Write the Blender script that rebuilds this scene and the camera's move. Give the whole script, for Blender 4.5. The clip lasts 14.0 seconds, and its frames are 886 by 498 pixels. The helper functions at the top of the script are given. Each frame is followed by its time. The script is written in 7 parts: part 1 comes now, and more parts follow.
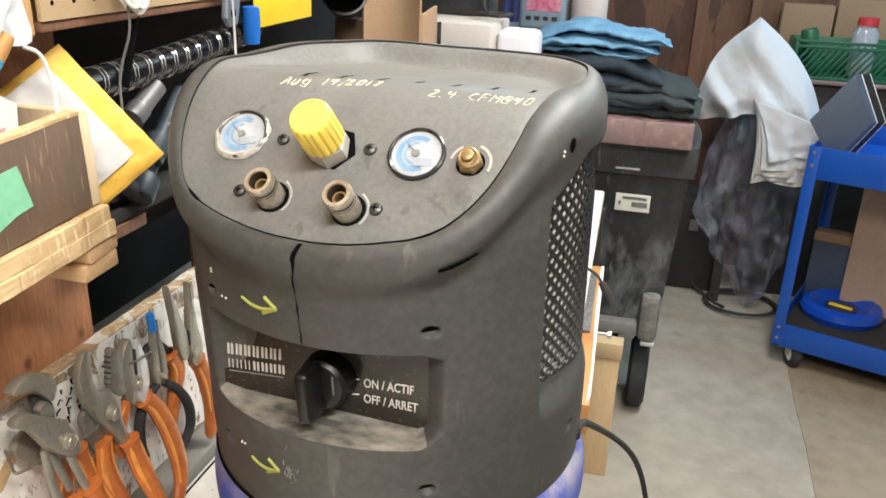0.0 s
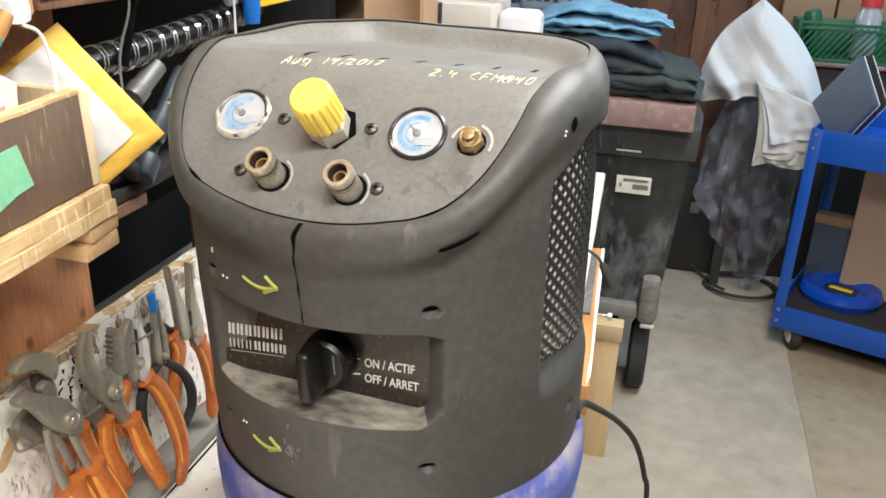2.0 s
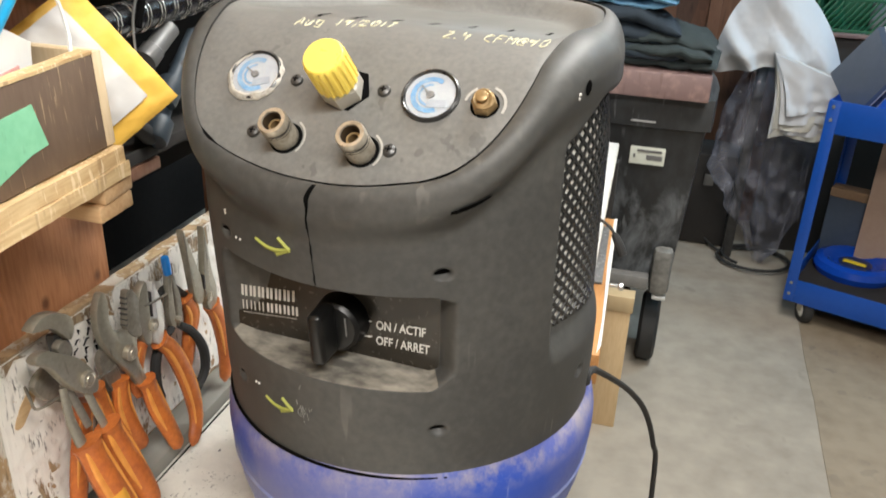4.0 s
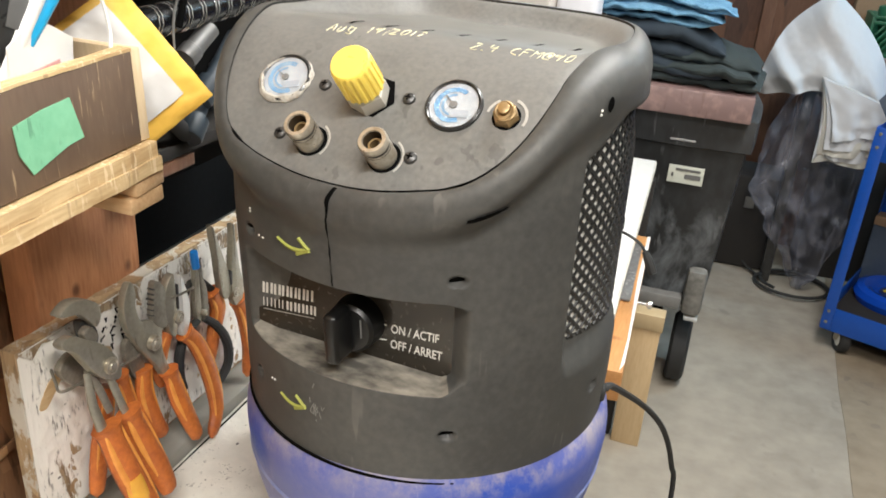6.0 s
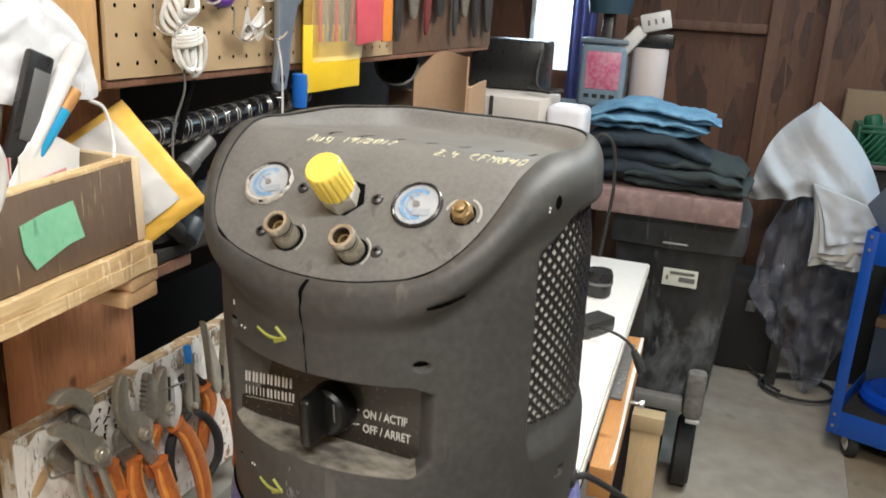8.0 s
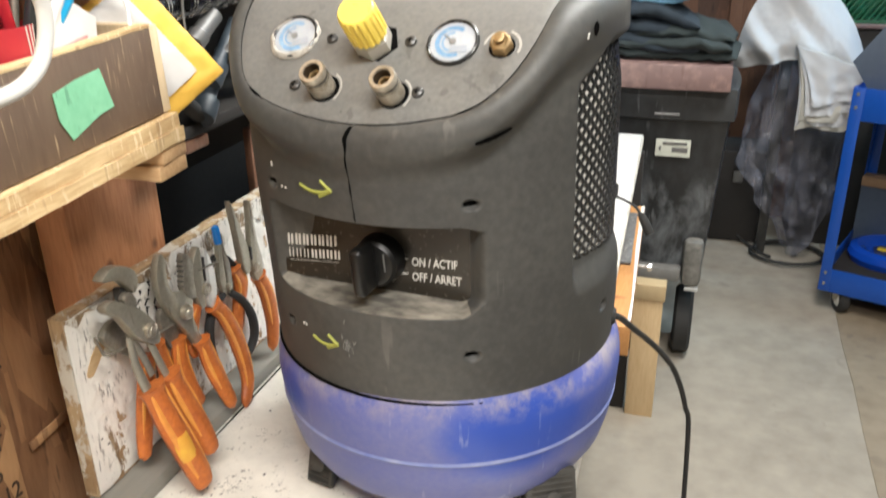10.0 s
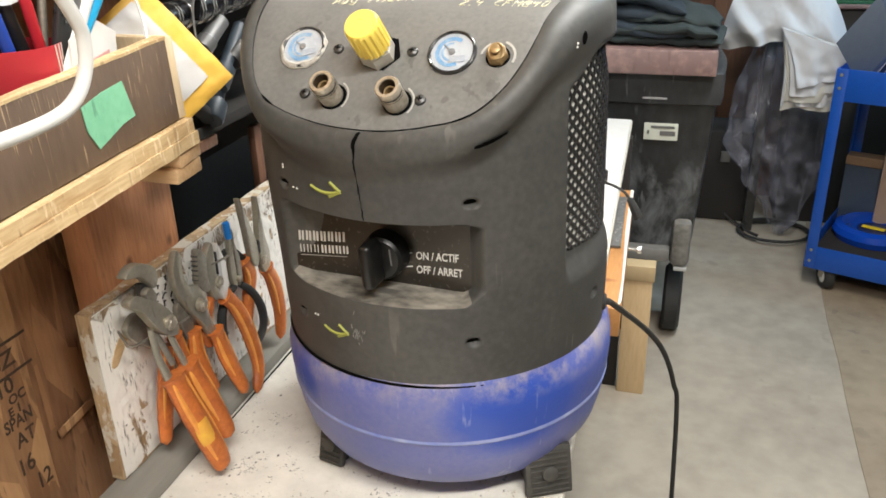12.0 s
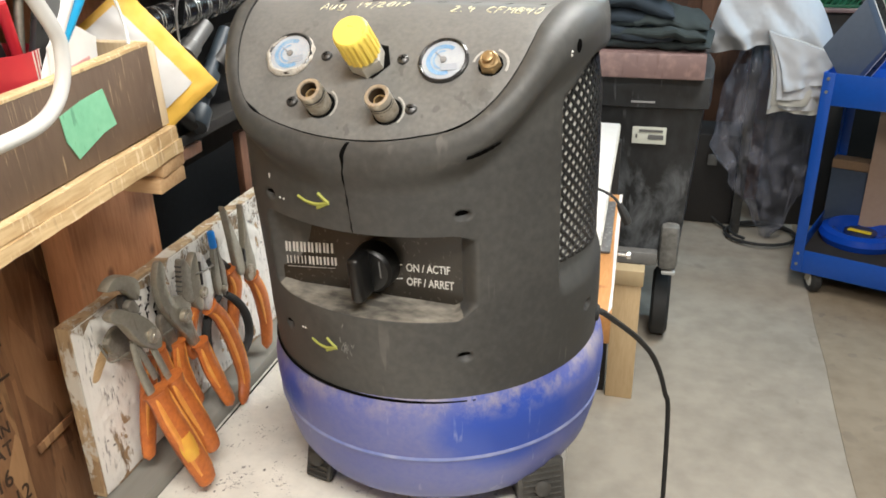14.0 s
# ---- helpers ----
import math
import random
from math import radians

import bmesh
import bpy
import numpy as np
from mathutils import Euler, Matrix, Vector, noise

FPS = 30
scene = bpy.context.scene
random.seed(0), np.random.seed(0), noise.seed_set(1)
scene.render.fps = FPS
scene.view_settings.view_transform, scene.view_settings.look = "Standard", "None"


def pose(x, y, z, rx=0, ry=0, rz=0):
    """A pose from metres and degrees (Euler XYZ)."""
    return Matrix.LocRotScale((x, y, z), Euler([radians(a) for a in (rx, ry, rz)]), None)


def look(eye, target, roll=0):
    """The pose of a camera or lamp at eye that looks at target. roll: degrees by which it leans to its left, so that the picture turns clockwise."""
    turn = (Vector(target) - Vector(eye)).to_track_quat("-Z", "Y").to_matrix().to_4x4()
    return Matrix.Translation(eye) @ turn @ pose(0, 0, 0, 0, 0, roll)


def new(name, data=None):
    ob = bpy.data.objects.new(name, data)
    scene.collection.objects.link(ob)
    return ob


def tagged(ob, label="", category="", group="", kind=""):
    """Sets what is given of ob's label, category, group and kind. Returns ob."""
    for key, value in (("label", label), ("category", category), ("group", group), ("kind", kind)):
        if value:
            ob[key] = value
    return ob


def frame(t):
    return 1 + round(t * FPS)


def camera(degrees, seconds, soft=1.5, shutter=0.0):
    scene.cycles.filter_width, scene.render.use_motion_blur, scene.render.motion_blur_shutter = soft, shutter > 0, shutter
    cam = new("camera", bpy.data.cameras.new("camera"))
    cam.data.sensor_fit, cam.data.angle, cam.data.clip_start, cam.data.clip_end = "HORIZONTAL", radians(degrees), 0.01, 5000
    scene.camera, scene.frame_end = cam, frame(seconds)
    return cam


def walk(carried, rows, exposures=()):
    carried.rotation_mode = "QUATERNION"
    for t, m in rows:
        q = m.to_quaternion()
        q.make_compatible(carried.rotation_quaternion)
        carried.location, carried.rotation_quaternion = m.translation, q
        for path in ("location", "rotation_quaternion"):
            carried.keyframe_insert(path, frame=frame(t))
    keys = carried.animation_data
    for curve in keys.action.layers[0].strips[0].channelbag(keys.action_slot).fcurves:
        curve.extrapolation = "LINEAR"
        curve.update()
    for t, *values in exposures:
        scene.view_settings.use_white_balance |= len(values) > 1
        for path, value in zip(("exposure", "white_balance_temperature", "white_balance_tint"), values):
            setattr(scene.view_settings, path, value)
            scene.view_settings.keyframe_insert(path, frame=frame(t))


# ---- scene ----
cam = camera(56.8, 14.0, soft=1.7, shutter=0.5)
PATH = [
    (0, (0.2541, -0.7005, 1.47), (-0.2026, 1.104, 0.738), 2.1),
    (0.5, (0.2551, -0.7016, 1.469), (-0.203, 1.094, 0.717), 2.1),
    (1, (0.255, -0.7026, 1.469), (-0.1991, 1.0908, 0.708), 2.1),
    (1.5, (0.254, -0.7045, 1.468), (-0.1993, 1.0868, 0.702), 2.2),
    (2, (0.2541, -0.7015, 1.468), (-0.1982, 1.0878, 0.697), 2.2),
    (2.5, (0.2521, -0.6995, 1.467), (-0.1992, 1.0878, 0.691), 2.2),
    (3, (0.25, -0.7044, 1.488), (-0.2035, 1.08, 0.707), 2.0),
    (3.5, (0.2478, -0.7083, 1.473), (-0.2198, 1.0715, 0.688), 2.4),
    (4, (0.255, -0.7046, 1.462), (-0.2155, 1.0514, 0.627), 2.4),
    (4.2, (0.2559, -0.7056, 1.464), (-0.212, 1.0392, 0.607), 2.2),
    (6.3, (0.2739, -0.7072, 1.466), (-0.3062, 1.0346, 0.673), 4.1),
    (6.5, (0.2728, -0.7082, 1.469), (-0.3292, 1.0615, 0.758), 3.8),
    (7, (0.2633, -0.6959, 1.5), (-0.3633, 1.1177, 0.934), 3.2),
    (7.2, (0.277, -0.7044, 1.498), (-0.3555, 1.1114, 0.949), 3.8),
    (9.3, (0.3489, -0.791, 1.438), (-0.2572, 1.0058, 0.804), 0.6),
    (9.5, (0.3218, -0.794, 1.444), (-0.2378, 1.0152, 0.802), 0.2),
    (10, (0.2841, -0.7857, 1.418), (-0.2745, 0.9684, 0.637), -0.9),
    (10.5, (0.2787, -0.7695, 1.413), (-0.2659, 0.9581, 0.564), -1.0),
    (11, (0.2927, -0.824, 1.462), (-0.2554, 0.9157, 0.641), -1.2),
    (11.5, (0.2978, -0.8492, 1.471), (-0.2513, 0.8916, 0.652), -1.2),
    (12, (0.2884, -0.8318, 1.452), (-0.2456, 0.9104, 0.627), -1.6),
    (12.5, (0.2872, -0.8368, 1.455), (-0.2387, 0.9071, 0.63), -1.7),
    (13, (0.2834, -0.8327, 1.458), (-0.2374, 0.9151, 0.637), -1.4),
    (13.5, (0.2817, -0.8236, 1.46), (-0.23, 0.9278, 0.641), -1.2),
    (14, (0.2781, -0.8125, 1.454), (-0.2235, 0.9396, 0.63), -1.2),
]
walk(cam, [(t, look(eye, target, roll)) for t, eye, target, roll in PATH], exposures=((0, 0.07), (3.0, 0.05), (3.5, -0.16), (4.0, -0.1), (6.3, -0.08), (6.8, -0.4), (7.2, -0.44), (9.3, -0.22), (9.7, -0.15), (10.0, 0.04), (10.25, -0.12), (10.5, -0.3), (11.0, -0.42), (11.5, -0.25), (12, -0.12), (14, -0.12)))

# ---------------------------------------------------------------- light
world = bpy.data.worlds.new("world")
scene.world = world
world.use_nodes = True
wn = world.node_tree.nodes
sky = wn.new("ShaderNodeTexSky")
sky.sky_type, sky.sun_disc = "NISHITA", False
sky.sun_elevation, sky.sun_rotation = radians(35), radians(200)
world.node_tree.links.new(sky.outputs[0], wn["Background"].inputs[0])
wn["Background"].inputs[1].default_value = 0.12
scene.view_settings.exposure = 0.0


def area_lamp(name, eye, target, sx, sy, watts, colour):
    data = bpy.data.lights.new(name, "AREA")
    data.shape, data.size, data.size_y, data.energy, data.color = "RECTANGLE", sx, sy, watts, colour
    ob = new(name, data)
    ob.matrix_world = look(eye, target)
    return ob


area_lamp("unseen_ceiling_light", (0.55, 0.75, 2.4), (0.5, 0.6, 0), 0.14, 1.2, 52, (0.98, 0.975, 0.94))
area_lamp("unseen_ceiling_light", (0.62, -1.05, 2.38), (0.4, -0.6, 0.2), 1.2, 0.14, 52, (1.0, 0.97, 0.92))
# Unseen fill added for the far end; its blue stands in for daylight.
area_lamp("unseen_ceiling_light", (1.5, 2.3, 2.4), (1.5, 2.3, 0), 1.2, 0.14, 26, (0.52, 0.8, 1.0))
area_lamp("window_daylight", (-0.55, 3.1, 1.7), (0.6, 1.9, 0.9), 0.4, 0.6, 13, (0.62, 0.83, 1.0))

# ---------------------------------------------------------------- materials


def mat(name, base, other=None, rough=0.6, metal=0.0, scale=8.0, fine=60.0, amount=0.5, bump=0.1, stretch=(1, 1, 1),
        rough_var=0.12, low=0.35, high=0.7, spec=0.5, coat=0.0):
    """Two colours mixed by a coarse and a fine noise, with fine relief and uneven gloss."""
    m = bpy.data.materials.new(name)
    m.use_nodes = True
    t = m.node_tree
    n, l = t.nodes, t.links
    b = n["Principled BSDF"]
    other = other or tuple(c * 0.7 for c in base)
    tc = n.new("ShaderNodeTexCoord")
    mp = n.new("ShaderNodeMapping")
    mp.inputs["Scale"].default_value = stretch
    l.new(tc.outputs["Object"], mp.inputs[0])
    a, f = n.new("ShaderNodeTexNoise"), n.new("ShaderNodeTexNoise")
    a.inputs["Scale"].default_value, a.inputs["Detail"].default_value = scale, 6
    f.inputs["Scale"].default_value, f.inputs["Detail"].default_value = fine, 4
    l.new(mp.outputs[0], a.inputs["Vector"])
    l.new(mp.outputs[0], f.inputs["Vector"])
    mix = n.new("ShaderNodeMath")
    mix.operation = "MULTIPLY_ADD"
    mix.inputs[1].default_value = 0.45
    l.new(f.outputs["Fac"], mix.inputs[0])
    half = n.new("ShaderNodeMath")
    half.operation = "MULTIPLY"
    half.inputs[1].default_value = 0.6
    l.new(a.outputs["Fac"], half.inputs[0])
    l.new(half.outputs[0], mix.inputs[2])
    ramp = n.new("ShaderNodeMapRange")
    ramp.inputs["From Min"].default_value, ramp.inputs["From Max"].default_value = low, high
    ramp.inputs["To Max"].default_value = amount
    l.new(mix.outputs[0], ramp.inputs["Value"])
    col = n.new("ShaderNodeMix")
    col.data_type = "RGBA"
    col.inputs["A"].default_value, col.inputs["B"].default_value = (*base, 1), (*other, 1)
    l.new(ramp.outputs[0], col.inputs["Factor"])
    l.new(col.outputs["Result"], b.inputs["Base Color"])
    rr = n.new("ShaderNodeMapRange")
    rr.inputs["To Min"].default_value, rr.inputs["To Max"].default_value = max(0.03, rough - rough_var), min(1, rough + rough_var)
    l.new(f.outputs["Fac"], rr.inputs["Value"])
    l.new(rr.outputs[0], b.inputs["Roughness"])
    b.inputs["Metallic"].default_value = metal
    b.inputs["Specular IOR Level"].default_value = spec
    b.inputs["Coat Weight"].default_value = coat
    if bump:
        bp = n.new("ShaderNodeBump")
        bp.inputs["Strength"].default_value, bp.inputs["Distance"].default_value = bump, 0.002
        l.new(mix.outputs[0], bp.inputs["Height"])
        l.new(bp.outputs[0], b.inputs["Normal"])
    return m


def glass(name, colour=(1, 1, 1), rough=0.02, alpha=1.0):
    m = bpy.data.materials.new(name)
    m.use_nodes = True
    b = m.node_tree.nodes["Principled BSDF"]
    b.inputs["Base Color"].default_value = (*colour, 1)
    b.inputs["Roughness"].default_value = rough
    b.inputs["Transmission Weight"].default_value = alpha
    b.inputs["IOR"].default_value = 1.3
    return m


def wood(name, pale, dark, along="y", rough=0.6, rings=7.0, amount=0.8):
    stretch = {"x": (0.12, 1, 1), "y": (1, 0.12, 1), "z": (1, 1, 0.12)}[along]
    return mat(name, pale, dark, rough=rough, scale=rings * 4, fine=260, amount=amount, bump=0.25, stretch=stretch, low=0.4, high=0.68)


def node_math(n, l, op, a, b=None, c=None):
    m = n.new("ShaderNodeMath")
    m.operation = op
    for k, v in enumerate((a, b, c)):
        if v is None:
            continue
        if isinstance(v, (int, float)):
            m.inputs[k].default_value = v
        else:
            l.new(v, m.inputs[k])
    return m.outputs[0]


def node_mix(n, l, fac, a, b):
    m = n.new("ShaderNodeMix")
    m.data_type = "RGBA"
    l.new(fac, m.inputs["Factor"])
    for key, v in (("A", a), ("B", b)):
        if isinstance(v, tuple):
            m.inputs[key].default_value = (*v, 1)
        else:
            l.new(v, m.inputs[key])
    return m.outputs["Result"]


def node_noise(n, l, vector, scale, detail=4.0, rough=0.5, warp=0.0):
    t = n.new("ShaderNodeTexNoise")
    t.inputs["Scale"].default_value, t.inputs["Detail"].default_value, t.inputs["Roughness"].default_value, t.inputs["Distortion"].default_value = scale, detail, rough, warp
    l.new(vector, t.inputs["Vector"])
    return t.outputs["Fac"]


def node_map(n, l, vector, size=(1, 1, 1), turn=(0, 0, 0), shift=(0, 0, 0)):
    m = n.new("ShaderNodeMapping")
    m.inputs["Scale"].default_value, m.inputs["Rotation"].default_value, m.inputs["Location"].default_value = size, turn, shift
    l.new(vector, m.inputs[0])
    return m.outputs[0]


def node_range(n, l, v, a, b, c=0.0, d=1.0):
    m = n.new("ShaderNodeMapRange")
    for key, x in (("From Min", a), ("From Max", b), ("To Min", c), ("To Max", d)):
        m.inputs[key].default_value = x
    l.new(v, m.inputs["Value"])
    return m.outputs[0]


def hairlines(n, l, vector, scale, width, patch=0.5, turn=(0.7, 0.2, 0.5)):
    """Short fine streaks lying one way, in patches: scratches, cracks and flake edges."""
    streak = node_noise(n, l, node_map(n, l, vector, (1, 1, 0.11), turn), scale, 2.0, 0.6, 0.15)
    thin = node_range(n, l, streak, 0.62 - width, 0.66 - width)
    where = node_range(n, l, node_noise(n, l, vector, scale * 0.12, 4.0, 0.6), patch, patch + 0.1)
    return node_math(n, l, "MULTIPLY", thin, where)


def scratched(m, colour, scale=90.0, width=0.0, amount=0.6, patch=0.5):
    """Lays fine scratches of another tone over a material, two ways across each other."""
    n, l = m.node_tree.nodes, m.node_tree.links
    b = n["Principled BSDF"]
    tc = n.new("ShaderNodeTexCoord").outputs["Object"]
    both = node_math(n, l, "MAXIMUM", hairlines(n, l, tc, scale, width, patch, (0.15, 0.1, 0.3)), hairlines(n, l, tc, scale * 1.4, width, patch + 0.02, (1.2, 0.6, 0.4)))
    fac = node_math(n, l, "MULTIPLY", both, amount)
    l.new(node_mix(n, l, fac, b.inputs["Base Color"].links[0].from_socket, colour), b.inputs["Base Color"])
    return m


def flakes(name, pale, dark, paint=None, cover=0.5, scale=16.0, rough=0.6, lines=0.0, specks=0.0, grime=0.55):
    """Strand board: long flakes of differing tone laid at several angles; over them paint, chipped and cracked."""
    m = bpy.data.materials.new(name)
    m.use_nodes = True
    n, l = m.node_tree.nodes, m.node_tree.links
    b = n["Principled BSDF"]
    tc = n.new("ShaderNodeTexCoord").outputs["Object"]
    tone = edge = None
    for k, turn in enumerate(((0.5, 0.3, 0.5), (-0.7, 0.2, -0.4), (1.5, 0.1, 1.2))):
        v = n.new("ShaderNodeTexVoronoi")
        v.inputs["Scale"].default_value = scale * (1 + 0.15 * k)
        l.new(node_map(n, l, tc, (1.5, 1.7, 0.42), turn, (0.3 * k, 0.7 * k, 0)), v.inputs["Vector"])
        grey = n.new("ShaderNodeSeparateColor")
        l.new(v.outputs["Color"], grey.inputs[0])
        if tone is None:
            tone = grey.outputs["Red"]
        else:
            pick = node_range(n, l, grey.outputs["Green"], 0.5, 0.54)
            mx = n.new("ShaderNodeMix")
            l.new(pick, mx.inputs[0])
            l.new(tone, mx.inputs[2])
            l.new(grey.outputs["Red"], mx.inputs[3])
            tone = mx.outputs[0]
    grain = node_noise(n, l, node_map(n, l, tc, (1, 1, 0.15), (0.5, 0.2, 0.4)), 160, 4, 0.6)
    both = node_math(n, l, "MULTIPLY_ADD", grain, 0.5, node_math(n, l, "MULTIPLY", tone, 0.75))
    out = node_mix(n, l, node_range(n, l, both, 0.2, 0.95), pale, dark)
    chips = hairlines(n, l, tc, scale * 5, 0.02, 0.46)
    out = node_mix(n, l, node_math(n, l, "MULTIPLY", chips, 0.55), out, tuple(c * 0.3 for c in dark))
    height = both
    if paint:
        pn = node_noise(n, l, node_map(n, l, tc, (1, 1, 0.55), (0.6, 0.2, 0.5)), 30, 10, 0.7, 0.4)
        bare = node_range(n, l, pn, cover - 0.015, cover + 0.025)
        dirt = node_range(n, l, node_noise(n, l, tc, 7, 6, 0.65), 0.35, 0.72, 0.0, grime)
        coat = node_mix(n, l, dirt, paint, tuple(c * (1 - 0.5 * grime) for c in paint))
        out = node_mix(n, l, bare, coat, out)
        if lines:
            fine = hairlines(n, l, tc, 240, 0.05 * lines, 0.57 - 0.08 * lines, (0.75, 0.2, 0.5))
            fine2 = hairlines(n, l, tc, 300, 0.05 * lines, 0.59 - 0.08 * lines, (2.2, 0.3, 1.2))
            fine3 = hairlines(n, l, tc, 170, 0.03 * lines, 0.59 - 0.08 * lines, (1.4, 0.9, 0.2))
            both_lines = node_math(n, l, "MULTIPLY", node_math(n, l, "MAXIMUM", node_math(n, l, "MAXIMUM", fine, fine2), fine3), 0.85)
            out = node_mix(n, l, both_lines, out, (0.07, 0.06, 0.05))
        if specks:
            v = n.new("ShaderNodeTexVoronoi")
            v.inputs["Scale"].default_value = 110
            l.new(node_map(n, l, tc, (1, 0.6, 1), (0, 0, 0.5)), v.inputs["Vector"])
            sep = n.new("ShaderNodeSeparateColor")
            l.new(v.outputs["Color"], sep.inputs[0])
            spot = node_math(n, l, "MULTIPLY", node_range(n, l, v.outputs["Distance"], 0.2, 0.1), node_math(n, l, "GREATER_THAN", sep.outputs["Red"], 1 - specks))
            out = node_mix(n, l, spot, out, (0.05, 0.04, 0.035))
        height = node_math(n, l, "MULTIPLY_ADD", bare, -0.6, node_math(n, l, "MULTIPLY", both, 1.5))
    l.new(out, b.inputs["Base Color"])
    l.new(node_range(n, l, grain, 0.2, 0.8, rough - 0.12, rough + 0.12), b.inputs["Roughness"])
    bp = n.new("ShaderNodeBump")
    bp.inputs["Strength"].default_value, bp.inputs["Distance"].default_value = 0.45, 0.002
    l.new(height, bp.inputs["Height"])
    l.new(bp.outputs[0], b.inputs["Normal"])
    return m


def grained_scratches(m, colour, amount=0.7, cover=0.625):
    """Fine upright splinter marks where the face veneer is torn."""
    n, l = m.node_tree.nodes, m.node_tree.links
    b = n["Principled BSDF"]
    tc = n.new("ShaderNodeTexCoord").outputs["Object"]
    fine = node_range(n, l, node_noise(n, l, node_map(n, l, tc, (300, 520, 26)), 1.0, 2.0, 0.5), cover, cover + 0.05)
    long = node_range(n, l, node_noise(n, l, node_map(n, l, tc, (120, 210, 14), (0.06, 0, 0)), 1.0, 2.0, 0.5), cover + 0.08, cover + 0.12)
    where = node_range(n, l, node_noise(n, l, tc, 17, 4, 0.6), 0.47, 0.6)
    fac = node_math(n, l, "MULTIPLY", node_math(n, l, "MAXIMUM", node_math(n, l, "MULTIPLY", fine, where), long), amount)
    l.new(node_mix(n, l, fac, b.inputs["Base Color"].links[0].from_socket, colour), b.inputs["Base Color"])
    return m


def knotty(m, colour, scale=9.0):
    """Dark round knots here and there in a wood."""
    n, l = m.node_tree.nodes, m.node_tree.links
    b = n["Principled BSDF"]
    tc = n.new("ShaderNodeTexCoord").outputs["Object"]
    v = n.new("ShaderNodeTexVoronoi")
    v.inputs["Scale"].default_value = scale
    l.new(node_map(n, l, tc, (0.3, 1, 0.7), (0, 0, 0), (0.2, 0.45, 0.1)), v.inputs["Vector"])
    sep = n.new("ShaderNodeSeparateColor")
    l.new(v.outputs["Color"], sep.inputs[0])
    spot = node_math(n, l, "MULTIPLY", node_range(n, l, v.outputs["Distance"], 0.17, 0.06, 0.0, 0.8), node_math(n, l, "GREATER_THAN", sep.outputs["Green"], 0.25))
    l.new(node_mix(n, l, spot, b.inputs["Base Color"].links[0].from_socket, colour), b.inputs["Base Color"])
    return m


def dusty_tank(name):
    """Blue paint under a lilac film of dust, wiped clean in two places, with dry beige dust on the shoulder."""
    m = mat(name, (0.095, 0.115, 0.34), (0.165, 0.175, 0.345), rough=0.42, scale=7, fine=160, amount=0.7, bump=0.03, low=0.42, high=0.68)
    n, l = m.node_tree.nodes, m.node_tree.links
    b = n["Principled BSDF"]
    tc = n.new("ShaderNodeTexCoord").outputs["Object"]
    out = b.inputs["Base Color"].links[0].from_socket
    wob = node_noise(n, l, tc, 16, 6, 0.6)
    for centre, size, fade in (((0.135, -0.138, 0.128), 0.074, 0.03), ((-0.12, -0.148, 0.132), 0.03, 0.02), ((0.19, 0.02, 0.11), 0.07, 0.06)):
        d = n.new("ShaderNodeVectorMath")
        d.operation = "DISTANCE"
        l.new(node_map(n, l, tc, (1, 1, 1.9), (0, 0, 0)), d.inputs[0])
        d.inputs[1].default_value = (centre[0], centre[1], centre[2] * 1.9)
        edge = node_math(n, l, "MULTIPLY_ADD", wob, 0.07, d.outputs["Value"])
        out = node_mix(n, l, node_range(n, l, edge, size + 0.035 + fade, size + 0.035 - fade * 0.4, 0.0, 0.9), out, (0.018, 0.066, 0.38))
    sep = n.new("ShaderNodeSeparateXYZ")
    l.new(tc, sep.inputs[0])
    shoulder = node_math(n, l, "MULTIPLY", node_range(n, l, sep.outputs["Z"], 0.142, 0.168), node_range(n, l, node_noise(n, l, tc, 30, 8, 0.7), 0.43, 0.6, 0.0, 0.75))
    out = node_mix(n, l, shoulder, out, (0.36, 0.32, 0.31))
    l.new(out, b.inputs["Base Color"])
    return scratched(m, (0.36, 0.38, 0.52), 80, 0.0, 0.45, 0.55)


M_SHELL = scratched(mat("dusty_black_plastic", (0.045, 0.0452, 0.0435), (0.098, 0.096, 0.088), rough=0.52, scale=7, fine=130, amount=0.65, bump=0.06, low=0.42, high=0.72, spec=0.4), (0.2, 0.19, 0.17), 60, 0.0, 0.35, 0.55)
# Dusty like the shell, with the top's extra light put into its tone.
M_PANEL = scratched(mat("dusty_brightened_top", (0.116, 0.116, 0.111), (0.196, 0.191, 0.178), rough=0.58, scale=13, fine=220, amount=0.7, bump=0.05, low=0.4, high=0.7, spec=0.35), (0.05, 0.05, 0.048), 60, 0.0, 0.4, 0.52)
M_LABEL = mat("glossy_dark_label", (0.02, 0.017, 0.013), (0.03, 0.026, 0.02), rough=0.26, scale=8, fine=200, amount=0.5, bump=0.0, rough_var=0.05)
M_LEDGE = mat("dust_on_ledge", (0.06, 0.055, 0.047), (0.38, 0.35, 0.29), rough=0.8, scale=9, fine=90, amount=0.85, bump=0.1, low=0.38, high=0.68, stretch=(0.7, 1.3, 1))
M_GAP = mat("dark_gap", (0.004, 0.004, 0.004), rough=1.0, bump=0, spec=0.03)
M_BLACK = mat("black_plastic", (0.014, 0.014, 0.014), (0.03, 0.03, 0.03), rough=0.3, bump=0.03)
M_KNOB = mat("deep_black_plastic", (0.004, 0.004, 0.004), (0.009, 0.009, 0.009), rough=0.34, bump=0.02, spec=0.4)
M_RUBBER = mat("black_rubber", (0.016, 0.016, 0.016), (0.04, 0.038, 0.035), rough=0.75, bump=0.1)
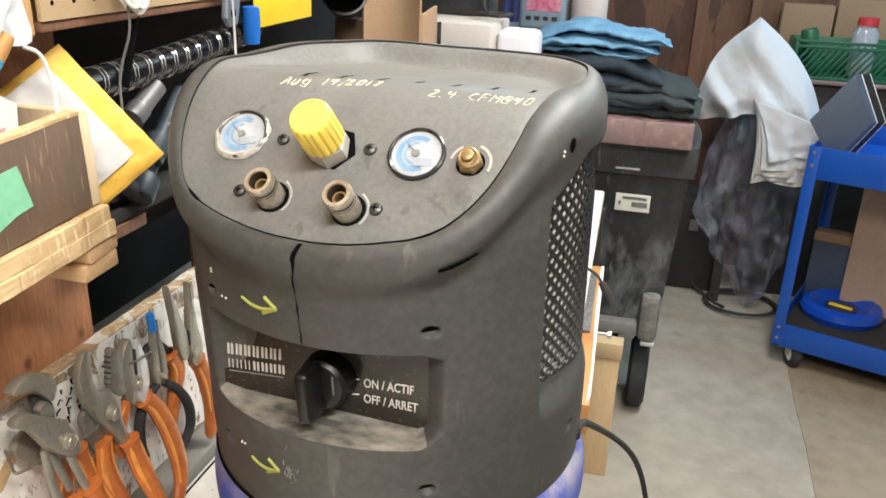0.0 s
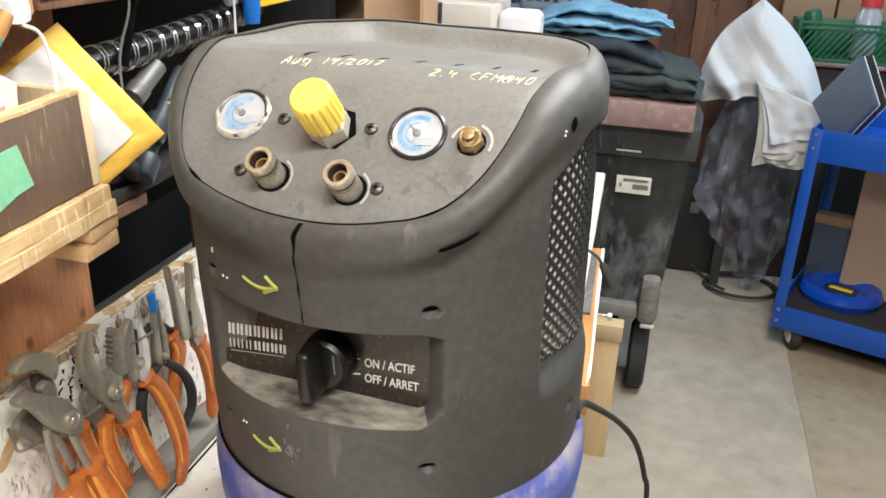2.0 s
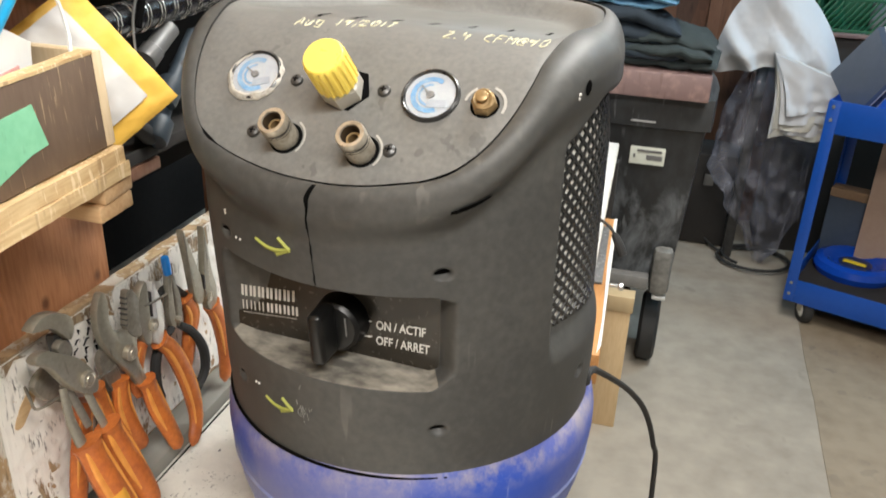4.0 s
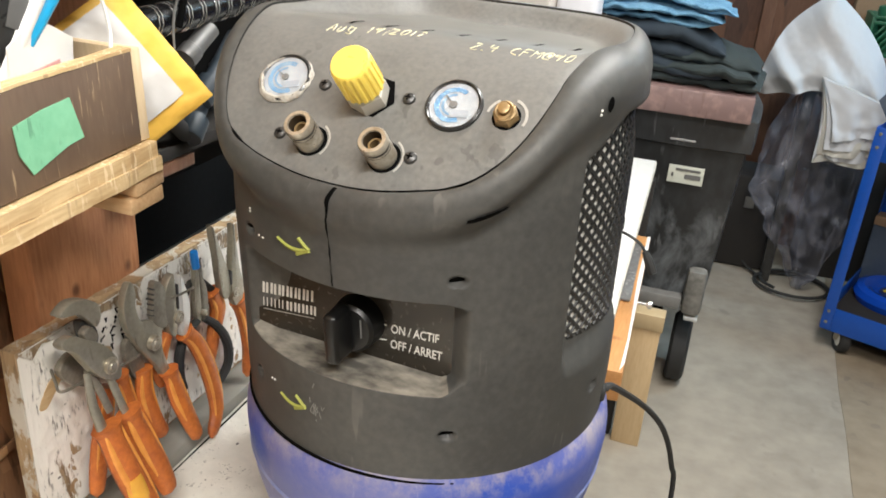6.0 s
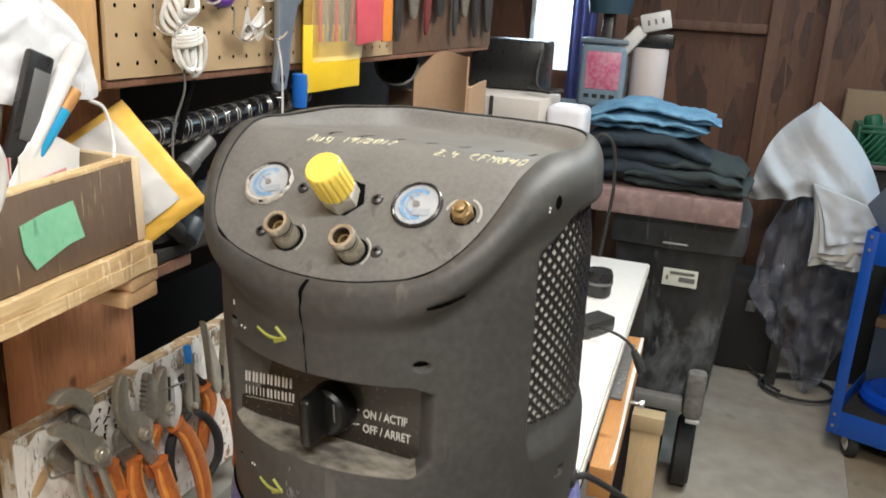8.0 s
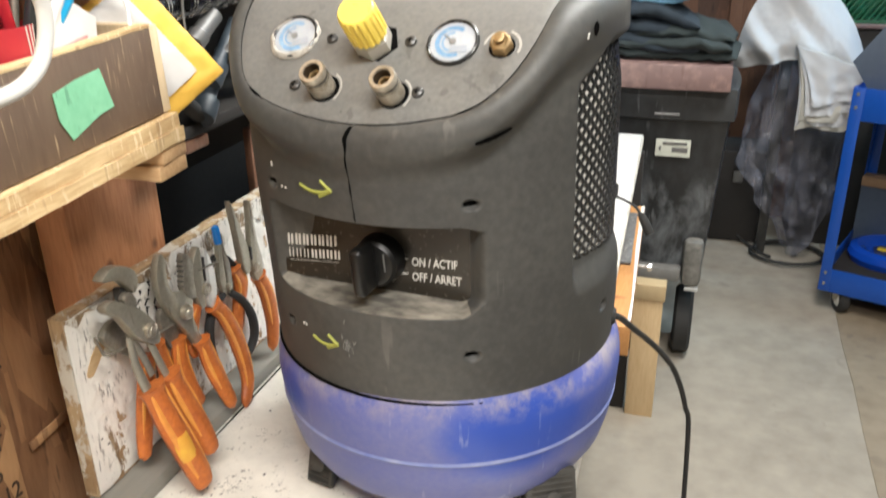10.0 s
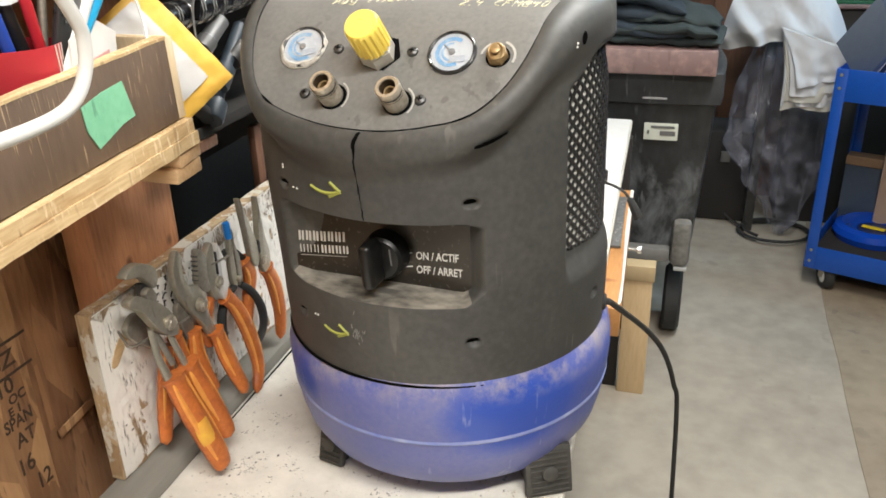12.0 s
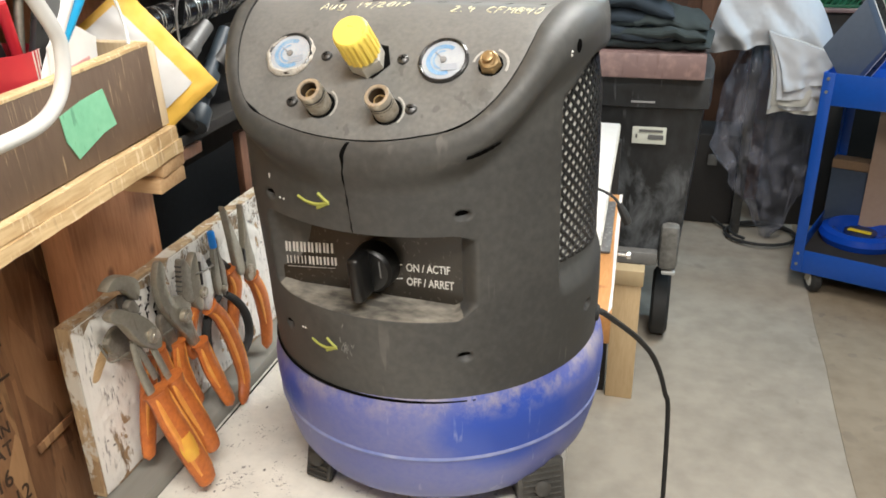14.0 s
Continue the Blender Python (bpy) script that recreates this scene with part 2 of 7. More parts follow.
M_FOOT = mat("dusty_rubber_foot", (0.032, 0.031, 0.028), (0.085, 0.08, 0.07), rough=0.65, scale=40, fine=200, amount=0.7, bump=0.1)
M_WHITE_INK = mat("white_print", (0.62, 0.61, 0.57), (0.5, 0.48, 0.45), rough=0.5, amount=0.3, bump=0)
M_ARC = mat("worn_pale_print", (0.44, 0.43, 0.4), (0.3, 0.29, 0.26), rough=0.5, fine=400, amount=0.8, bump=0)
M_FADED_INK = mat("worn_grey_print", (0.36, 0.35, 0.32), (0.2, 0.19, 0.17), rough=0.5, fine=300, amount=0.7, bump=0)
M_CHALK = mat("pale_yellow_paint_marker", (0.76, 0.73, 0.5), (0.5, 0.47, 0.3), rough=0.7, fine=600, amount=0.6, bump=0)
M_ARROW = mat("yellow_green_marker", (0.33, 0.35, 0.07), (0.2, 0.2, 0.04), rough=0.7, fine=500, bump=0)
M_YELLOW = mat("yellow_knob_plastic", (0.92, 0.71, 0.13), (0.84, 0.6, 0.08), rough=0.3, bump=0.02, amount=0.3)
M_NICKEL = mat("worn_nickel", (0.55, 0.51, 0.43), (0.24, 0.2, 0.14), rough=0.32, metal=0.6, scale=60, fine=300, amount=0.8)
M_STEEL = scratched(mat("tool_steel", (0.38, 0.355, 0.29), (0.24, 0.22, 0.17), rough=0.38, metal=0.6, scale=30, fine=240, amount=0.6, bump=0.05), (0.13, 0.1, 0.08), 120, -0.01, 0.5, 0.52)
M_OLDSTEEL = mat("worn_tool_steel", (0.3, 0.28, 0.235), (0.15, 0.125, 0.095), rough=0.45, metal=0.55, scale=40, fine=240, amount=0.75)
M_DARKSTEEL = mat("dark_steel", (0.09, 0.09, 0.09), (0.04, 0.035, 0.03), rough=0.4, metal=0.7, scale=30)
M_BRASS = mat("brass", (0.36, 0.25, 0.12), (0.16, 0.1, 0.045), rough=0.4, metal=0.55, scale=60)
M_FACE = mat("gauge_face", (0.36, 0.37, 0.38), (0.22, 0.25, 0.29), rough=0.3, scale=70, fine=300, bump=0, amount=0.7)
M_FACEBLUE = mat("gauge_blue_print", (0.05, 0.17, 0.33), (0.22, 0.31, 0.38), rough=0.4, scale=120, fine=500, amount=0.9, bump=0)
M_SILICONE = mat("smeared_sealant", (0.5, 0.48, 0.43), (0.22, 0.2, 0.17), rough=0.6, scale=120, fine=400, amount=0.9, bump=0.5)
M_TANK = dusty_tank("dusty_blue_tank_paint")
M_BENCH = flakes("white_painted_strand_board", (0.42, 0.36, 0.28), (0.26, 0.2, 0.14), paint=(0.85, 0.81, 0.72), cover=0.65, scale=14, lines=0.3, specks=0.022, grime=0.85)
M_BOARD = flakes("flaking_white_strand_board", (0.4, 0.3, 0.19), (0.2, 0.13, 0.07), paint=(0.84, 0.81, 0.75), cover=0.63, scale=26, lines=0.6, specks=0.08)
M_OSB = flakes("brown_strand_board", (0.44, 0.235, 0.115), (0.18, 0.085, 0.042), scale=17)
M_OSBPALE = flakes("stamped_strand_board", (0.5, 0.29, 0.14), (0.25, 0.125, 0.06), scale=20)
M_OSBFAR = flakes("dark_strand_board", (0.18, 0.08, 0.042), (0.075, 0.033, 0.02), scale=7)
M_PINE = wood("pine_along_y", (0.62, 0.44, 0.24), (0.42, 0.26, 0.12), "y", amount=1.0)
M_ROUGHPINE = scratched(scratched(wood("rough_sawn_ply_edge", (0.66, 0.49, 0.27), (0.4, 0.25, 0.11), "y", rough=0.75, rings=12, amount=1.0), (0.2, 0.11, 0.05), 70, 0.02, 0.6, 0.5), (0.78, 0.64, 0.42), 190, 0.03, 0.6, 0.45)
M_PINEX = wood("pine_along_x", (0.6, 0.4, 0.22), (0.44, 0.26, 0.12), "x")
M_PINEZ = knotty(wood("reddish_pine_upright", (0.56, 0.26, 0.125), (0.36, 0.15, 0.065), "z", amount=1.0), (0.09, 0.03, 0.014), 24)
M_CREAM = knotty(wood("pale_stud", (0.64, 0.47, 0.27), (0.53, 0.36, 0.19), "z"), (0.25, 0.14, 0.06))
M_ORANGEWOOD = knotty(wood("orange_pine", (0.56, 0.28, 0.1), (0.42, 0.19, 0.06), "y"), (0.26, 0.09, 0.03), 14)
M_PLY = wood("honey_plywood", (0.62, 0.38, 0.17), (0.5, 0.27, 0.1), "z", rings=2, amount=0.8)
M_BROWN = grained_scratches(mat("scratched_brown_ply", (0.15, 0.1, 0.068), (0.095, 0.06, 0.042), rough=0.55, scale=20, fine=150, amount=0.7, bump=0.15, stretch=(1, 1, 0.2)), (0.5, 0.37, 0.23))
M_PEG = mat("tan_pegboard", (0.5, 0.36, 0.21), (0.42, 0.29, 0.16), rough=0.6, scale=20, fine=300)
M_FLOOR = scratched(mat("concrete", (0.395, 0.345, 0.28), (0.262, 0.226, 0.18), rough=0.55, scale=1.8, fine=14, amount=0.8, bump=0.12, low=0.42, high=0.66), (0.15, 0.13, 0.11), 14, 0.0, 0.3, 0.55)
# Near-black: shade of recesses put into the colour; also the black case's tone.
M_SHADEBLACK = mat("shade_and_case_black", (0.014, 0.012, 0.011), (0.03, 0.025, 0.021), rough=0.8, scale=6)
M_PLASTER = mat("dull_wallboard", (0.5, 0.47, 0.42), (0.4, 0.37, 0.33), rough=0.8, scale=3)
M_BLUE = mat("blue_powder_coat", (0.006, 0.075, 0.4), (0.004, 0.05, 0.28), rough=0.36, scale=6, amount=0.5, bump=0.03)
M_ORANGE = mat("orange_grip", (0.6, 0.17, 0.03), (0.28, 0.065, 0.02), rough=0.5, scale=26, fine=200, amount=0.8, bump=0.15)
M_STRIPE = mat("pale_orange_grip_edge", (0.8, 0.36, 0.07), (0.6, 0.2, 0.04), rough=0.5, scale=50, amount=0.9)
M_TAPE = scratched(mat("green_masking_tape", (0.22, 0.52, 0.32), (0.14, 0.4, 0.23), rough=0.7, scale=22, fine=120, amount=0.7, bump=0.8), (0.06, 0.16, 0.1), 190, 0.0, 0.5, 0.5)
M_TAG = mat("yellow_tag", (0.72, 0.56, 0.03), (0.6, 0.44, 0.02), rough=0.5)
M_WHITE = mat("white_enamel", (0.74, 0.73, 0.7), (0.6, 0.58, 0.54), rough=0.35, amount=0.3, bump=0.02)
M_MAIL = mat("yellow_padded_paper", (0.84, 0.52, 0.09), (0.66, 0.36, 0.05), rough=0.55, scale=16, fine=50, amount=0.6, bump=0.9)
M_PAPER = mat("printed_paper", (0.62, 0.61, 0.6), (0.5, 0.49, 0.47), rough=0.7, bump=0.05)
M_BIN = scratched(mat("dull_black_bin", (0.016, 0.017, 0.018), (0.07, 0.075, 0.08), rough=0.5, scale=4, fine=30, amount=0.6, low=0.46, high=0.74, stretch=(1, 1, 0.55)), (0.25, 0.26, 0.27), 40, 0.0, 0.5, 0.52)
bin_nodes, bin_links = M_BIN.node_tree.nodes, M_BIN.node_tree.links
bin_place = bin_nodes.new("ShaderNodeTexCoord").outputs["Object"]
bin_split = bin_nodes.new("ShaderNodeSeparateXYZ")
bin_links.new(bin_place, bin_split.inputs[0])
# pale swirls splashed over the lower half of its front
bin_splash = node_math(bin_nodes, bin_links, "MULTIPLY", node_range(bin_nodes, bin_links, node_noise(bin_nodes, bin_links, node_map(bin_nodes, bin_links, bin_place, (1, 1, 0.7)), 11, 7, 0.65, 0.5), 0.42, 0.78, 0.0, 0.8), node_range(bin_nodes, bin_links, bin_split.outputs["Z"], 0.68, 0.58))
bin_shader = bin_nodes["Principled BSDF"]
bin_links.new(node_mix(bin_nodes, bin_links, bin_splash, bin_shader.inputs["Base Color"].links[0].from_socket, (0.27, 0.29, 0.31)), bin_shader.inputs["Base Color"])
M_DENIM = scratched(mat("pale_blue_denim", (0.17, 0.33, 0.47), (0.075, 0.18, 0.3), rough=0.95, scale=16, fine=300, amount=0.8, bump=0.6, low=0.4, high=0.65, spec=0.1), (0.05, 0.13, 0.22), 60, 0.02, 0.5, 0.48)
M_DENIMDK = mat("dark_denim", (0.013, 0.022, 0.034), (0.024, 0.036, 0.046), rough=0.9, scale=18, fine=300, bump=0.4)
M_DENIMGREEN = mat("dark_grey_green_cotton", (0.018, 0.027, 0.029), (0.03, 0.042, 0.042), rough=0.9, scale=18, fine=300, bump=0.4)
M_PINKWOOD = scratched(mat("worn_pink_board", (0.34, 0.225, 0.2), (0.17, 0.11, 0.105), rough=0.5, scale=4, fine=40, amount=0.9, low=0.4, high=0.6), (0.12, 0.07, 0.06), 60, 0.0, 0.5, 0.5)
M_CLOTH = mat("white_canvas", (0.565, 0.58, 0.605), (0.45, 0.465, 0.495), rough=0.9, scale=6, fine=240, amount=0.3, bump=0.3)
M_BAG = mat("hazy_plastic_film", (0.2, 0.2, 0.24), (0.5, 0.5, 0.56), rough=0.15, scale=7, fine=26, amount=0.7, bump=0.8, low=0.42, high=0.72, stretch=(1, 1, 0.6))
film_nodes, film_links = M_BAG.node_tree.nodes, M_BAG.node_tree.links
film_haze = node_noise(film_nodes, film_links, film_nodes.new("ShaderNodeTexCoord").outputs["Object"], 9, 5, 0.6, 0.5)
film_links.new(node_range(film_nodes, film_links, film_haze, 0.4, 0.68, 0.06, 0.58), film_nodes["Principled BSDF"].inputs["Alpha"])
M_CHROME = mat("bright_chrome", (0.78, 0.78, 0.76), (0.5, 0.5, 0.48), rough=0.2, metal=0.85, scale=60)
M_GREEN = mat("green_crate_plastic", (0.012, 0.11, 0.05), (0.008, 0.07, 0.03), rough=0.45)
M_SLATE = mat("slate_blue_case", (0.075, 0.1, 0.145), (0.05, 0.07, 0.1), rough=0.4)
M_CARD = mat("cardboard", (0.3, 0.19, 0.11), (0.21, 0.13, 0.075), rough=0.8, scale=6, fine=120)
M_PLATE = mat("pale_grille_plate", (0.72, 0.71, 0.66), (0.5, 0.49, 0.45), rough=0.5, scale=30)
M_GREY = mat("grey_metal", (0.2, 0.2, 0.2), (0.12, 0.12, 0.11), rough=0.45, metal=0.5)

# ---------------------------------------------------------------- mesh helpers


def part(name, bm, material, parent=None, label="", sharp=35):
    bmesh.ops.recalc_face_normals(bm, faces=bm.faces)
    me = bpy.data.meshes.new(name)
    bm.to_mesh(me)
    bm.free()
    me.materials.append(material)
    me.shade_smooth()
    me.set_sharp_from_angle(angle=radians(sharp))
    ob = new(name, me)
    if parent:
        ob.parent = parent
    if label:
        ob["label"] = label
    return ob


def thing(name, m, label, category, group="", kind=""):
    ob = new(name)
    ob.empty_display_size = 0.02
    ob.matrix_basis = m
    return tagged(ob, label, category, group, kind)


def box(sx, sy, sz, m=None, bevel=0.0, bm=None, seg=2):
    """A box centred on m, with rounded edges."""
    bm = bm or bmesh.new()
    made = bmesh.ops.create_cube(bm, size=1, matrix=(m or Matrix()) @ Matrix.Diagonal((sx, sy, sz, 1)))
    if bevel:
        edges = list({e for v in made["verts"] for e in v.link_edges})
        bmesh.ops.bevel(bm, geom=edges, offset=bevel, segments=seg, affect="EDGES", profile=0.5)
    return bm


def span(x0, x1, y0, y1, z0, z1, bevel=0.002, bm=None, seg=2):
    return box(x1 - x0, y1 - y0, z1 - z0, pose((x0 + x1) / 2, (y0 + y1) / 2, (z0 + z1) / 2), bevel, bm, seg)


def lathe(profile, seg=32, m=None, bm=None, ripple=None):
    """Turns (radius, height) pairs round the z axis; ripple(angle, row) scales the radius."""
    bm, m = bm or bmesh.new(), m or Matrix()
    rings = []
    for row, (r, z) in enumerate(profile):
        if r < 1e-6:
            rings.append([bm.verts.new(m @ Vector((0, 0, z)))])
        else:
            ring = []
            for k in range(seg):
                a = 2 * math.pi * k / seg
                q = r * (ripple(a, row) if ripple else 1)
                ring.append(bm.verts.new(m @ Vector((q * math.cos(a), q * math.sin(a), z))))
            rings.append(ring)
    for a, b in zip(rings, rings[1:]):
        for k in range(seg):
            j = (k + 1) % seg
            face = [a[k % len(a)], a[j % len(a)], b[j % len(b)], b[k % len(b)]]
            face = list(dict.fromkeys(face))
            if len(face) > 2:
                bm.faces.new(face)
    return bm


def smooth_line(points, steps=6):
    """A Catmull-Rom curve through the points."""
    p = [Vector(q) for q in points]
    p = [2 * p[0] - p[1], *p, 2 * p[-1] - p[-2]]
    out = []
    for a, b, c, d in zip(p, p[1:], p[2:], p[3:]):
        for k in range(steps):
            t = k / steps
            out.append(0.5 * (2 * b + (c - a) * t + (2 * a - 5 * b + 4 * c - d) * t * t + (3 * b - 3 * c + d - a) * t ** 3))
    return [*out, p[-2]]


def tube(points, radius, seg=8, smooth=6, bm=None, flat=1.0, normal=None):
    """A rod along a smooth line; radius is a number or a function of 0..1; flat squeezes it along normal."""
    bm = bm or bmesh.new()
    line = smooth_line(points, smooth) if smooth else [Vector(q) for q in points]
    up = Vector(normal) if normal else None
    rings, side = [], None
    for k, p in enumerate(line):
        ahead = (line[min(k + 1, len(line) - 1)] - line[max(k - 1, 0)]).normalized()
        if up:
            n1 = up - ahead * up.dot(ahead)
        else:
            ref = side if side else (Vector((0, 0, 1)) if abs(ahead.z) < 0.9 else Vector((1, 0, 0)))
            n1 = ref - ahead * ref.dot(ahead)
        n1.normalize()
        side = n1
        n2 = ahead.cross(n1)
        r = radius(k / (len(line) - 1)) if callable(radius) else radius
        rings.append([bm.verts.new(p + r * (flat * math.cos(2 * math.pi * j / seg) * n1 + math.sin(2 * math.pi * j / seg) * n2)) for j in range(seg)])
    for a, b in zip(rings, rings[1:]):
        for j in range(seg):
            bm.faces.new((a[j], a[(j + 1) % seg], b[(j + 1) % seg], b[j]))
    bm.faces.new(rings[0])
    bm.faces.new(rings[-1])
    return bm


def slab(outline, thick, m=None, bevel=0.0, bm=None):
    """A plate: an outline in x, y, given a thickness along z."""
    bm, m = bm or bmesh.new(), m or Matrix()
    low = [bm.verts.new(m @ Vector((x, y, -thick / 2))) for x, y in outline]
    high = [bm.verts.new(m @ Vector((x, y, thick / 2))) for x, y in outline]
    faces = [bm.faces.new(low), bm.faces.new(high)]
    for k in range(len(low)):
        j = (k + 1) % len(low)
        faces.append(bm.faces.new((low[k], low[j], high[j], high[k])))
    if bevel:
        bmesh.ops.recalc_face_normals(bm, faces=faces)
        rim = [e for f in faces[:2] for e in f.edges]
        bmesh.ops.bevel(bm, geom=rim, offset=bevel, segments=2, affect="EDGES", profile=0.5)
    return bm


def sheet(nx, ny, place, thick=0.0, bm=None):
    """A grid of nx by ny cells laid by place(u, v)."""
    bm = bm or bmesh.new()
    rows = [[bm.verts.new(place(i / nx, j / ny)) for i in range(nx + 1)] for j in range(ny + 1)]
    for a, b in zip(rows, rows[1:]):
        for i in range(nx):
            bm.faces.new((a[i], a[i + 1], b[i + 1], b[i]))
    if thick:
        bmesh.ops.recalc_face_normals(bm, faces=bm.faces)
        bmesh.ops.solidify(bm, geom=bm.faces[:], thickness=thick)
    return bm


def letters(text, size, place, material, name="lettering", parent=None, shear=0.0, bold=0.0):
    """Words in the built-in font, each corner of which is laid by place(x, y)."""
    cu = bpy.data.curves.new(name, "FONT")
    cu.body, cu.size, cu.shear, cu.offset, cu.resolution_u = text, size, shear, bold, 3
    ob = bpy.data.objects.new(name, cu)
    scene.collection.objects.link(ob)
    bpy.context.view_layer.update()
    me = bpy.data.meshes.new_from_object(ob.evaluated_get(bpy.context.evaluated_depsgraph_get()))
    bpy.data.objects.remove(ob)
    bm = bmesh.new()
    bm.from_mesh(me)
    bpy.data.meshes.remove(me)
    for v in bm.verts:
        v.co = place(v.co.x, v.co.y)
    return part(name, bm, material, parent)


def rough_bar(x0, x1, y0, y1, z0, z1, wobble=0.0012, seed=0.0, cells=90):
    """A rough-sawn bar along y, whose faces and edges wander."""
    bm = bmesh.new()
    rings = []
    for k in range(cells + 1):
        y = y0 + (y1 - y0) * k / cells
        ring = []
        for j in range(16):
            side, q = divmod(j, 4)
            q /= 4
            x, z = ((x0 + (x1 - x0) * q, z0), (x1, z0 + (z1 - z0) * q), (x1 + (x0 - x1) * q, z1), (x0, z1 + (z0 - z1) * q))[side]
            w = Vector((x * 90, y * 55, z * 90 + seed))
            ring.append(bm.verts.new((x + wobble * noise.noise(w), y, z + wobble * noise.noise(w + Vector((7, 3, 1))) + wobble * 0.8 * noise.noise(Vector((seed, y * 14, 5))))))
        rings.append(ring)
    for a, b in zip(rings, rings[1:]):
        for j in range(16):
            bm.faces.new((a[j], a[(j + 1) % 16], b[(j + 1) % 16], b[j]))
    bm.faces.new(rings[0])
    bm.faces.new(rings[-1])
    return bm


def step(a, b, x):
    t = min(1.0, max(0.0, (x - a) / (b - a)))
    return t * t * (3 - 2 * t)


def interp(x, table):
    for (a, u), (b, v) in zip(table, table[1:]):
        if x <= b:
            return u + (v - u) * step(a, b, x) if b > a else v
    return table[-1][1]


def curve(x, table):
    """A smooth line through (x, value) pairs."""
    n = len(table)
    k = max(0, min(n - 2, next((i for i in range(n - 1) if x <= table[i + 1][0]), n - 2)))
    (x0, a), (x1, b) = table[k], table[k + 1]
    m0 = (b - table[k - 1][1]) / (x1 - table[k - 1][0]) if k else 0.0
    m1 = (table[k + 2][1] - a) / (table[k + 2][0] - x0) if k < n - 2 else 0.0
    t, w = min(1.0, max(0.0, (x - x0) / (x1 - x0))), x1 - x0
    return a + (b - a) * t * t * (3 - 2 * t) + m0 * w * t * (1 - t) ** 2 - m1 * w * t * t * (1 - t)


# ---------------------------------------------------------------- the room
BENCH = 0.82


def solid(name, bm, material, label, category, kind="structure"):
    return tagged(part(name, bm, material), label, category, kind=kind)


solid("floor", span(-1.1, 3.0, -2.2, 3.2, -0.1, 0, 0), M_FLOOR, "worn grey concrete workshop floor with stains", "floor")
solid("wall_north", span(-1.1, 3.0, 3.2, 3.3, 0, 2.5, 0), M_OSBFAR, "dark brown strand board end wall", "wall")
solid("wall_west", span(-1.2, -1.1, -2.2, 3.3, 0, 2.5, 0), M_SHADEBLACK, "wall behind the workbench, coloured near-black for shade", "wall")
solid("wall_south", span(-1.1, 3.0, -2.3, -2.2, 0, 2.5, 0), M_PLASTER, "dull pale wall closing the workshop", "wall")
solid("wall_east", span(3.0, 3.1, -2.3, 3.3, 0, 2.5, 0), M_PLASTER, "dull pale wall closing the workshop", "wall")
solid("ceiling", span(-1.2, 3.1, -2.3, 3.3, 2.5, 2.6, 0), M_PLASTER, "dull pale workshop ceiling", "ceiling")

# ---------------------------------------------------------------- the workbench


def bench_edge(y):
    return 0.1954 - 0.0304 * y


bench = thing("workbench", pose(0, 0, 0), "long workbench with a white-painted strand board top", "workbench")
part("benchtop", slab([(-0.3, -1.2), (bench_edge(-1.2), -1.2), (bench_edge(1.46), 1.46), (-0.62, 1.46), (-0.62, -0.02), (-0.3, -0.02)], 0.022, pose(0, 0, BENCH - 0.011), 0.002), M_BENCH, bench, "chipped white paint on strand board")
m = pose(bench_edge(0.8) - 0.03, 0.1, 0, 0, 0, 2.35)
part("apron", box(0.03, 2.6, 0.07, m @ pose(0, 0, BENCH - 0.058), 0.002), M_ORANGEWOOD, bench)
m = pose(0.177, 0.85, 0.69, 0, 0, 2.3)
part("side_rail", box(0.04, 0.64, 0.06, m, 0.003), M_ORANGEWOOD, bench, "orange pine side rail")
part("white_edging", slab([(0.0135, -0.315), (0.02, -0.29), (0.02, 0.315), (0.0125, 0.315), (0.0115, 0.05), (0.016, -0.2)], 0.002, m @ pose(0, 0, 0.0312)), M_WHITE, bench, "streak of white paint along the rail")
part("jaw_plate", box(0.026, 0.3, 0.006, m @ pose(-0.007, 0.1, 0.0345), 0.002), scratched(mat("scuffed_plate", (0.2, 0.2, 0.2), (0.1, 0.09, 0.085), rough=0.5, metal=0.4, scale=30), (0.5, 0.48, 0.45), 90, 0.03, 0.7), bench, "scuffed grey steel jaw plate")
part("clamp_screw", lathe([(0.0, 0.03), (0.008, 0.03), (0.009, 0.027), (0.009, 0.021), (0.004, 0.019), (0.004, 0), (0, 0)], 20, pose(0.197, 0.85, 0.7, 0, 90, 0)), M_CHROME, bench, "bright steel clamp screw")
# Dark legs, back panel and shelf: under-bench shade put into their colour.
for x, y, wd, material in ((0.207, 1.36, 0.08, M_CREAM), (0.12, -1.1, 0.075, M_CREAM), (0.06, 0.43, 0.034, M_SHADEBLACK), (0.14, 1.385, 0.04, M_SHADEBLACK)):
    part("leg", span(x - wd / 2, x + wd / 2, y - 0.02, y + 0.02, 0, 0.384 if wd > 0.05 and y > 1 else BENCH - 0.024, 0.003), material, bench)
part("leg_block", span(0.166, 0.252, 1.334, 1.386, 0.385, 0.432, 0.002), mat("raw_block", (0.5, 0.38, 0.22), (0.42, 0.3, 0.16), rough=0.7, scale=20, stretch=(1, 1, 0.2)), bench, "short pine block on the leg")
part("back_panel", span(-0.62, -0.6, -1.2, 1.46, 0, BENCH - 0.024, 0.002), M_SHADEBLACK, bench)
part("lower_shelf", span(-0.6, 0.06, -1.2, 1.4, 0.2, 0.22, 0.002), M_SHADEBLACK, bench)

sheet_board = thing("white_board", pose(0, 0, BENCH), "smooth white board lying on the far bench", "board")
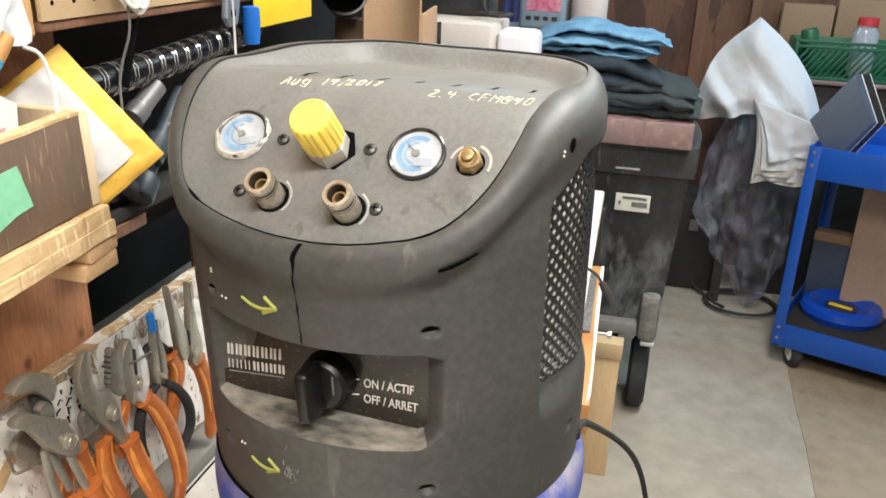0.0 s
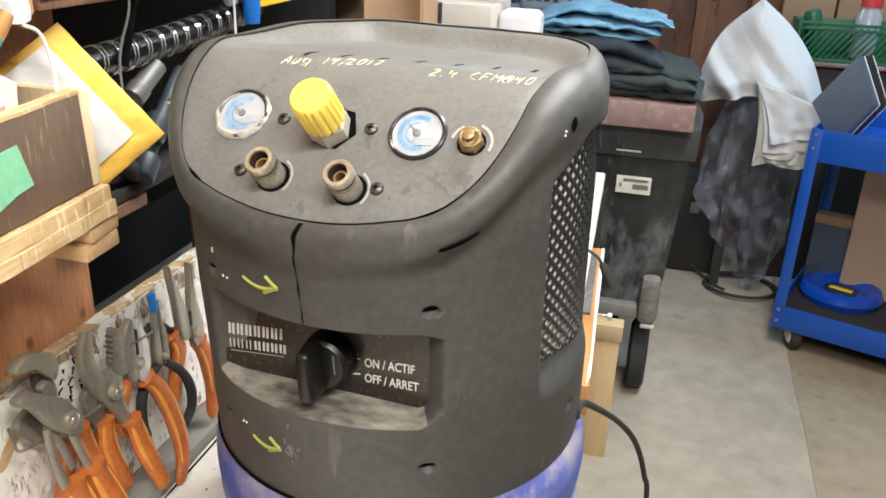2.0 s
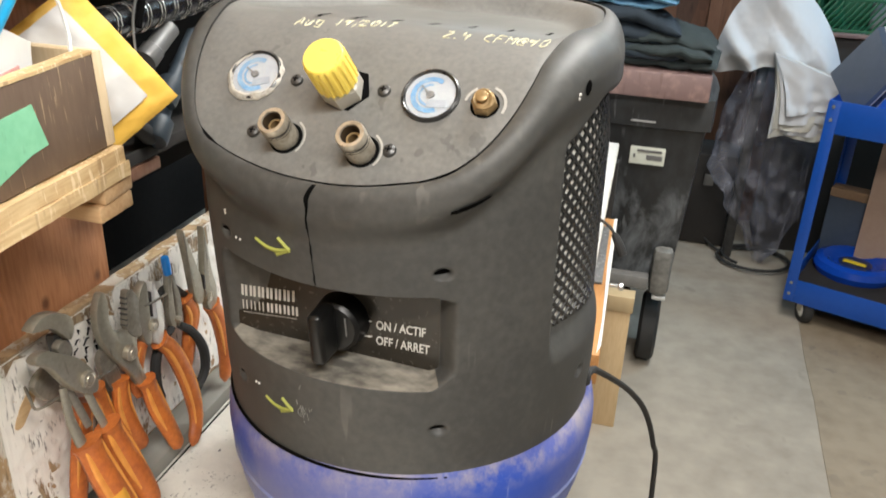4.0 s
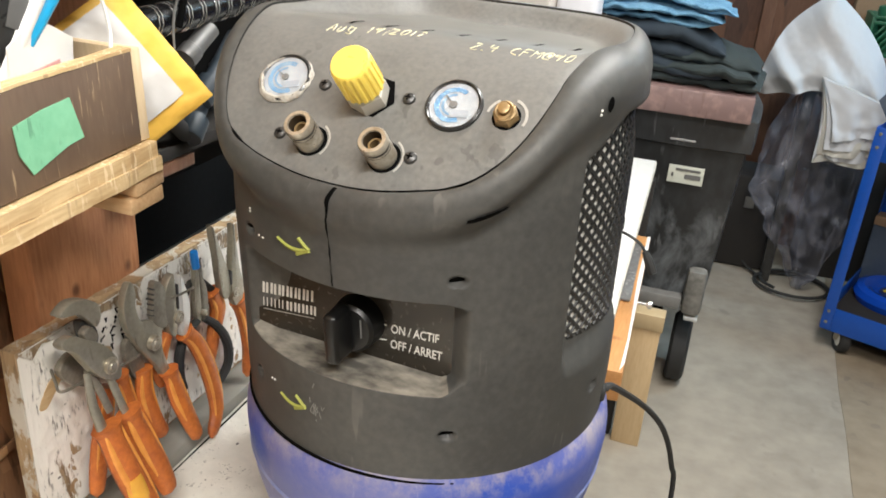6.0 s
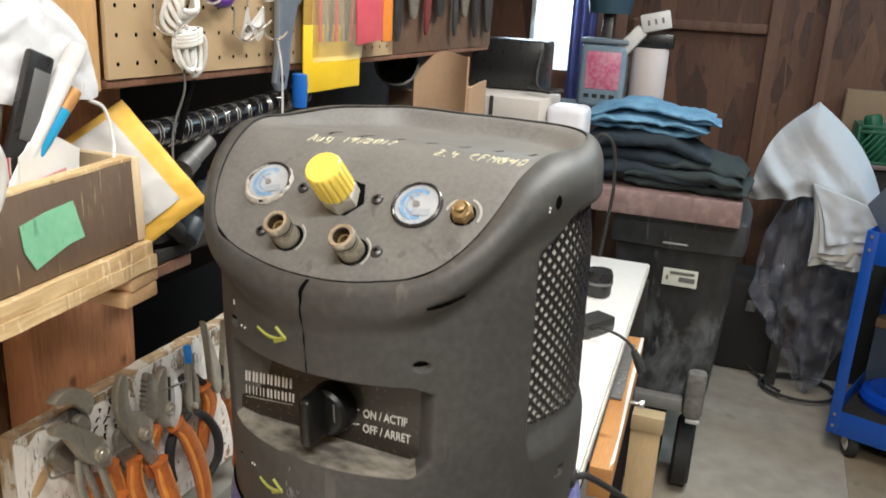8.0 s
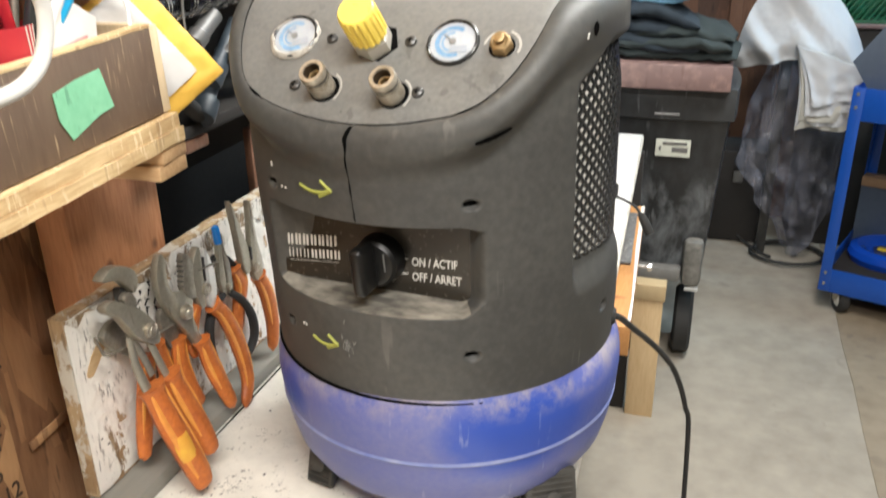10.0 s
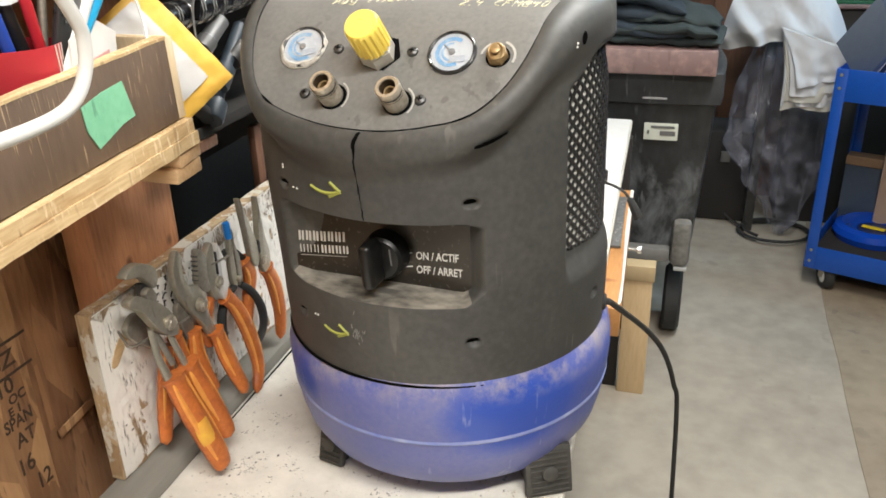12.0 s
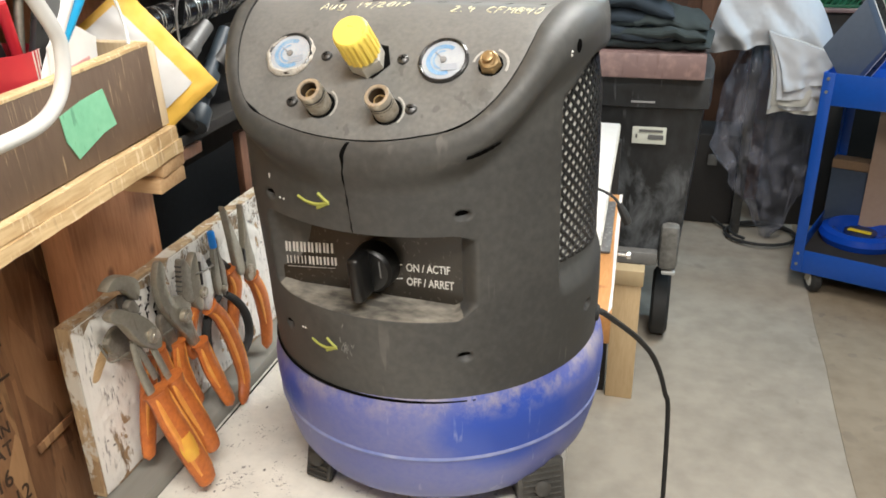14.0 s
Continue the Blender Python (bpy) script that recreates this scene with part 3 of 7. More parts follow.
part("panel", slab([(-0.25, 0.32), (bench_edge(0.32) - 0.002, 0.32), (bench_edge(1.42) - 0.002, 1.42), (-0.25, 1.42)], 0.014, pose(0, 0, 0.0072), 0.002), M_WHITE, sheet_board)

# ---------------------------------------------------------------- the air compressor
R_SHELL, SLOPE, DECK = 0.1865, 1.0, 0.528


def lean(z):
    """The loose shroud sits a little to one side of the tank, more so higher up."""
    return -0.003 - 0.0167 * (z - 0.19)


TOP_X = lean(0.52)
SEAM = ((-180, 0.107), (-147, 0.126), (-127, 0.1225), (-104, 0.137), (-85, 0.153), (-69, 0.165), (-58, 0.1755), (-52, 0.183), (-46.5, 0.1905), (-41, 0.197), (-36, 0.2005), (-31, 0.2005), (-25.5, 0.197), (-17, 0.1921),
        (-7.4, 0.1889), (0, 0.188), (10, 0.1893), (19.7, 0.1926), (25.4, 0.1962), (31.4, 0.1982), (38.5, 0.1953), (45.5, 0.1885), (52, 0.1788), (58, 0.169), (66, 0.162), (75, 0.1585), (85, 0.159), (97, 0.165), (112, 0.166), (129, 0.157), (148, 0.128), (180, 0.107))
BULGE = ((0, 0.1955), (15, 0.2005), (25, 0.205), (35, 0.2085), (45, 0.2055), (55, 0.199), (65, 0.194), (80, 0.188), (98, 0.1855), (120, 0.182), (150, 0.166), (180, 0.15))


def panel_edge(deg):
    return curve((deg + 180) % 360 - 180, SEAM)


def panel_height(x, y):
    """The control panel rises at 45 degrees, bends into a level deck and climbs again towards the rim behind."""
    z = 0.4305 + SLOPE * (y + 0.188)
    k = 0.045
    h = max(0.0, k - abs(z - DECK)) / k
    base = min(z, DECK) - h * h * k / 4 - 0.008 * step(-0.07, 0.03, y)
    px = x - TOP_X
    deg = math.degrees(math.atan2(px, -y))
    inside = panel_edge(deg) - math.hypot(px, y)
    back = step(-0.03, 0.06, y)
    return base + (0.0085 + 0.011 * back) * step(-0.085, -0.02, y) * (1 - step(-0.003, 0.017 + 0.012 * back, inside))


def scoop(deg, z):
    """How far the front label field is let in behind the round shell: a flat field with a ledge beneath."""
    side = step(-40.5, -36.0, deg) * (1 - step(30.0, 34.4, deg))
    if side == 0:
        return 0.0
    top = 0.3435 - 0.012 * step(-35, -40.5, deg) - 0.005 * step(27, 34, deg)
    low = 0.2565 + 0.004 * step(-29, -39, deg) + 0.013 * step(27, 33.8, deg)
    field = label_y(R_SHELL * math.sin(radians(deg))) + R_SHELL * math.cos(radians(deg))
    deep = max(0.0, field) / math.cos(radians(deg))
    up = step(low, low + 0.0055, z)
    return side * deep * up * (1 - step(top - 0.0035, top, z))


def label_y(x):
    return -0.1455 + 0.012 * (x + 0.1)


def vent(deg, z):
    a = abs(deg)
    top = 0.49 - 0.03 * step(80, 62, a)
    deep = 0.0125 * (1 - 0.3 * step(67, 88, a)) + 0.005 * step(0.43, 0.48, z)
    return deep * step(61.5, 65.5, a) * (1 - step(121, 126, a)) * step(0.252, 0.292, z) * (1 - step(top - 0.016, top, z))


DIMPLES = ((30.2, 0.363), (29.8, 0.2185), (-33.5, 0.3605), (-32.5, 0.2185), (79.5, 0.226))


def dimple(deg, z):
    d = 0
    for cd, cz in DIMPLES:
        q = math.hypot((deg - cd) / 2.9, (z - cz) / 0.0056)
        d = max(d, 0.0075 * (1 - step(0.3, 1.0, q)))
    return d


def rim_top(deg):
    """Radius and height of the seam, of the widest line of the rim, and where the body begins under it."""
    a = radians(deg)
    rs = panel_edge(deg)
    zs = panel_height(TOP_X + rs * math.sin(a), -rs * math.cos(a))
    rb = max(rs + 0.0065, curve(abs((deg + 180) % 360 - 180), BULGE))
    zb = zs - 0.019 - 0.008 * step(25, 70, abs(deg))
    return rs, zs, rb, zb, zb - 0.034


def shell_radius(deg, z):
    rs, zs, rb, zb, zt = rim_top(deg)
    body = R_SHELL - 0.002 * step(0.22, 0.165, z) + 0.005 * step(-15, -50, deg) * step(0.22, 0.38, z)
    body += (rb - body) * step(zt, zb, z)
    return body - scoop(deg, z) - vent(deg, z) - dimple(deg, z)


def on_shell(deg, z, out=0.0):
    r = shell_radius(deg, z) + out
    a = radians(deg)
    return Vector((r * math.sin(a) + lean(z), -r * math.cos(a), z))


def shell_profile(deg):
    rs, zs, rb, zb, zt = rim_top(deg)
    rows = [(shell_radius(deg, 0.162) - 0.012, 0.1625), (shell_radius(deg, 0.162) - 0.003, 0.162)]
    heights = [0.165 + 0.00225 * k for k in range(40)] + [0.2555 + 0.0007 * k for k in range(22)] + [0.272 + 0.0024 * k for k in range(28)] + [0.338 + 0.0007 * k for k in range(10)]
    heights += [0.346 + (zb - 0.346) * k / 50 for k in range(51)]
    rows += [(shell_radius(deg, z), z) for z in heights]
    ro = rows[-1][0]
    for k in range(1, 13):
        q = math.pi / 2 * k / 12
        rows.append((rs + (ro - rs) * math.cos(q), zb + (zs + 0.0004 - zb) * math.sin(q)))
    rows.append((rs - 0.0004, zs - 0.006))
    return rows


def on_panel(x, y, out=0.0):
    return Vector((x, y, panel_height(x, y))) + out * Vector((0, -SLOPE, 1)).normalized()


PANEL_TILT = math.degrees(math.atan(SLOPE))


def panel_pose(x, y, out=0.0):
    p = on_panel(x, y, out)
    return pose(p.x, p.y, p.z, PANEL_TILT, 0, 0)


comp = thing("air_compressor", pose(0.038, 0.005, BENCH, 0, 0, -5), "black pancake air compressor with a dusty blue tank on the workbench", "air compressor")


def shroud():
    bm = bmesh.new()
    count = 640
    columns = []
    for k in range(count):
        deg = -180 + 360 * k / count
        a = radians(deg)
        columns.append([bm.verts.new((r * math.sin(a) + lean(z), -r * math.cos(a), z)) for r, z in shell_profile(deg)])
    for k in range(count):
        a, b = columns[k], columns[(k + 1) % count]
        for i in range(len(a) - 1):
            bm.faces.new((a[i], b[i], b[i + 1], a[i + 1]))
    return bm


part("shroud", shroud(), M_SHELL, comp, "dusty black plastic shroud", sharp=50)


def top_panel():
    bm = bmesh.new()
    count, rings = 240, []
    for j in range(1, 41):
        ring = []
        for k in range(count):
            deg = 360 * k / count - 180
            r = (panel_edge(deg) - 0.0011) * j / 40
            p = on_panel(TOP_X + r * math.sin(radians(deg)), -r * math.cos(radians(deg)))
            if j == 40:
                p.z -= 0.0012
            ring.append(bm.verts.new(p))
        rings.append(ring)
    mid = bm.verts.new(on_panel(TOP_X, 0))
    for k in range(count):
        bm.faces.new((mid, rings[0][k], rings[0][(k + 1) % count]))
        for a, b in zip(rings, rings[1:]):
            bm.faces.new((a[k], b[k], b[(k + 1) % count], a[(k + 1) % count]))
    return bm


part("control_panel", top_panel(), M_PANEL, comp, "dusty black control panel")
seam_line = []
for k in range(181):
    deg = 2.0 * k - 180
    r = panel_edge(deg) - 0.0008
    seam_line.append(on_panel(TOP_X + r * math.sin(radians(deg)), -r * math.cos(radians(deg)), -0.0004))


def seam_width(t):
    deg = 360 * t - 180
    return 0.0002 + 0.0005 * step(-34, -30, deg) * (1 - step(26, 40, deg)) + 0.0016 * math.exp(-((deg + 31) / 1.6) ** 2) + 0.0006 * math.exp(-((deg - 29) / 1.2) ** 2)


part("panel_joint", tube(seam_line, seam_width, 5, 0), M_GAP, comp)

# Black ring added for the shadow line between shroud and tank.
part("gap_shadow_ring", tube([Vector(((R_SHELL - 0.0012) * math.sin(radians(d)) + lean(0.17), -(R_SHELL - 0.0012) * math.cos(radians(d)), 0.1676)) for d in range(0, 361, 4)], 0.0016, 8, 0), M_GAP, comp, "dark ring for the shadowed gap under the shroud")

# the tank, its weld seam and feet
tank_line = [(0.0, 0.01), (0.1, 0.011), (0.135, 0.016), (0.156, 0.0245), (0.169, 0.036), (0.1795, 0.054), (0.1855, 0.077), (0.1883, 0.099), (0.1893, 0.105), (0.1913, 0.12), (0.1922, 0.134),
             (0.1917, 0.147), (0.1893, 0.159), (0.1845, 0.17), (0.1765, 0.18), (0.15, 0.198), (0.1, 0.21), (0, 0.212)]
tank = part("tank", lathe(tank_line, 96), M_TANK, comp, "scuffed dusty blue steel tank", sharp=60)
part("weld_seam", lathe([(0.1878, 0.098), (0.19, 0.0998), (0.1903, 0.1012), (0.189, 0.104)], 96), mat("scuffed_blue_edge", (0.12, 0.16, 0.4), (0.4, 0.42, 0.5), rough=0.4, scale=40), tank)
for deg, yaw, wide, far in ((60, 34, 0.054, 0.163), (135, 135, 0.054, 0.163), (225, 225, 0.054, 0.163), (319, 352, 0.034, 0.149)):
    a = radians(deg)
    m = pose(far * math.sin(a), -far * math.cos(a), 0, 0, 0, yaw)
    bm = box(wide * 0.8, 0.036, 0.028, m @ pose(0, 0.004, 0.014), 0.004)
    box(wide, 0.01, 0.058, m @ pose(0, -0.017, 0.0295, -14), 0.003, bm)
    foot = part("foot", bm, M_FOOT, comp, "worn dark rubber foot")
    for k in range(8):
        part("moulded_rib", box(wide * 0.8, 0.0026, 0.002, m @ pose(0, -0.0288 + 0.00155 * k, 0.0085 + 0.0062 * k, -14), 0.0006), M_FOOT, foot)
    part("foot_boss", lathe([(0.0, 0.0034), (0.0062, 0.0034), (0.0088, 0.002), (0.0094, 0)], 18, m @ pose(0, -0.0255, 0.03, 76)), M_FOOT, foot)

# the cracked joint down the front, gaping at the rim
CRACK = ((0.343, -1.2), (0.365, -1.75), (0.384, -2.1), (0.402, -1.5), (0.411, -0.9), (0.42, -1.0), (0.4275, -0.1), (0.4325, 0.7))


def crack_at(u, v):
    z = 0.343 + 0.087 * v
    wide = 0.0004 + 0.0003 * v + 0.0013 * step(0.6, 0.97, v) + 0.0003 * math.sin(23 * v)
    deg = curve(z, CRACK) + 0.12 * math.sin(70 * v) * (1 - v)
    rs, zs, rb, zb, zt = rim_top(deg)
    r = shell_radius(deg, z)
    if z > zb:
        r = rs + (rb - rs) * math.sqrt(max(0.0, 1 - ((z - zb) / (zs - zb)) ** 2))
    a = radians(deg) + (u - 0.5) * wide * 2 / r
    return Vector(((r + 0.0006) * math.sin(a) + lean(z), -(r + 0.0006) * math.cos(a), z + 0.0003))


part("front_joint", sheet(3, 60, crack_at), M_GAP, comp)
part("side_hole", sheet(6, 6, lambda u, v: on_shell(64.8 + 1.3 * (2 * u - 1) * math.sqrt(max(0.05, 1 - (2 * v - 1) ** 2)), 0.5005 + 0.006 * (2 * v - 1), 0.0008)), M_GAP, comp)
part("side_slit", sheet(20, 2, lambda u, v: on_shell(30.3 + 9.4 * u, 0.4215 + 0.0085 * u + (v - 0.5) * (0.0016 + 0.0036 * math.sin(math.pi * (0.08 + 0.84 * u)) ** 0.6) + 0.0003 * math.sin(31 * u), 0.0014)), M_GAP, comp)
# Near-black oval in each dimple stands in for its shaded upper part.
for cd, cz in DIMPLES:
    bm = bmesh.new()
    rim = [bm.verts.new(on_shell(cd - 0.3 + 2.0 * math.cos(a), cz + 0.0008 + 0.003 * math.sin(a), 0.0005)) for a in [math.pi * j / 10 for j in range(20)]]
    bm.faces.new(rim)
    part("dimple_shade", bm, M_GAP, comp)

# the front label field, with its words and switch
def on_label(x, z, out=0.0012):
    return Vector((x, label_y(x) - out, z))


label = part("label_field", sheet(40, 12, lambda u, v: on_label(-0.1115 + 0.2055 * u, 0.2625 + (0.076 - 0.006 * step(0.2, 0.0, u)) * v, 0.0008)), M_LABEL, comp, "glossy dark brown label")


def ledge_at(u, v):
    deg = -36.0 + 65.5 * u
    low = 0.2565 + 0.004 * step(-29, -39, deg) + 0.013 * step(27, 33.8, deg)
    return on_shell(deg, low + 0.0003 + 0.0051 * v ** 1.3, 0.0004) + Vector((0, 0, 0.0004))


part("ledge_dust", sheet(80, 14, ledge_at), M_LEDGE, comp, "dust and scuffs on the lower ledge")


def words_at(x0, z0, rise):
    return lambda x, y: on_label(x0 + 0.74 * x, z0 + y + 0.74 * rise * x, 0.0018)


letters("ON / ACTIF", 0.0118, words_at(0.0238, 0.2917, 0.061), M_WHITE_INK, "lettering", label, bold=0.0002)
letters("OFF / ARRET", 0.0118, words_at(0.0238, 0.2769, 0.04), M_WHITE_INK, "lettering", label, bold=0.0002)
bm = tube([on_label(0.011, 0.2963), on_label(0.0197, 0.2976)], 0.0006, 4, 0)
tube([on_label(0.0015, 0.272), on_label(0.0058, 0.2745), on_label(0.0112, 0.2815), on_label(0.0197, 0.283)], 0.0006, 4, 0, bm)
part("pointer_lines", bm, M_WHITE_INK, label)
# the maker's name and model as rows of plain blocks
for k in range(7):
    bm, thin = bmesh.new(), bmesh.new()
    for x0 in ((-0.1068, -0.1031) if k < 6 else (-0.1068,)):
        sheet(1, 1, lambda u, v: on_label(x0 + 0.0085 * k + 0.0024 * u + 0.0004 * v, 0.2955 + 0.0007 * k + 0.0108 * v, 0.0016), bm=bm)
    part("logo_bar", bm, M_WHITE_INK, label)
    wide = 0.0022 if k > 2 else 0.0011
    for x0 in (-0.1062, -0.1024):
        sheet(1, 1, lambda u, v: on_label(x0 + 0.0083 * k + wide * u, 0.2822 + 0.0007 * k + 0.0088 * v, 0.0016), bm=thin)
    part("model_bar", thin, M_WHITE_INK, label)
part("fine_print_bar", sheet(16, 1, lambda u, v: on_label(-0.106 + 0.054 * u, 0.2785 + 0.0045 * u + 0.0009 * v, 0.0016)), M_FADED_INK, label)

sw = pose(-0.0068, label_y(-0.0068), 0.2955, 0, 0, 2) @ pose(0, 0, 0, 90, 0, 0)
switch = part("switch_knob", lathe([(0.0, 0.0225), (0.0195, 0.0215), (0.0225, 0.0185), (0.0238, 0.004), (0.0242, 0.0), (0.0, -0.001)], 48, sw), M_KNOB, comp, "glossy black rotary switch")
part("grip", box(0.0135, 0.046, 0.03, sw @ pose(-0.0035, 0.0005, 0.033, 0, 0, 5), 0.0055, seg=4), M_KNOB, switch)
part("mark", box(0.0012, 0.017, 0.001, sw @ pose(0.012, 0.004, 0.0222, 0, 0, 5)), M_GREY, switch)

# arrows drawn with a marker
for z0, d0, k in ((0.3685, -19.6, 1.0), (0.2155, -20.5, 0.88)):
    pts = [on_shell(d0 + k * 11.5 * q, z0 + 0.004 * (2 * q - 1) ** 2 - 0.003, 0.0003) for q in (0, 0.25, 0.5, 0.75, 1)]
    bm = tube(pts, lambda t: 0.0014 + 0.0006 * t, 5, 3)
    tip = d0 + k * 11.5
    tube([on_shell(tip - 3.6, z0 + 0.0085, 0.0003), on_shell(tip - 1.2, z0 + 0.003, 0.0003), on_shell(tip, z0 + 0.001, 0.0003)], 0.0017, 5, 3, bm)
    tube([on_shell(tip - 4.2, z0 - 0.006, 0.0003), on_shell(tip - 1.8, z0 - 0.002, 0.0003), on_shell(tip, z0 + 0.001, 0.0003)], 0.0017, 5, 3, bm)
    part("drawn_arrow", bm, M_ARROW, comp, "hand-drawn yellow-green arrow")

# side grilles: a lattice over a grey plate
for s in (1, -1):
    grille = part("grille_plate", sheet(60, 90, lambda u, v: on_shell(s * (65.4 + 56 * u), 0.289 + (0.18 - 0.02 * step(0.25, 0, u)) * v, 0.0004)), M_PLATE, comp, "grey perforated side grille")
    bm = bmesh.new()
    for k in range(-22, 34):
        for way in (1, -1):
            line = []
            for j in range(0, 140):
                z = 0.272 + 0.214 * j / 139
                deg = 62 + 4.2 * k + way * (z - 0.272) / 0.003
                if 64.8 < deg < 122 and 0.287 < z < 0.476 - 0.024 * step(78, 64, deg):
                    line.append(on_shell(s * deg, z, 0.0016))
            if len(line) > 2:
                mid = line[len(line) // 2]
                tube(line, 0.0023, 6, 0, bm, flat=0.6, normal=(mid.x, mid.y, 0))
    part("lattice", bm, M_BLACK, grille)

# the top panel's fittings
for k in range(7):
    x, y = -0.0725 + 0.0315 * k, -0.0585 + 0.0069 * k
    part("vent_slot", sheet(2, 8, lambda u, v: on_panel(x + (u - 0.5) * 0.0036 - 0.002 * v, y + 0.029 * v, 0.0007)), M_GAP, comp)
    part("vent_louvre", sheet(4, 8, lambda u, v: on_panel(x - 0.0042 + (u - 0.5) * 0.005 - 0.002 * v, y - 0.002 + 0.033 * v, 0.0003 + 0.0012 * math.sin(math.pi * u) * math.sin(math.pi * v) ** 0.5)), M_PANEL, comp)
for x, y in ((-0.053, -0.1292), (0.0218, -0.1285), (0.0422, -0.1631), (-0.0724, -0.1643)):
    m = panel_pose(x, y)
    screw = part("screw", lathe([(0, 0.0035), (0.003, 0.0033), (0.0048, 0.002), (0.0054, 0)], 20, m), M_DARKSTEEL, comp)
    bm = box(0.0052, 0.001, 0.001, m @ pose(0, 0, 0.0033))
    part("drive_slot", box(0.001, 0.0052, 0.001, m @ pose(0, 0, 0.0033), bm=bm), M_GAP, screw)


def gauge(x, y, smeared, turn):
    m = panel_pose(x, y) @ pose(0, 0, 0, 0, 0, turn) @ Matrix.Scale(0.92, 4)
    g = part("pressure_gauge", lathe([(0.0225, -0.002), (0.0245, 0.0), (0.0245, 0.003), (0.0228, 0.0042), (0.0212, 0.003), (0.0212, 0.001), (0, 0.001)], 48, m), M_BLACK, comp,
             "round pressure gauge" + (" smeared with sealant" if smeared else ""))
    part("dial", lathe([(0.0211, 0.0012), (0, 0.0014)], 48, m), M_FACE, g)
    bm = bmesh.new()
    for r0, r1, a0, a1 in ((0.0125, 0.0168, 60, 300), (0.0085, 0.0105, 90, 270)):
        sheet(24, 1, lambda u, v: m @ Vector(((r0 + (r1 - r0) * v) * math.cos(radians(a0 + (a1 - a0) * u)), (r0 + (r1 - r0) * v) * math.sin(radians(a0 + (a1 - a0) * u)), 0.0019)), bm=bm)
    part("scale_arcs", bm, M_FACEBLUE, g)
    bm = box(0.0135, 0.0011, 0.0008, m @ pose(-0.004, 0.003, 0.0027, 0, 0, 140))
    lathe([(0.0034, 0.0022), (0.0034, 0.0032), (0, 0.0034)], 16, m, bm)
    part("needle", bm, M_GREY, g)
    bm = box(0.016, 0.007, 0.0005, m @ pose(0.007, -0.0075, 0.0022, 0, 0, 8))
    part("maker_mark", bm, mat("grey_print", (0.2, 0.22, 0.24), (0.3, 0.32, 0.34), fine=400, amount=0.8, bump=0), g)
    lens = part("lens", lathe([(0.0213, 0.0036), (0.012, 0.0042), (0, 0.0044)], 40, m), glass("clear_lens", rough=0.05), g)
    lens.visible_shadow = False
    if smeared:
        ring = []
        for k in range(90):
            a = radians(70 + 3.9 * k)
            r = 0.0234 + 0.0006 * math.sin(2 * a + 1) + 0.0005 * math.sin(5 * a) + 0.0009 * noise.noise(Vector((4 * math.cos(a), 4 * math.sin(a), 2)))
            ring.append(m @ Vector((r * math.cos(a), r * math.sin(a), 0.002)))
        part("sealant", tube(ring, lambda t: 0.0017 + 0.0017 * math.sin(math.pi * t) ** 2 + 0.0011 * noise.noise(Vector((17 * t, 3, 1))), 8, 2, flat=0.6), M_SILICONE, g, "lumpy grey sealant")


gauge(-0.0898, -0.1296, True, 10)
gauge(0.0599, -0.1279, False, 0)

m = panel_pose(-0.0098, -0.1324) @ pose(0, 0, 0, 0, 0, 42)
nut = part("hex_nut", lathe([(0.0162, -0.001), (0.0169, 0.001), (0.0169, 0.013), (0.015, 0.0152), (0, 0.0152)], 6, m), mat("pale_nut", (0.6, 0.57, 0.5), (0.45, 0.42, 0.36), rough=0.4, metal=0.3), comp, "pale worn hexagonal nut")
part("nut_hole", lathe([(0.0198, -0.0002), (0.0198, 0.0006), (0, 0.0006)], 6, m @ pose(0.003, 0.001, 0, 0, 0, 8)), M_GAP, comp)
knob = part("regulator_knob", lathe([(0.0135, 0.0155), (0.0162, 0.0175), (0.016, 0.034), (0.0158, 0.0445), (0.0155, 0.0466), (0.0145, 0.0478), (0.0, 0.0482)], 120, m,
            ripple=lambda a, row: 1 + (0.045 * (1 if math.cos(a * 18) > -0.2 else -0.5) if 0 < row < 4 else 0)), M_YELLOW, comp, "ribbed yellow regulator knob", sharp=45)

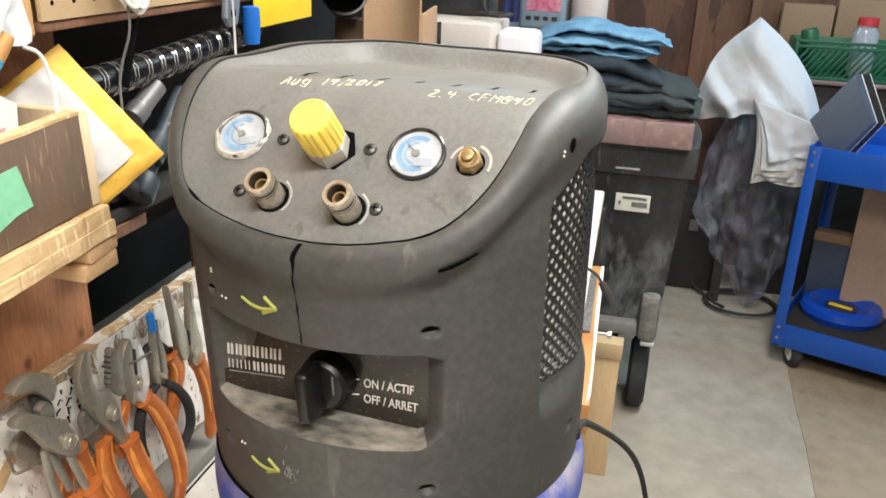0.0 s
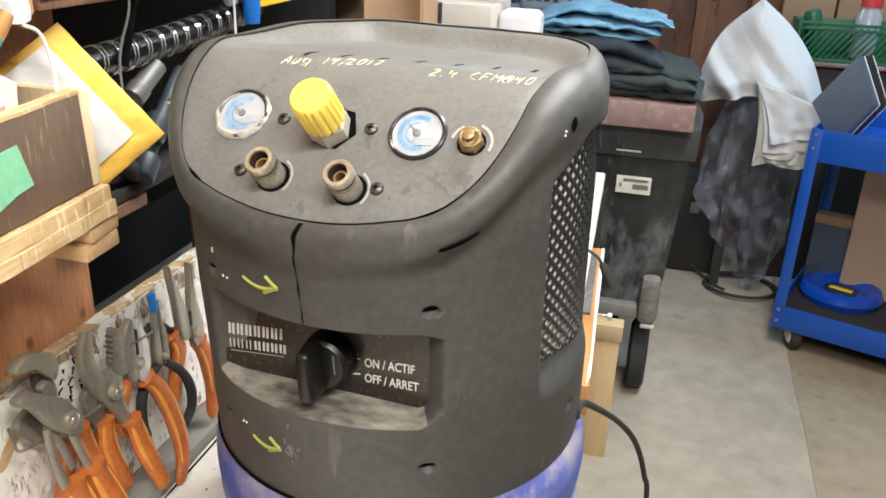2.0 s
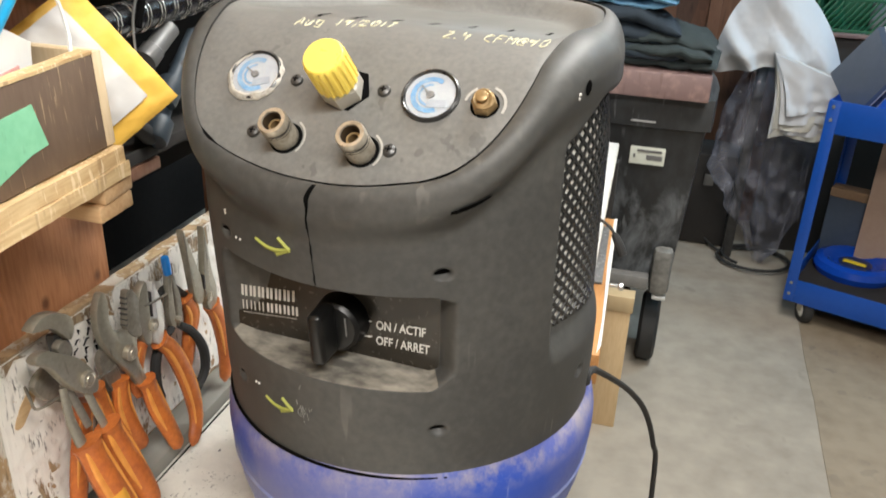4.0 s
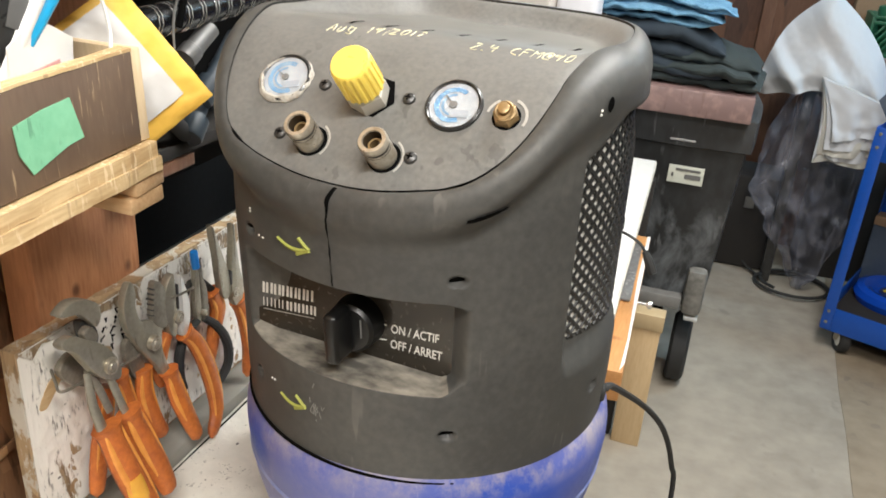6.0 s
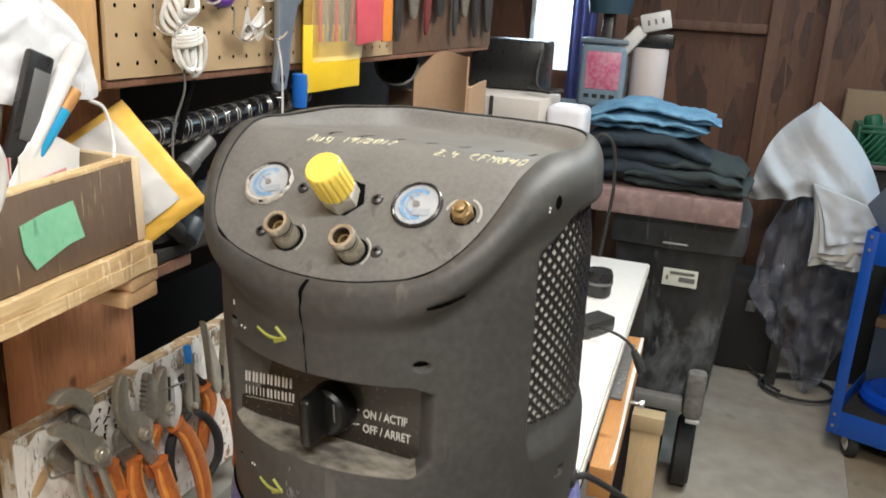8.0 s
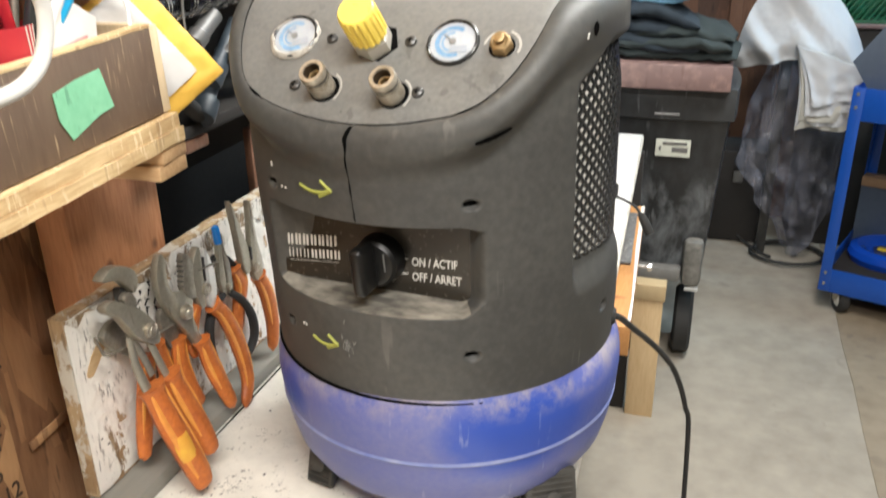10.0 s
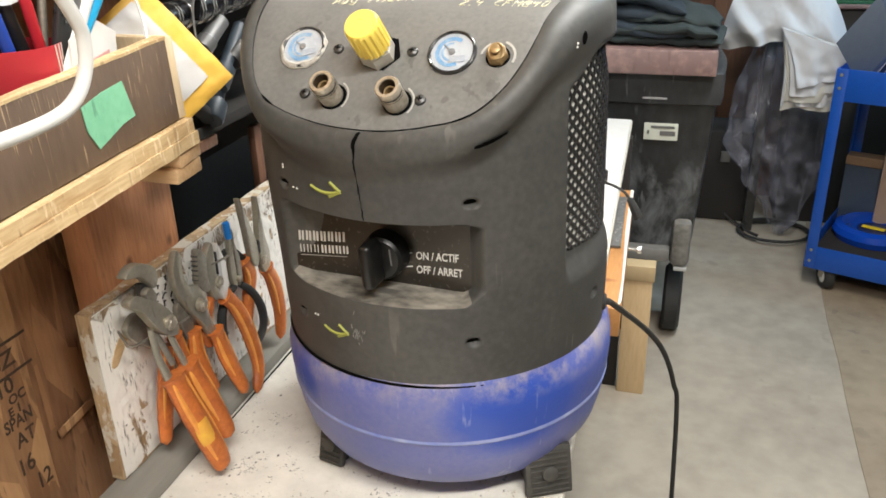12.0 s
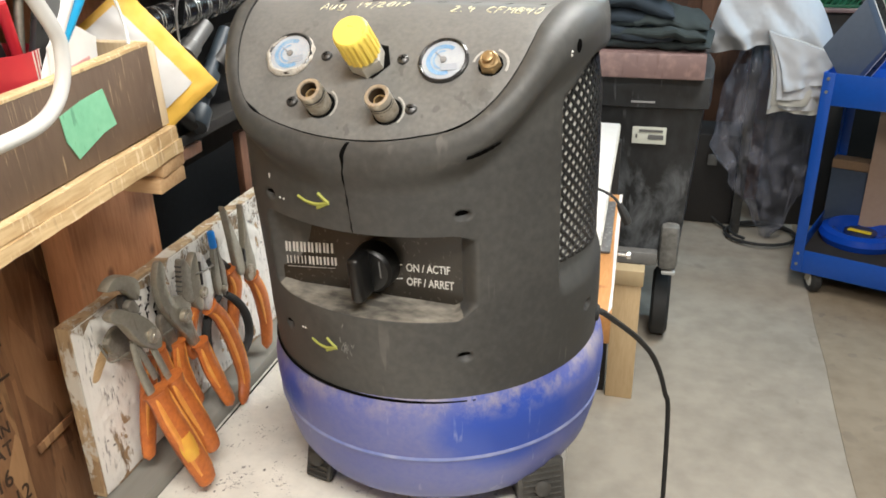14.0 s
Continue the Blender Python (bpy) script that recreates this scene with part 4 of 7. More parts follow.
for x, y in ((-0.044, -0.1651), (0.0207, -0.1659)):
    m = panel_pose(x, y) @ Matrix.Scale(0.85, 4)
    c = part("quick_coupler", lathe([(0.0132, -0.001), (0.0132, 0.019), (0.0122, 0.021), (0.0122, 0.023), (0.0136, 0.0245), (0.0136, 0.029), (0.0124, 0.031), (0.0092, 0.031), (0.0086, 0.0295)], 40, m), M_NICKEL, comp, "worn nickel quick coupler")
    # Bore coloured dark brown to carry the shade inside the coupler.
    part("bore", lathe([(0.0088, 0.0298), (0.0082, 0.022), (0.0078, 0.004), (0, 0.004)], 32, m), mat("shaded_brown_bore", (0.07, 0.05, 0.03), (0.03, 0.02, 0.015), rough=0.5, metal=0.5), c)
    part("socket", lathe([(0.0066, 0.005), (0.0066, 0.022), (0.0048, 0.022), (0.0042, 0.005)], 24, m), M_BRASS, c)
    part("sleeve_groove", lathe([(0.0135, 0.0185), (0.0127, 0.0197), (0.0124, 0.022)], 40, m), M_DARKSTEEL, c)
    part("panel_hole", lathe([(0.0132, 0.0), (0.0132, 0.0005), (0, 0.0005)], 32, panel_pose(x + 0.001, y)), M_GAP, c)
    bm = sheet(16, 1, lambda u, v: panel_pose(x, y) @ Vector(((0.0155 + 0.0017 * v) * math.cos(radians(-38 + 100 * u)), (0.0155 + 0.0017 * v) * math.sin(radians(-38 + 100 * u)), 0.0009)))
    part("printed_arc", bm, M_ARC, c)
m = panel_pose(0.1024, -0.1289) @ Matrix.Scale(0.86, 4)
v = part("relief_valve", lathe([(0.0118, -0.001), (0.0118, 0.0055), (0.0108, 0.007), (0, 0.0072)], 6, m), M_BRASS, comp, "small brass relief valve")
part("collar", lathe([(0.0096, 0.0072), (0.0096, 0.0092), (0.0082, 0.0102), (0.0044, 0.0104), (0.0042, 0.013), (0.0054, 0.0136), (0.0054, 0.0154), (0.004, 0.0162), (0, 0.0164)], 24, m), M_BRASS, v)
part("valve_hole", lathe([(0.0128, 0.0), (0.0128, 0.0006), (0, 0.0006)], 24, m), M_GAP, v)
part("pull_ring", tube([m @ Vector((0.0076 * math.cos(a), 0.0076 * math.sin(a), 0.0104 + 0.0016 * math.sin(a))) for a in [k * 0.63 for k in range(11)]], 0.0013, 6, 2), M_BRASS, v)
bm = sheet(16, 1, lambda u, w: m @ Vector(((0.0165 + 0.0026 * w) * math.cos(radians(-20 + 95 * u)), (0.0165 + 0.0026 * w) * math.sin(radians(-20 + 95 * u)), 0.0012)))
sheet(16, 1, lambda u, w: m @ Vector(((0.0165 + 0.0024 * w) * math.cos(radians(125 + 50 * u)), (0.0165 + 0.0024 * w) * math.sin(radians(125 + 50 * u)), 0.0012)), bm=bm)
part("printed_arc", bm, M_ARC, comp)

# handwriting in paint marker: strokes on a 4 by 6 grid
GLYPH = {"A": "00 26 40|12 32", "u": "04 00 20 34 30", "g": "33 04 01 30 34 3c 0b", "1": "06 00", "9": "34 05 03 34 36|34 20", "/": "0b 27", "2": "05 26 34 00 40", "0": "05 01 10 31 36 16 05",
         "7": "06 36 10", "4": "06 03 43|35 30", "C": "45 26 03 11 40", "F": "00 06 46|03 33", "M": "00 06 23 46 40", "@": "32 22 23 34 31 42 45 26 04 01 10 40", ".": "00 10"}


def write_by_hand(text, start, ahead, size, gap, narrow=0.66):
    """Strokes laid on the panel, one rod a stroke."""
    bm = bmesh.new()
    x = 0.0
    for ch in text:
        if ch != " ":
            for stroke in GLYPH[ch].split("|"):
                pts = []
                for a, b in stroke.split():
                    px, py = int(a) * size / 6 * narrow, {"b": -1, "c": -1.5}.get(b, 0) * size / 6 if b in "bc" else int(b) * size / 6
                    px += x + 0.12 * py
                    pts.append(on_panel(start[0] + ahead[0] * px - ahead[1] * py, start[1] + ahead[1] * px + ahead[0] * py, 0.0004))
                tube(pts, lambda t: 0.00042 + 0.00016 * math.sin(9 * t + px * 300), 4, 3, bm)
        x += gap * (0.55 if ch in "1/." else 1.0)
    return bm


part("written_date", write_by_hand("Aug 19/2017", (-0.084, -0.0785), (0.986, 0.165), 0.0135, 0.0092), M_CHALK, comp, "pale yellow handwritten date")
part("written_rating", write_by_hand("2.4 CFM@90", (0.0466, -0.073), (1.0, 0.015), 0.0135, 0.0091), M_CHALK, comp, "pale yellow handwritten flow rating")
bm = bmesh.new()
for deg, z in ((-32.7, 0.378), (-32.7, 0.3805), (-28.2, 0.361), (-26.4, 0.361), (-24.8, 0.2245), (-23.4, 0.225), (61.5, 0.494), (61.7, 0.497)):
    bmesh.ops.create_icosphere(bm, subdivisions=1, radius=0.0013, matrix=Matrix.Translation(on_shell(deg, z, 0)))
tagged(part("paint_specks", bm, M_WHITE_INK, comp), kind="stuff")

# the power cord, from the shell's side to the floor
cord = part("power_cord", tube([(0.176, 0.02, 0.19), (0.1765, 0.062, 0.166), (0.1745, 0.11, 0.14), (0.1805, 0.1813, 0.091), (0.1937, 0.2528, 0.037), (0.2063, 0.3041, -0.007), (0.2207, 0.3456, -0.052), (0.2326, 0.3767, -0.1), (0.2423, 0.3976, -0.15), (0.2504, 0.4084, -0.2), (0.2598, 0.4042, -0.42), (0.2708, 0.37, -0.7), (0.2994, 0.2721, -0.814), (0.4096, -0.0696, -0.815)], 0.0042, 8, 8), M_RUBBER, comp, "black rubber power cord")
part("cord_grommet", lathe([(0.0, 0.004), (0.008, 0.004), (0.011, 0)], 16, pose(*on_shell(95, 0.19, -0.001), 90, 0, 95)), M_RUBBER, comp)

# scuffs rubbed through the dust, and chips along the panel's rim
rnd = random.Random(11)
bm = bmesh.new()
for cd, cz, wide, tall, count in ((-7.2, 0.216, 2.2, 0.016, 26),):
    for k in range(count):
        d, z = cd + rnd.gauss(0, wide * 0.45), cz + rnd.gauss(0, tall * 0.45)
        dd, dz, w = rnd.uniform(-0.5, 0.5), rnd.uniform(0.001, 0.005), rnd.uniform(0.00025, 0.0006)
        tube([on_shell(d, z, 0.0001), on_shell(d + dd * 0.5, z + dz * 0.5, 0.0002), on_shell(d + dd, z + dz, 0.0001)], w, 4, 0, bm)
tagged(part("scuff_marks", bm, mat("pale_scuff", (0.2, 0.195, 0.18), (0.1, 0.095, 0.088), rough=0.7, fine=400, bump=0), comp, "pale scuff marks"), kind="stuff")

# ---------------------------------------------------------------- left: tool board, shelf box, uprights
M_RAWOSB = flakes("raw_strand_board_edge", (0.5, 0.37, 0.22), (0.3, 0.19, 0.1), paint=(0.62, 0.58, 0.5), cover=0.44, scale=30)
M_STUD = wood("reddish_stud", (0.2, 0.095, 0.055), (0.115, 0.05, 0.03), "z")
tool_board = thing("tool_board", pose(0, 0, 0), "flaking white strand board holding pliers, upright on the bench", "tool board")
part("panel", rough_bar(-0.294, -0.2775, -0.2325, 0.6, BENCH + 0.022, 1.052, 0.0014, 2, 200), M_RAWOSB, tool_board, "bare strand board edges")


def painted_relief(u, v):
    """Paint over raised strands: flakes standing proud by up to a millimetre."""
    y, z = -0.2305 + 0.8305 * u, BENCH + 0.024 + 0.206 * v
    a = noise.noise(Vector((y * 95 + z * 60, z * 42 - y * 20, 2.0)))
    b = noise.noise(Vector((y * 60 - z * 75, z * 60 + y * 45, 9.0)))
    edge = min(1, 40 * u, 40 * (1 - u), 14 * v, 14 * (1 - v))
    return Vector((-0.2772 + edge * (0.0007 * step(-0.1, 0.12, a) + 0.0006 * step(0.0, 0.15, b) + 0.0003 * noise.noise(Vector((y * 260, z * 260, 5)))), y, z))


part("painted_face", sheet(330, 84, painted_relief), M_BOARD, tool_board, "flaking white paint", sharp=180)
band = [(-0.23 + 0.83 * k / 60, 1.0495) for k in range(61)]
band += [(-0.23 + 0.83 * (60 - k) / 60, 1.043 - 0.02 * step(0.02, 0.3, 0.83 * (60 - k) / 60) - 0.008 * math.sin(k * 1.3) * math.sin(k * 0.37) - 0.005 * math.sin(k * 2.9)) for k in range(61)]
part("flaked_band", slab(band, 0.0006, Matrix(((0, 0, 1, -0.2757), (1, 0, 0, 0), (0, 1, 0, 0), (0, 0, 0, 1)))), flakes("flaked_board_paint", (0.36, 0.27, 0.17), (0.17, 0.11, 0.06), paint=(0.72, 0.69, 0.63), cover=0.5, scale=60, lines=0.9, specks=0.1), tool_board, "paint flaked to bare strands")
solid("ledger", span(-0.292, -0.24, -0.35, 1.2, BENCH, BENCH + 0.02, 0.003), mat("grey_painted_wood", (0.26, 0.25, 0.22), (0.14, 0.13, 0.11), rough=0.6, stretch=(1, 0.15, 1)), "grey painted wooden strip along the bench", "ledger strip")
solid("upright", span(-0.34, -0.3, -0.177, -0.03, BENCH, 2.5, 0.003), M_PINEZ, "reddish pine upright behind the tool board", "post")
solid("upright", span(-0.312, -0.3, 0.182, 0.203, BENCH, 1.135, 0.003), M_STUD, "reddish pine upright behind the tool board", "post")
solid("back_board", span(-0.37, -0.35, -1.4, -0.12, 0.3, 1.36, 0.002), M_OSB, "brown strand board back of the bench", "wall board")
solid("stamped_board", span(-0.3495, -0.345, -1.4, -0.258, 0.3, 1.2, 0.002), M_OSBPALE, "paler strand board strip with stamped black words", "wall board")
# Pale strip added for a streak of light on the board; no real brace.
solid("brace", box(0.003, 0.075, 0.011, pose(-0.3435, -0.205, 0.904, 6), 0.0012), M_OSBPALE, "thin pale strip standing in for a streak of light on the strand board", "brace")
solid("plywood_end", span(-0.325, -0.305, -1.2, -0.05, 1.36, 2.4, 0.002), M_PLY, "honey-coloured plywood panel", "panel")

shelf = thing("tool_shelf", pose(0, 0, 0), "rough pine shelf bracket carrying a small box", "shelf")
part("front_rail", rough_bar(-0.215, -0.193, -0.75, -0.116, 1.2075, 1.2205, 0.001, 3), M_ROUGHPINE, shelf, "rough sawn plywood edge")
part("front_rail", rough_bar(-0.215, -0.195, -0.75, -0.118, 1.2213, 1.2345, 0.001, 9), M_ROUGHPINE, shelf, "rough sawn plywood edge")
part("end_block", box(0.1, 0.042, 0.0135, pose(-0.246, -0.134, 1.1995, 0, 1.5, 3), 0.002), M_PINEX, shelf)
part("end_block", box(0.105, 0.045, 0.0155, pose(-0.25, -0.135, 1.1835, 0, 0, -1), 0.002), M_PINEX, shelf)
part("shelf_board", span(-0.34, -0.216, -0.75, -0.12, 1.21, 1.2345, 0.002), M_PINE, shelf)

tray = thing("wooden_box", pose(0, 0, 0), "small brown plywood box with green tape, full of pens", "box")
part("front_side", span(-0.215, -0.203, -0.6, -0.128, 1.236, 1.318, 0.001), M_BROWN, tray)
part("top_edge", rough_bar(-0.2155, -0.2024, -0.6, -0.128, 1.3172, 1.3198, 0.0006, 5), M_ROUGHPINE, tray, "pale frayed upper edge")
part("end_side", span(-0.34, -0.203, -0.1275, -0.1165, 1.236, 1.318, 0.001), wood("pale_box_end", (0.66, 0.52, 0.34), (0.5, 0.36, 0.2), "z"), tray, "pale bare plywood end")
part("back_side", span(-0.34, -0.328, -0.6, -0.128, 1.236, 1.318, 0.001), M_BROWN, tray)
part("bottom", span(-0.327, -0.216, -0.6, -0.128, 1.236, 1.243, 0.001), M_BROWN, tray)
part("tape_piece", slab([(-0.263, 1.29), (-0.235, 1.295), (-0.205, 1.297), (-0.196, 1.262), (-0.215, 1.26), (-0.252, 1.249), (-0.262, 1.268)], 0.0008,
     Matrix(((0, 0, 1, -0.2023), (1, 0, 0, 0), (0, 1, 0, 0), (0, 0, 0, 1)))), M_TAPE, tray, "torn green masking tape")

# shelf and box dip a little towards their near ends
DIP = pose(0, -0.116, 1.236, 3, 0, 0) @ Matrix.Translation((0, 0.116, -1.236))
shelf.matrix_basis = DIP
tray.matrix_basis = DIP

# padded envelope behind the box
env = thing("padded_envelope", pose(-0.2, -0.021, 1.256), "yellow padded envelope with a white address label", "envelope")
E_U, E_V = Vector((-0.06, -0.048, 0.101)) * 1.05, Vector((-0.03, -0.045, -0.036)) * 2.6
E_N = E_U.cross(E_V).normalized()


def padded(u, v, out=0.0):
    """The padded sheet: puffed in the middle, wrinkled along its folds."""
    puff = 0.01 * (max(0.0, math.sin(math.pi * u)) * max(0.0, math.sin(math.pi * v))) ** 0.5
    wrinkle = 0.0024 * noise.noise(Vector((u * 7 + v * 3, v * 9, 4))) + 0.0012 * noise.noise(Vector((u * 19, v * 23, 8)))
    return u * E_U + v * E_V + E_N * (puff + wrinkle + out)


part("cover", sheet(48, 40, padded, 0.003), M_MAIL, env)
part("address_label", sheet(30, 20, lambda u, v: padded(0.15 + 0.8 * u, 0.13 + 0.5 * v, 0.0026)), M_PAPER, env, "white printed label")
bm = bmesh.new()
for u0, v0, w in ((0.62, 0.3, 0.1), (0.66, 0.36, 0.15), (0.6, 0.42, 0.18), (0.3, 0.34, 0.2), (0.3, 0.42, 0.14), (0.36, 0.5, 0.1), (0.64, 0.52, 0.12)):
    sheet(6, 1, lambda u, v: padded(u0 + w * u, v0 + 0.02 * v, 0.0031), bm=bm)
part("print_bars", bm, M_GREY, env)


# pegboard
peg = thing("pegboard", pose(0, 0, 0), "tan pegboard on the wall hung with tools", "pegboard")
part("panel", span(-0.306, -0.3, -0.045, 0.7, 1.372, 2.1, 0.001), M_PEG, peg)
part("far_panel", span(-0.305, -0.301, 0.703, 1.32, 1.372, 2.1, 0.001), mat("dark_brown_hardboard", (0.15, 0.09, 0.055), (0.08, 0.045, 0.03), rough=0.5, scale=9, amount=0.8), peg, "dark brown hardboard")
part("lower_batten", span(-0.322, -0.303, -0.045, 1.32, 1.362, 1.3715, 0.002), M_STUD, peg)
holes = bmesh.new()
for i in range(24):
    for j in range(6):
        lathe([(0.0026, 0), (0, 0.0001)], 8, pose(-0.2996, -0.03 + 0.0305 * i, 1.388 + 0.0305 * j, 0, 90, 0), holes)
tagged(part("peg_holes", holes, M_GAP, peg), kind="stuff")

# ---------------------------------------------------------------- far right: bin, jeans, cart
bin_ = thing("wheeled_bin", pose(0.2, 1.66, 0), "scuffed black plastic wheeled bin at the end of the bench", "bin")
bm = bmesh.new()
rings = []
for z, w, d in ((0.305, 0.145, 0.15), (0.335, 0.152, 0.155), (0.78, 0.182, 0.19), (0.82, 0.186, 0.195), (0.825, 0.2, 0.21), (0.915, 0.2, 0.21), (0.921, 0.19, 0.2)):
    ring = []
    for k in range(40):
        a = 2 * math.pi * k / 40
        cx, cy = math.cos(a), math.sin(a)
        s = max(abs(cx), abs(cy)) ** 0.8
        ring.append(bm.verts.new((w * cx / s, 0.19 + d * cy / s, z)))
    rings.append(ring)
for a, b in zip(rings, rings[1:]):
    for k in range(40):
        bm.faces.new((a[k], a[(k + 1) % 40], b[(k + 1) % 40], b[k]))
bm.faces.new(rings[0])
bm.faces.new(rings[-1])
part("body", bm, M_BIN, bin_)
# Pale bar paints a highlight along the bin's rim.
part("rim_highlight", box(0.07, 0.006, 0.006, pose(0.0, -0.022, 0.842), 0.002), mat("highlight_grey", (0.4, 0.4, 0.4), rough=0.4), bin_)
part("sticker", box(0.1, 0.002, 0.052, pose(0.025, 0.0, 0.735, -4), 0.0006), mat("off_white_sticker", (0.62, 0.64, 0.56), (0.5, 0.52, 0.45), rough=0.6), bin_, "off-white label with dark print")
bm = bmesh.new()
for k, (x, z, w, h) in enumerate(((0.03, 0.75, 0.07, 0.007), (-0.012, 0.733, 0.006, 0.012), (0.045, 0.731, 0.045, 0.014))):
    box(w, 0.001, h, pose(x, -0.0022 - 0.001, z, -4), bm=bm)
part("print_bars", bm, M_GREY, bin_)
# Near-black block added under the body for the shadow there.
part("base", span(-0.14, 0.03, 0.06, 0.34, 0.0, 0.3, 0.01), M_GAP, bin_)
wheel = part("wheel", lathe([(0, -0.03), (0.1, -0.03), (0.115, -0.02), (0.115, 0.02), (0.1, 0.03), (0, 0.03)], 32, pose(0.106, 0.13, 0.116, 0, 90, 0)), M_RUBBER, bin_)
part("wheel_housing", span(0.086, 0.146, -0.006, 0.1, 0.29, 0.445, 0.018), mat("dusty_grey_housing", (0.24, 0.232, 0.212), (0.08, 0.077, 0.068), rough=0.6, scale=14, amount=0.9), bin_, "dusty grey wheel arch")
part("housing_foot", span(0.1, 0.142, -0.004, 0.08, 0.276, 0.2885, 0.004), mat("scraped_lip", (0.5, 0.5, 0.48), (0.3, 0.3, 0.28), rough=0.5), bin_)
part("base_lip", span(-0.1, 0.084, -0.002, 0.05, 0.303, 0.347, 0.008), mat("grey_base_lip", (0.2, 0.195, 0.185), (0.1, 0.098, 0.09), rough=0.55, scale=20), bin_, "scuffed grey lower lip")

lid = thing("pink_board", pose(0.115, 1.72, 0.9), "worn pinkish board lying across the bin", "board")
part("panel", box(0.5, 0.3, 0.071, pose(0, 0.02, 0.057), 0.004), M_PINKWOOD, lid)


def folded(name, label, m, count, sx, sy, rise, material, seed, group="folded jeans"):
    """Folded denim: thin layers, each rounded at its folds and sagging unevenly."""
    ob = thing(name, m, label, "jeans", group)
    for k in range(count):
        w, d, s = sx * (1 - 0.05 * ((k * 7 + seed) % 3)), sy * (1 - 0.04 * ((k * 5 + seed) % 3)), seed + 1.7 * k

        def place(u, v):
            a = 2 * math.pi * v
            q = abs(math.cos(a)) ** 0.45 * (1 if math.cos(a) > 0 else -1)
            h = abs(math.sin(a)) ** 0.8 * (1 if math.sin(a) > 0 else -1)
            end = max(0.02, min(1, 9 * u, 9 * (1 - u))) ** 0.4
            x, y = (u - 0.5) * w + 0.012 * math.sin(s), q * d / 2 * (0.94 + 0.06 * math.sin(7 * u + s)) + 0.01 * math.sin(2 * s)
            sag = -0.035 * (2 * u - 1) ** 2 * (k / max(1, count - 1)) + 0.02 * noise.noise(Vector((x * 6, y * 6, s))) + 0.009 * noise.noise(Vector((x * 22, y * 22, 2 * s))) + 0.004 * noise.noise(Vector((x * 60, y * 25, s)))
            return Vector((x, y, rise * (k + 0.5) + h * rise * 0.56 * end + sag))
        part("fold", sheet(44, 24, place), material, ob)
    return ob


folded("folded_jeans", "folded dark grey-green trousers at the bottom of the stack", pose(0.2, 1.75, 0.995, 0, 0, -4), 3, 0.36, 0.3, 0.034, M_DENIMGREEN, 1)
folded("folded_jeans", "rumpled stack of folded dark blue jeans", pose(0.08, 1.74, 1.02, 0, 0, 3), 3, 0.4, 0.28, 0.045, M_DENIMDK, 2)
folded("folded_jeans", "pale blue folded jeans on top of the stack", pose(0.075, 1.73, 1.155, 0, 0, 2), 4, 0.38, 0.27, 0.02, M_DENIM, 4)

# blue utility cart
cart = thing("utility_cart", pose(0.775, 2.21, 0, 0, 0, -20), "blue steel utility cart on casters", "cart")
CW, CD = 0.72, 0.53
for z0, z1 in ((0.72, 0.83), (0.085, 0.175)):
    bm = span(0.0, CW, 0.0, 0.004, z0, z1, 0.001)
    span(0.0, CW, CD - 0.004, CD, z0, z1, 0.001, bm)
    span(0.0, 0.004, 0.004, CD - 0.004, z0, z1, 0.001, bm)
    span(CW - 0.004, CW, 0.004, CD - 0.004, z0, z1, 0.001, bm)
    shelf_part = part("tray", bm, M_BLUE, cart)
    # Lower tray floor takes the near-black shade colour in place of blue.
    part("tray_floor", span(0.004, CW - 0.004, 0.004, CD - 0.004, z0 + 0.03, z0 + 0.036, 0), M_BLUE if z0 > 0.5 else M_SHADEBLACK, shelf_part)
for x in (0, CW):
    for y in (0, CD):
        sx, sy = (1 if x == 0 else -1), (1 if y == 0 else -1)
        bm = span(min(x - 0.003 * sx, x + 0.034 * sx), max(x - 0.003 * sx, x + 0.034 * sx), min(y - 0.0035 * sy, y - 0.0005 * sy), max(y - 0.0035 * sy, y - 0.0005 * sy), 0.09, 0.83, 0.0005)
        span(min(x - 0.0035 * sx, x - 0.0005 * sx), max(x - 0.0035 * sx, x - 0.0005 * sx), min(y - 0.003 * sy, y + 0.034 * sy), max(y - 0.003 * sy, y + 0.034 * sy), 0.09, 0.83, 0.0005, bm)
        leg = part("leg", bm, M_BLUE, cart)
        for z in (0.81, 0.765, 0.16, 0.117):
            part("bolt", lathe([(0.006, 0), (0.005, 0.003), (0, 0.004)], 12, pose(x + 0.014 * sx, y - 0.0036 * sy, z, 90 * sy, 0, 0)), M_STEEL, leg)
        cx, cy = x + 0.06 * sx, y + 0.05 * sy
        fork = part("caster_fork", box(0.03, 0.05, 0.05, pose(cx, cy, 0.07), 0.006), M_STEEL, cart)
        part("caster_wheel", lathe([(0, -0.012), (0.026, -0.012), (0.028, -0.018), (0.042, -0.018), (0.05, -0.01), (0.05, 0.01), (0.042, 0.018), (0.028, 0.018), (0.026, 0.012), (0, 0.012)], 28, pose(cx + 0.012, cy - 0.004, 0.05, 0, 90, 35)), M_RUBBER, fork)
        part("caster_hub", lathe([(0, -0.02), (0.012, -0.02), (0.026, -0.016), (0.028, -0.013), (0.028, 0.013), (0.026, 0.016), (0.012, 0.02), (0, 0.02)], 24, pose(cx + 0.012, cy - 0.004, 0.05, 0, 90, 35)), M_PLATE, fork)

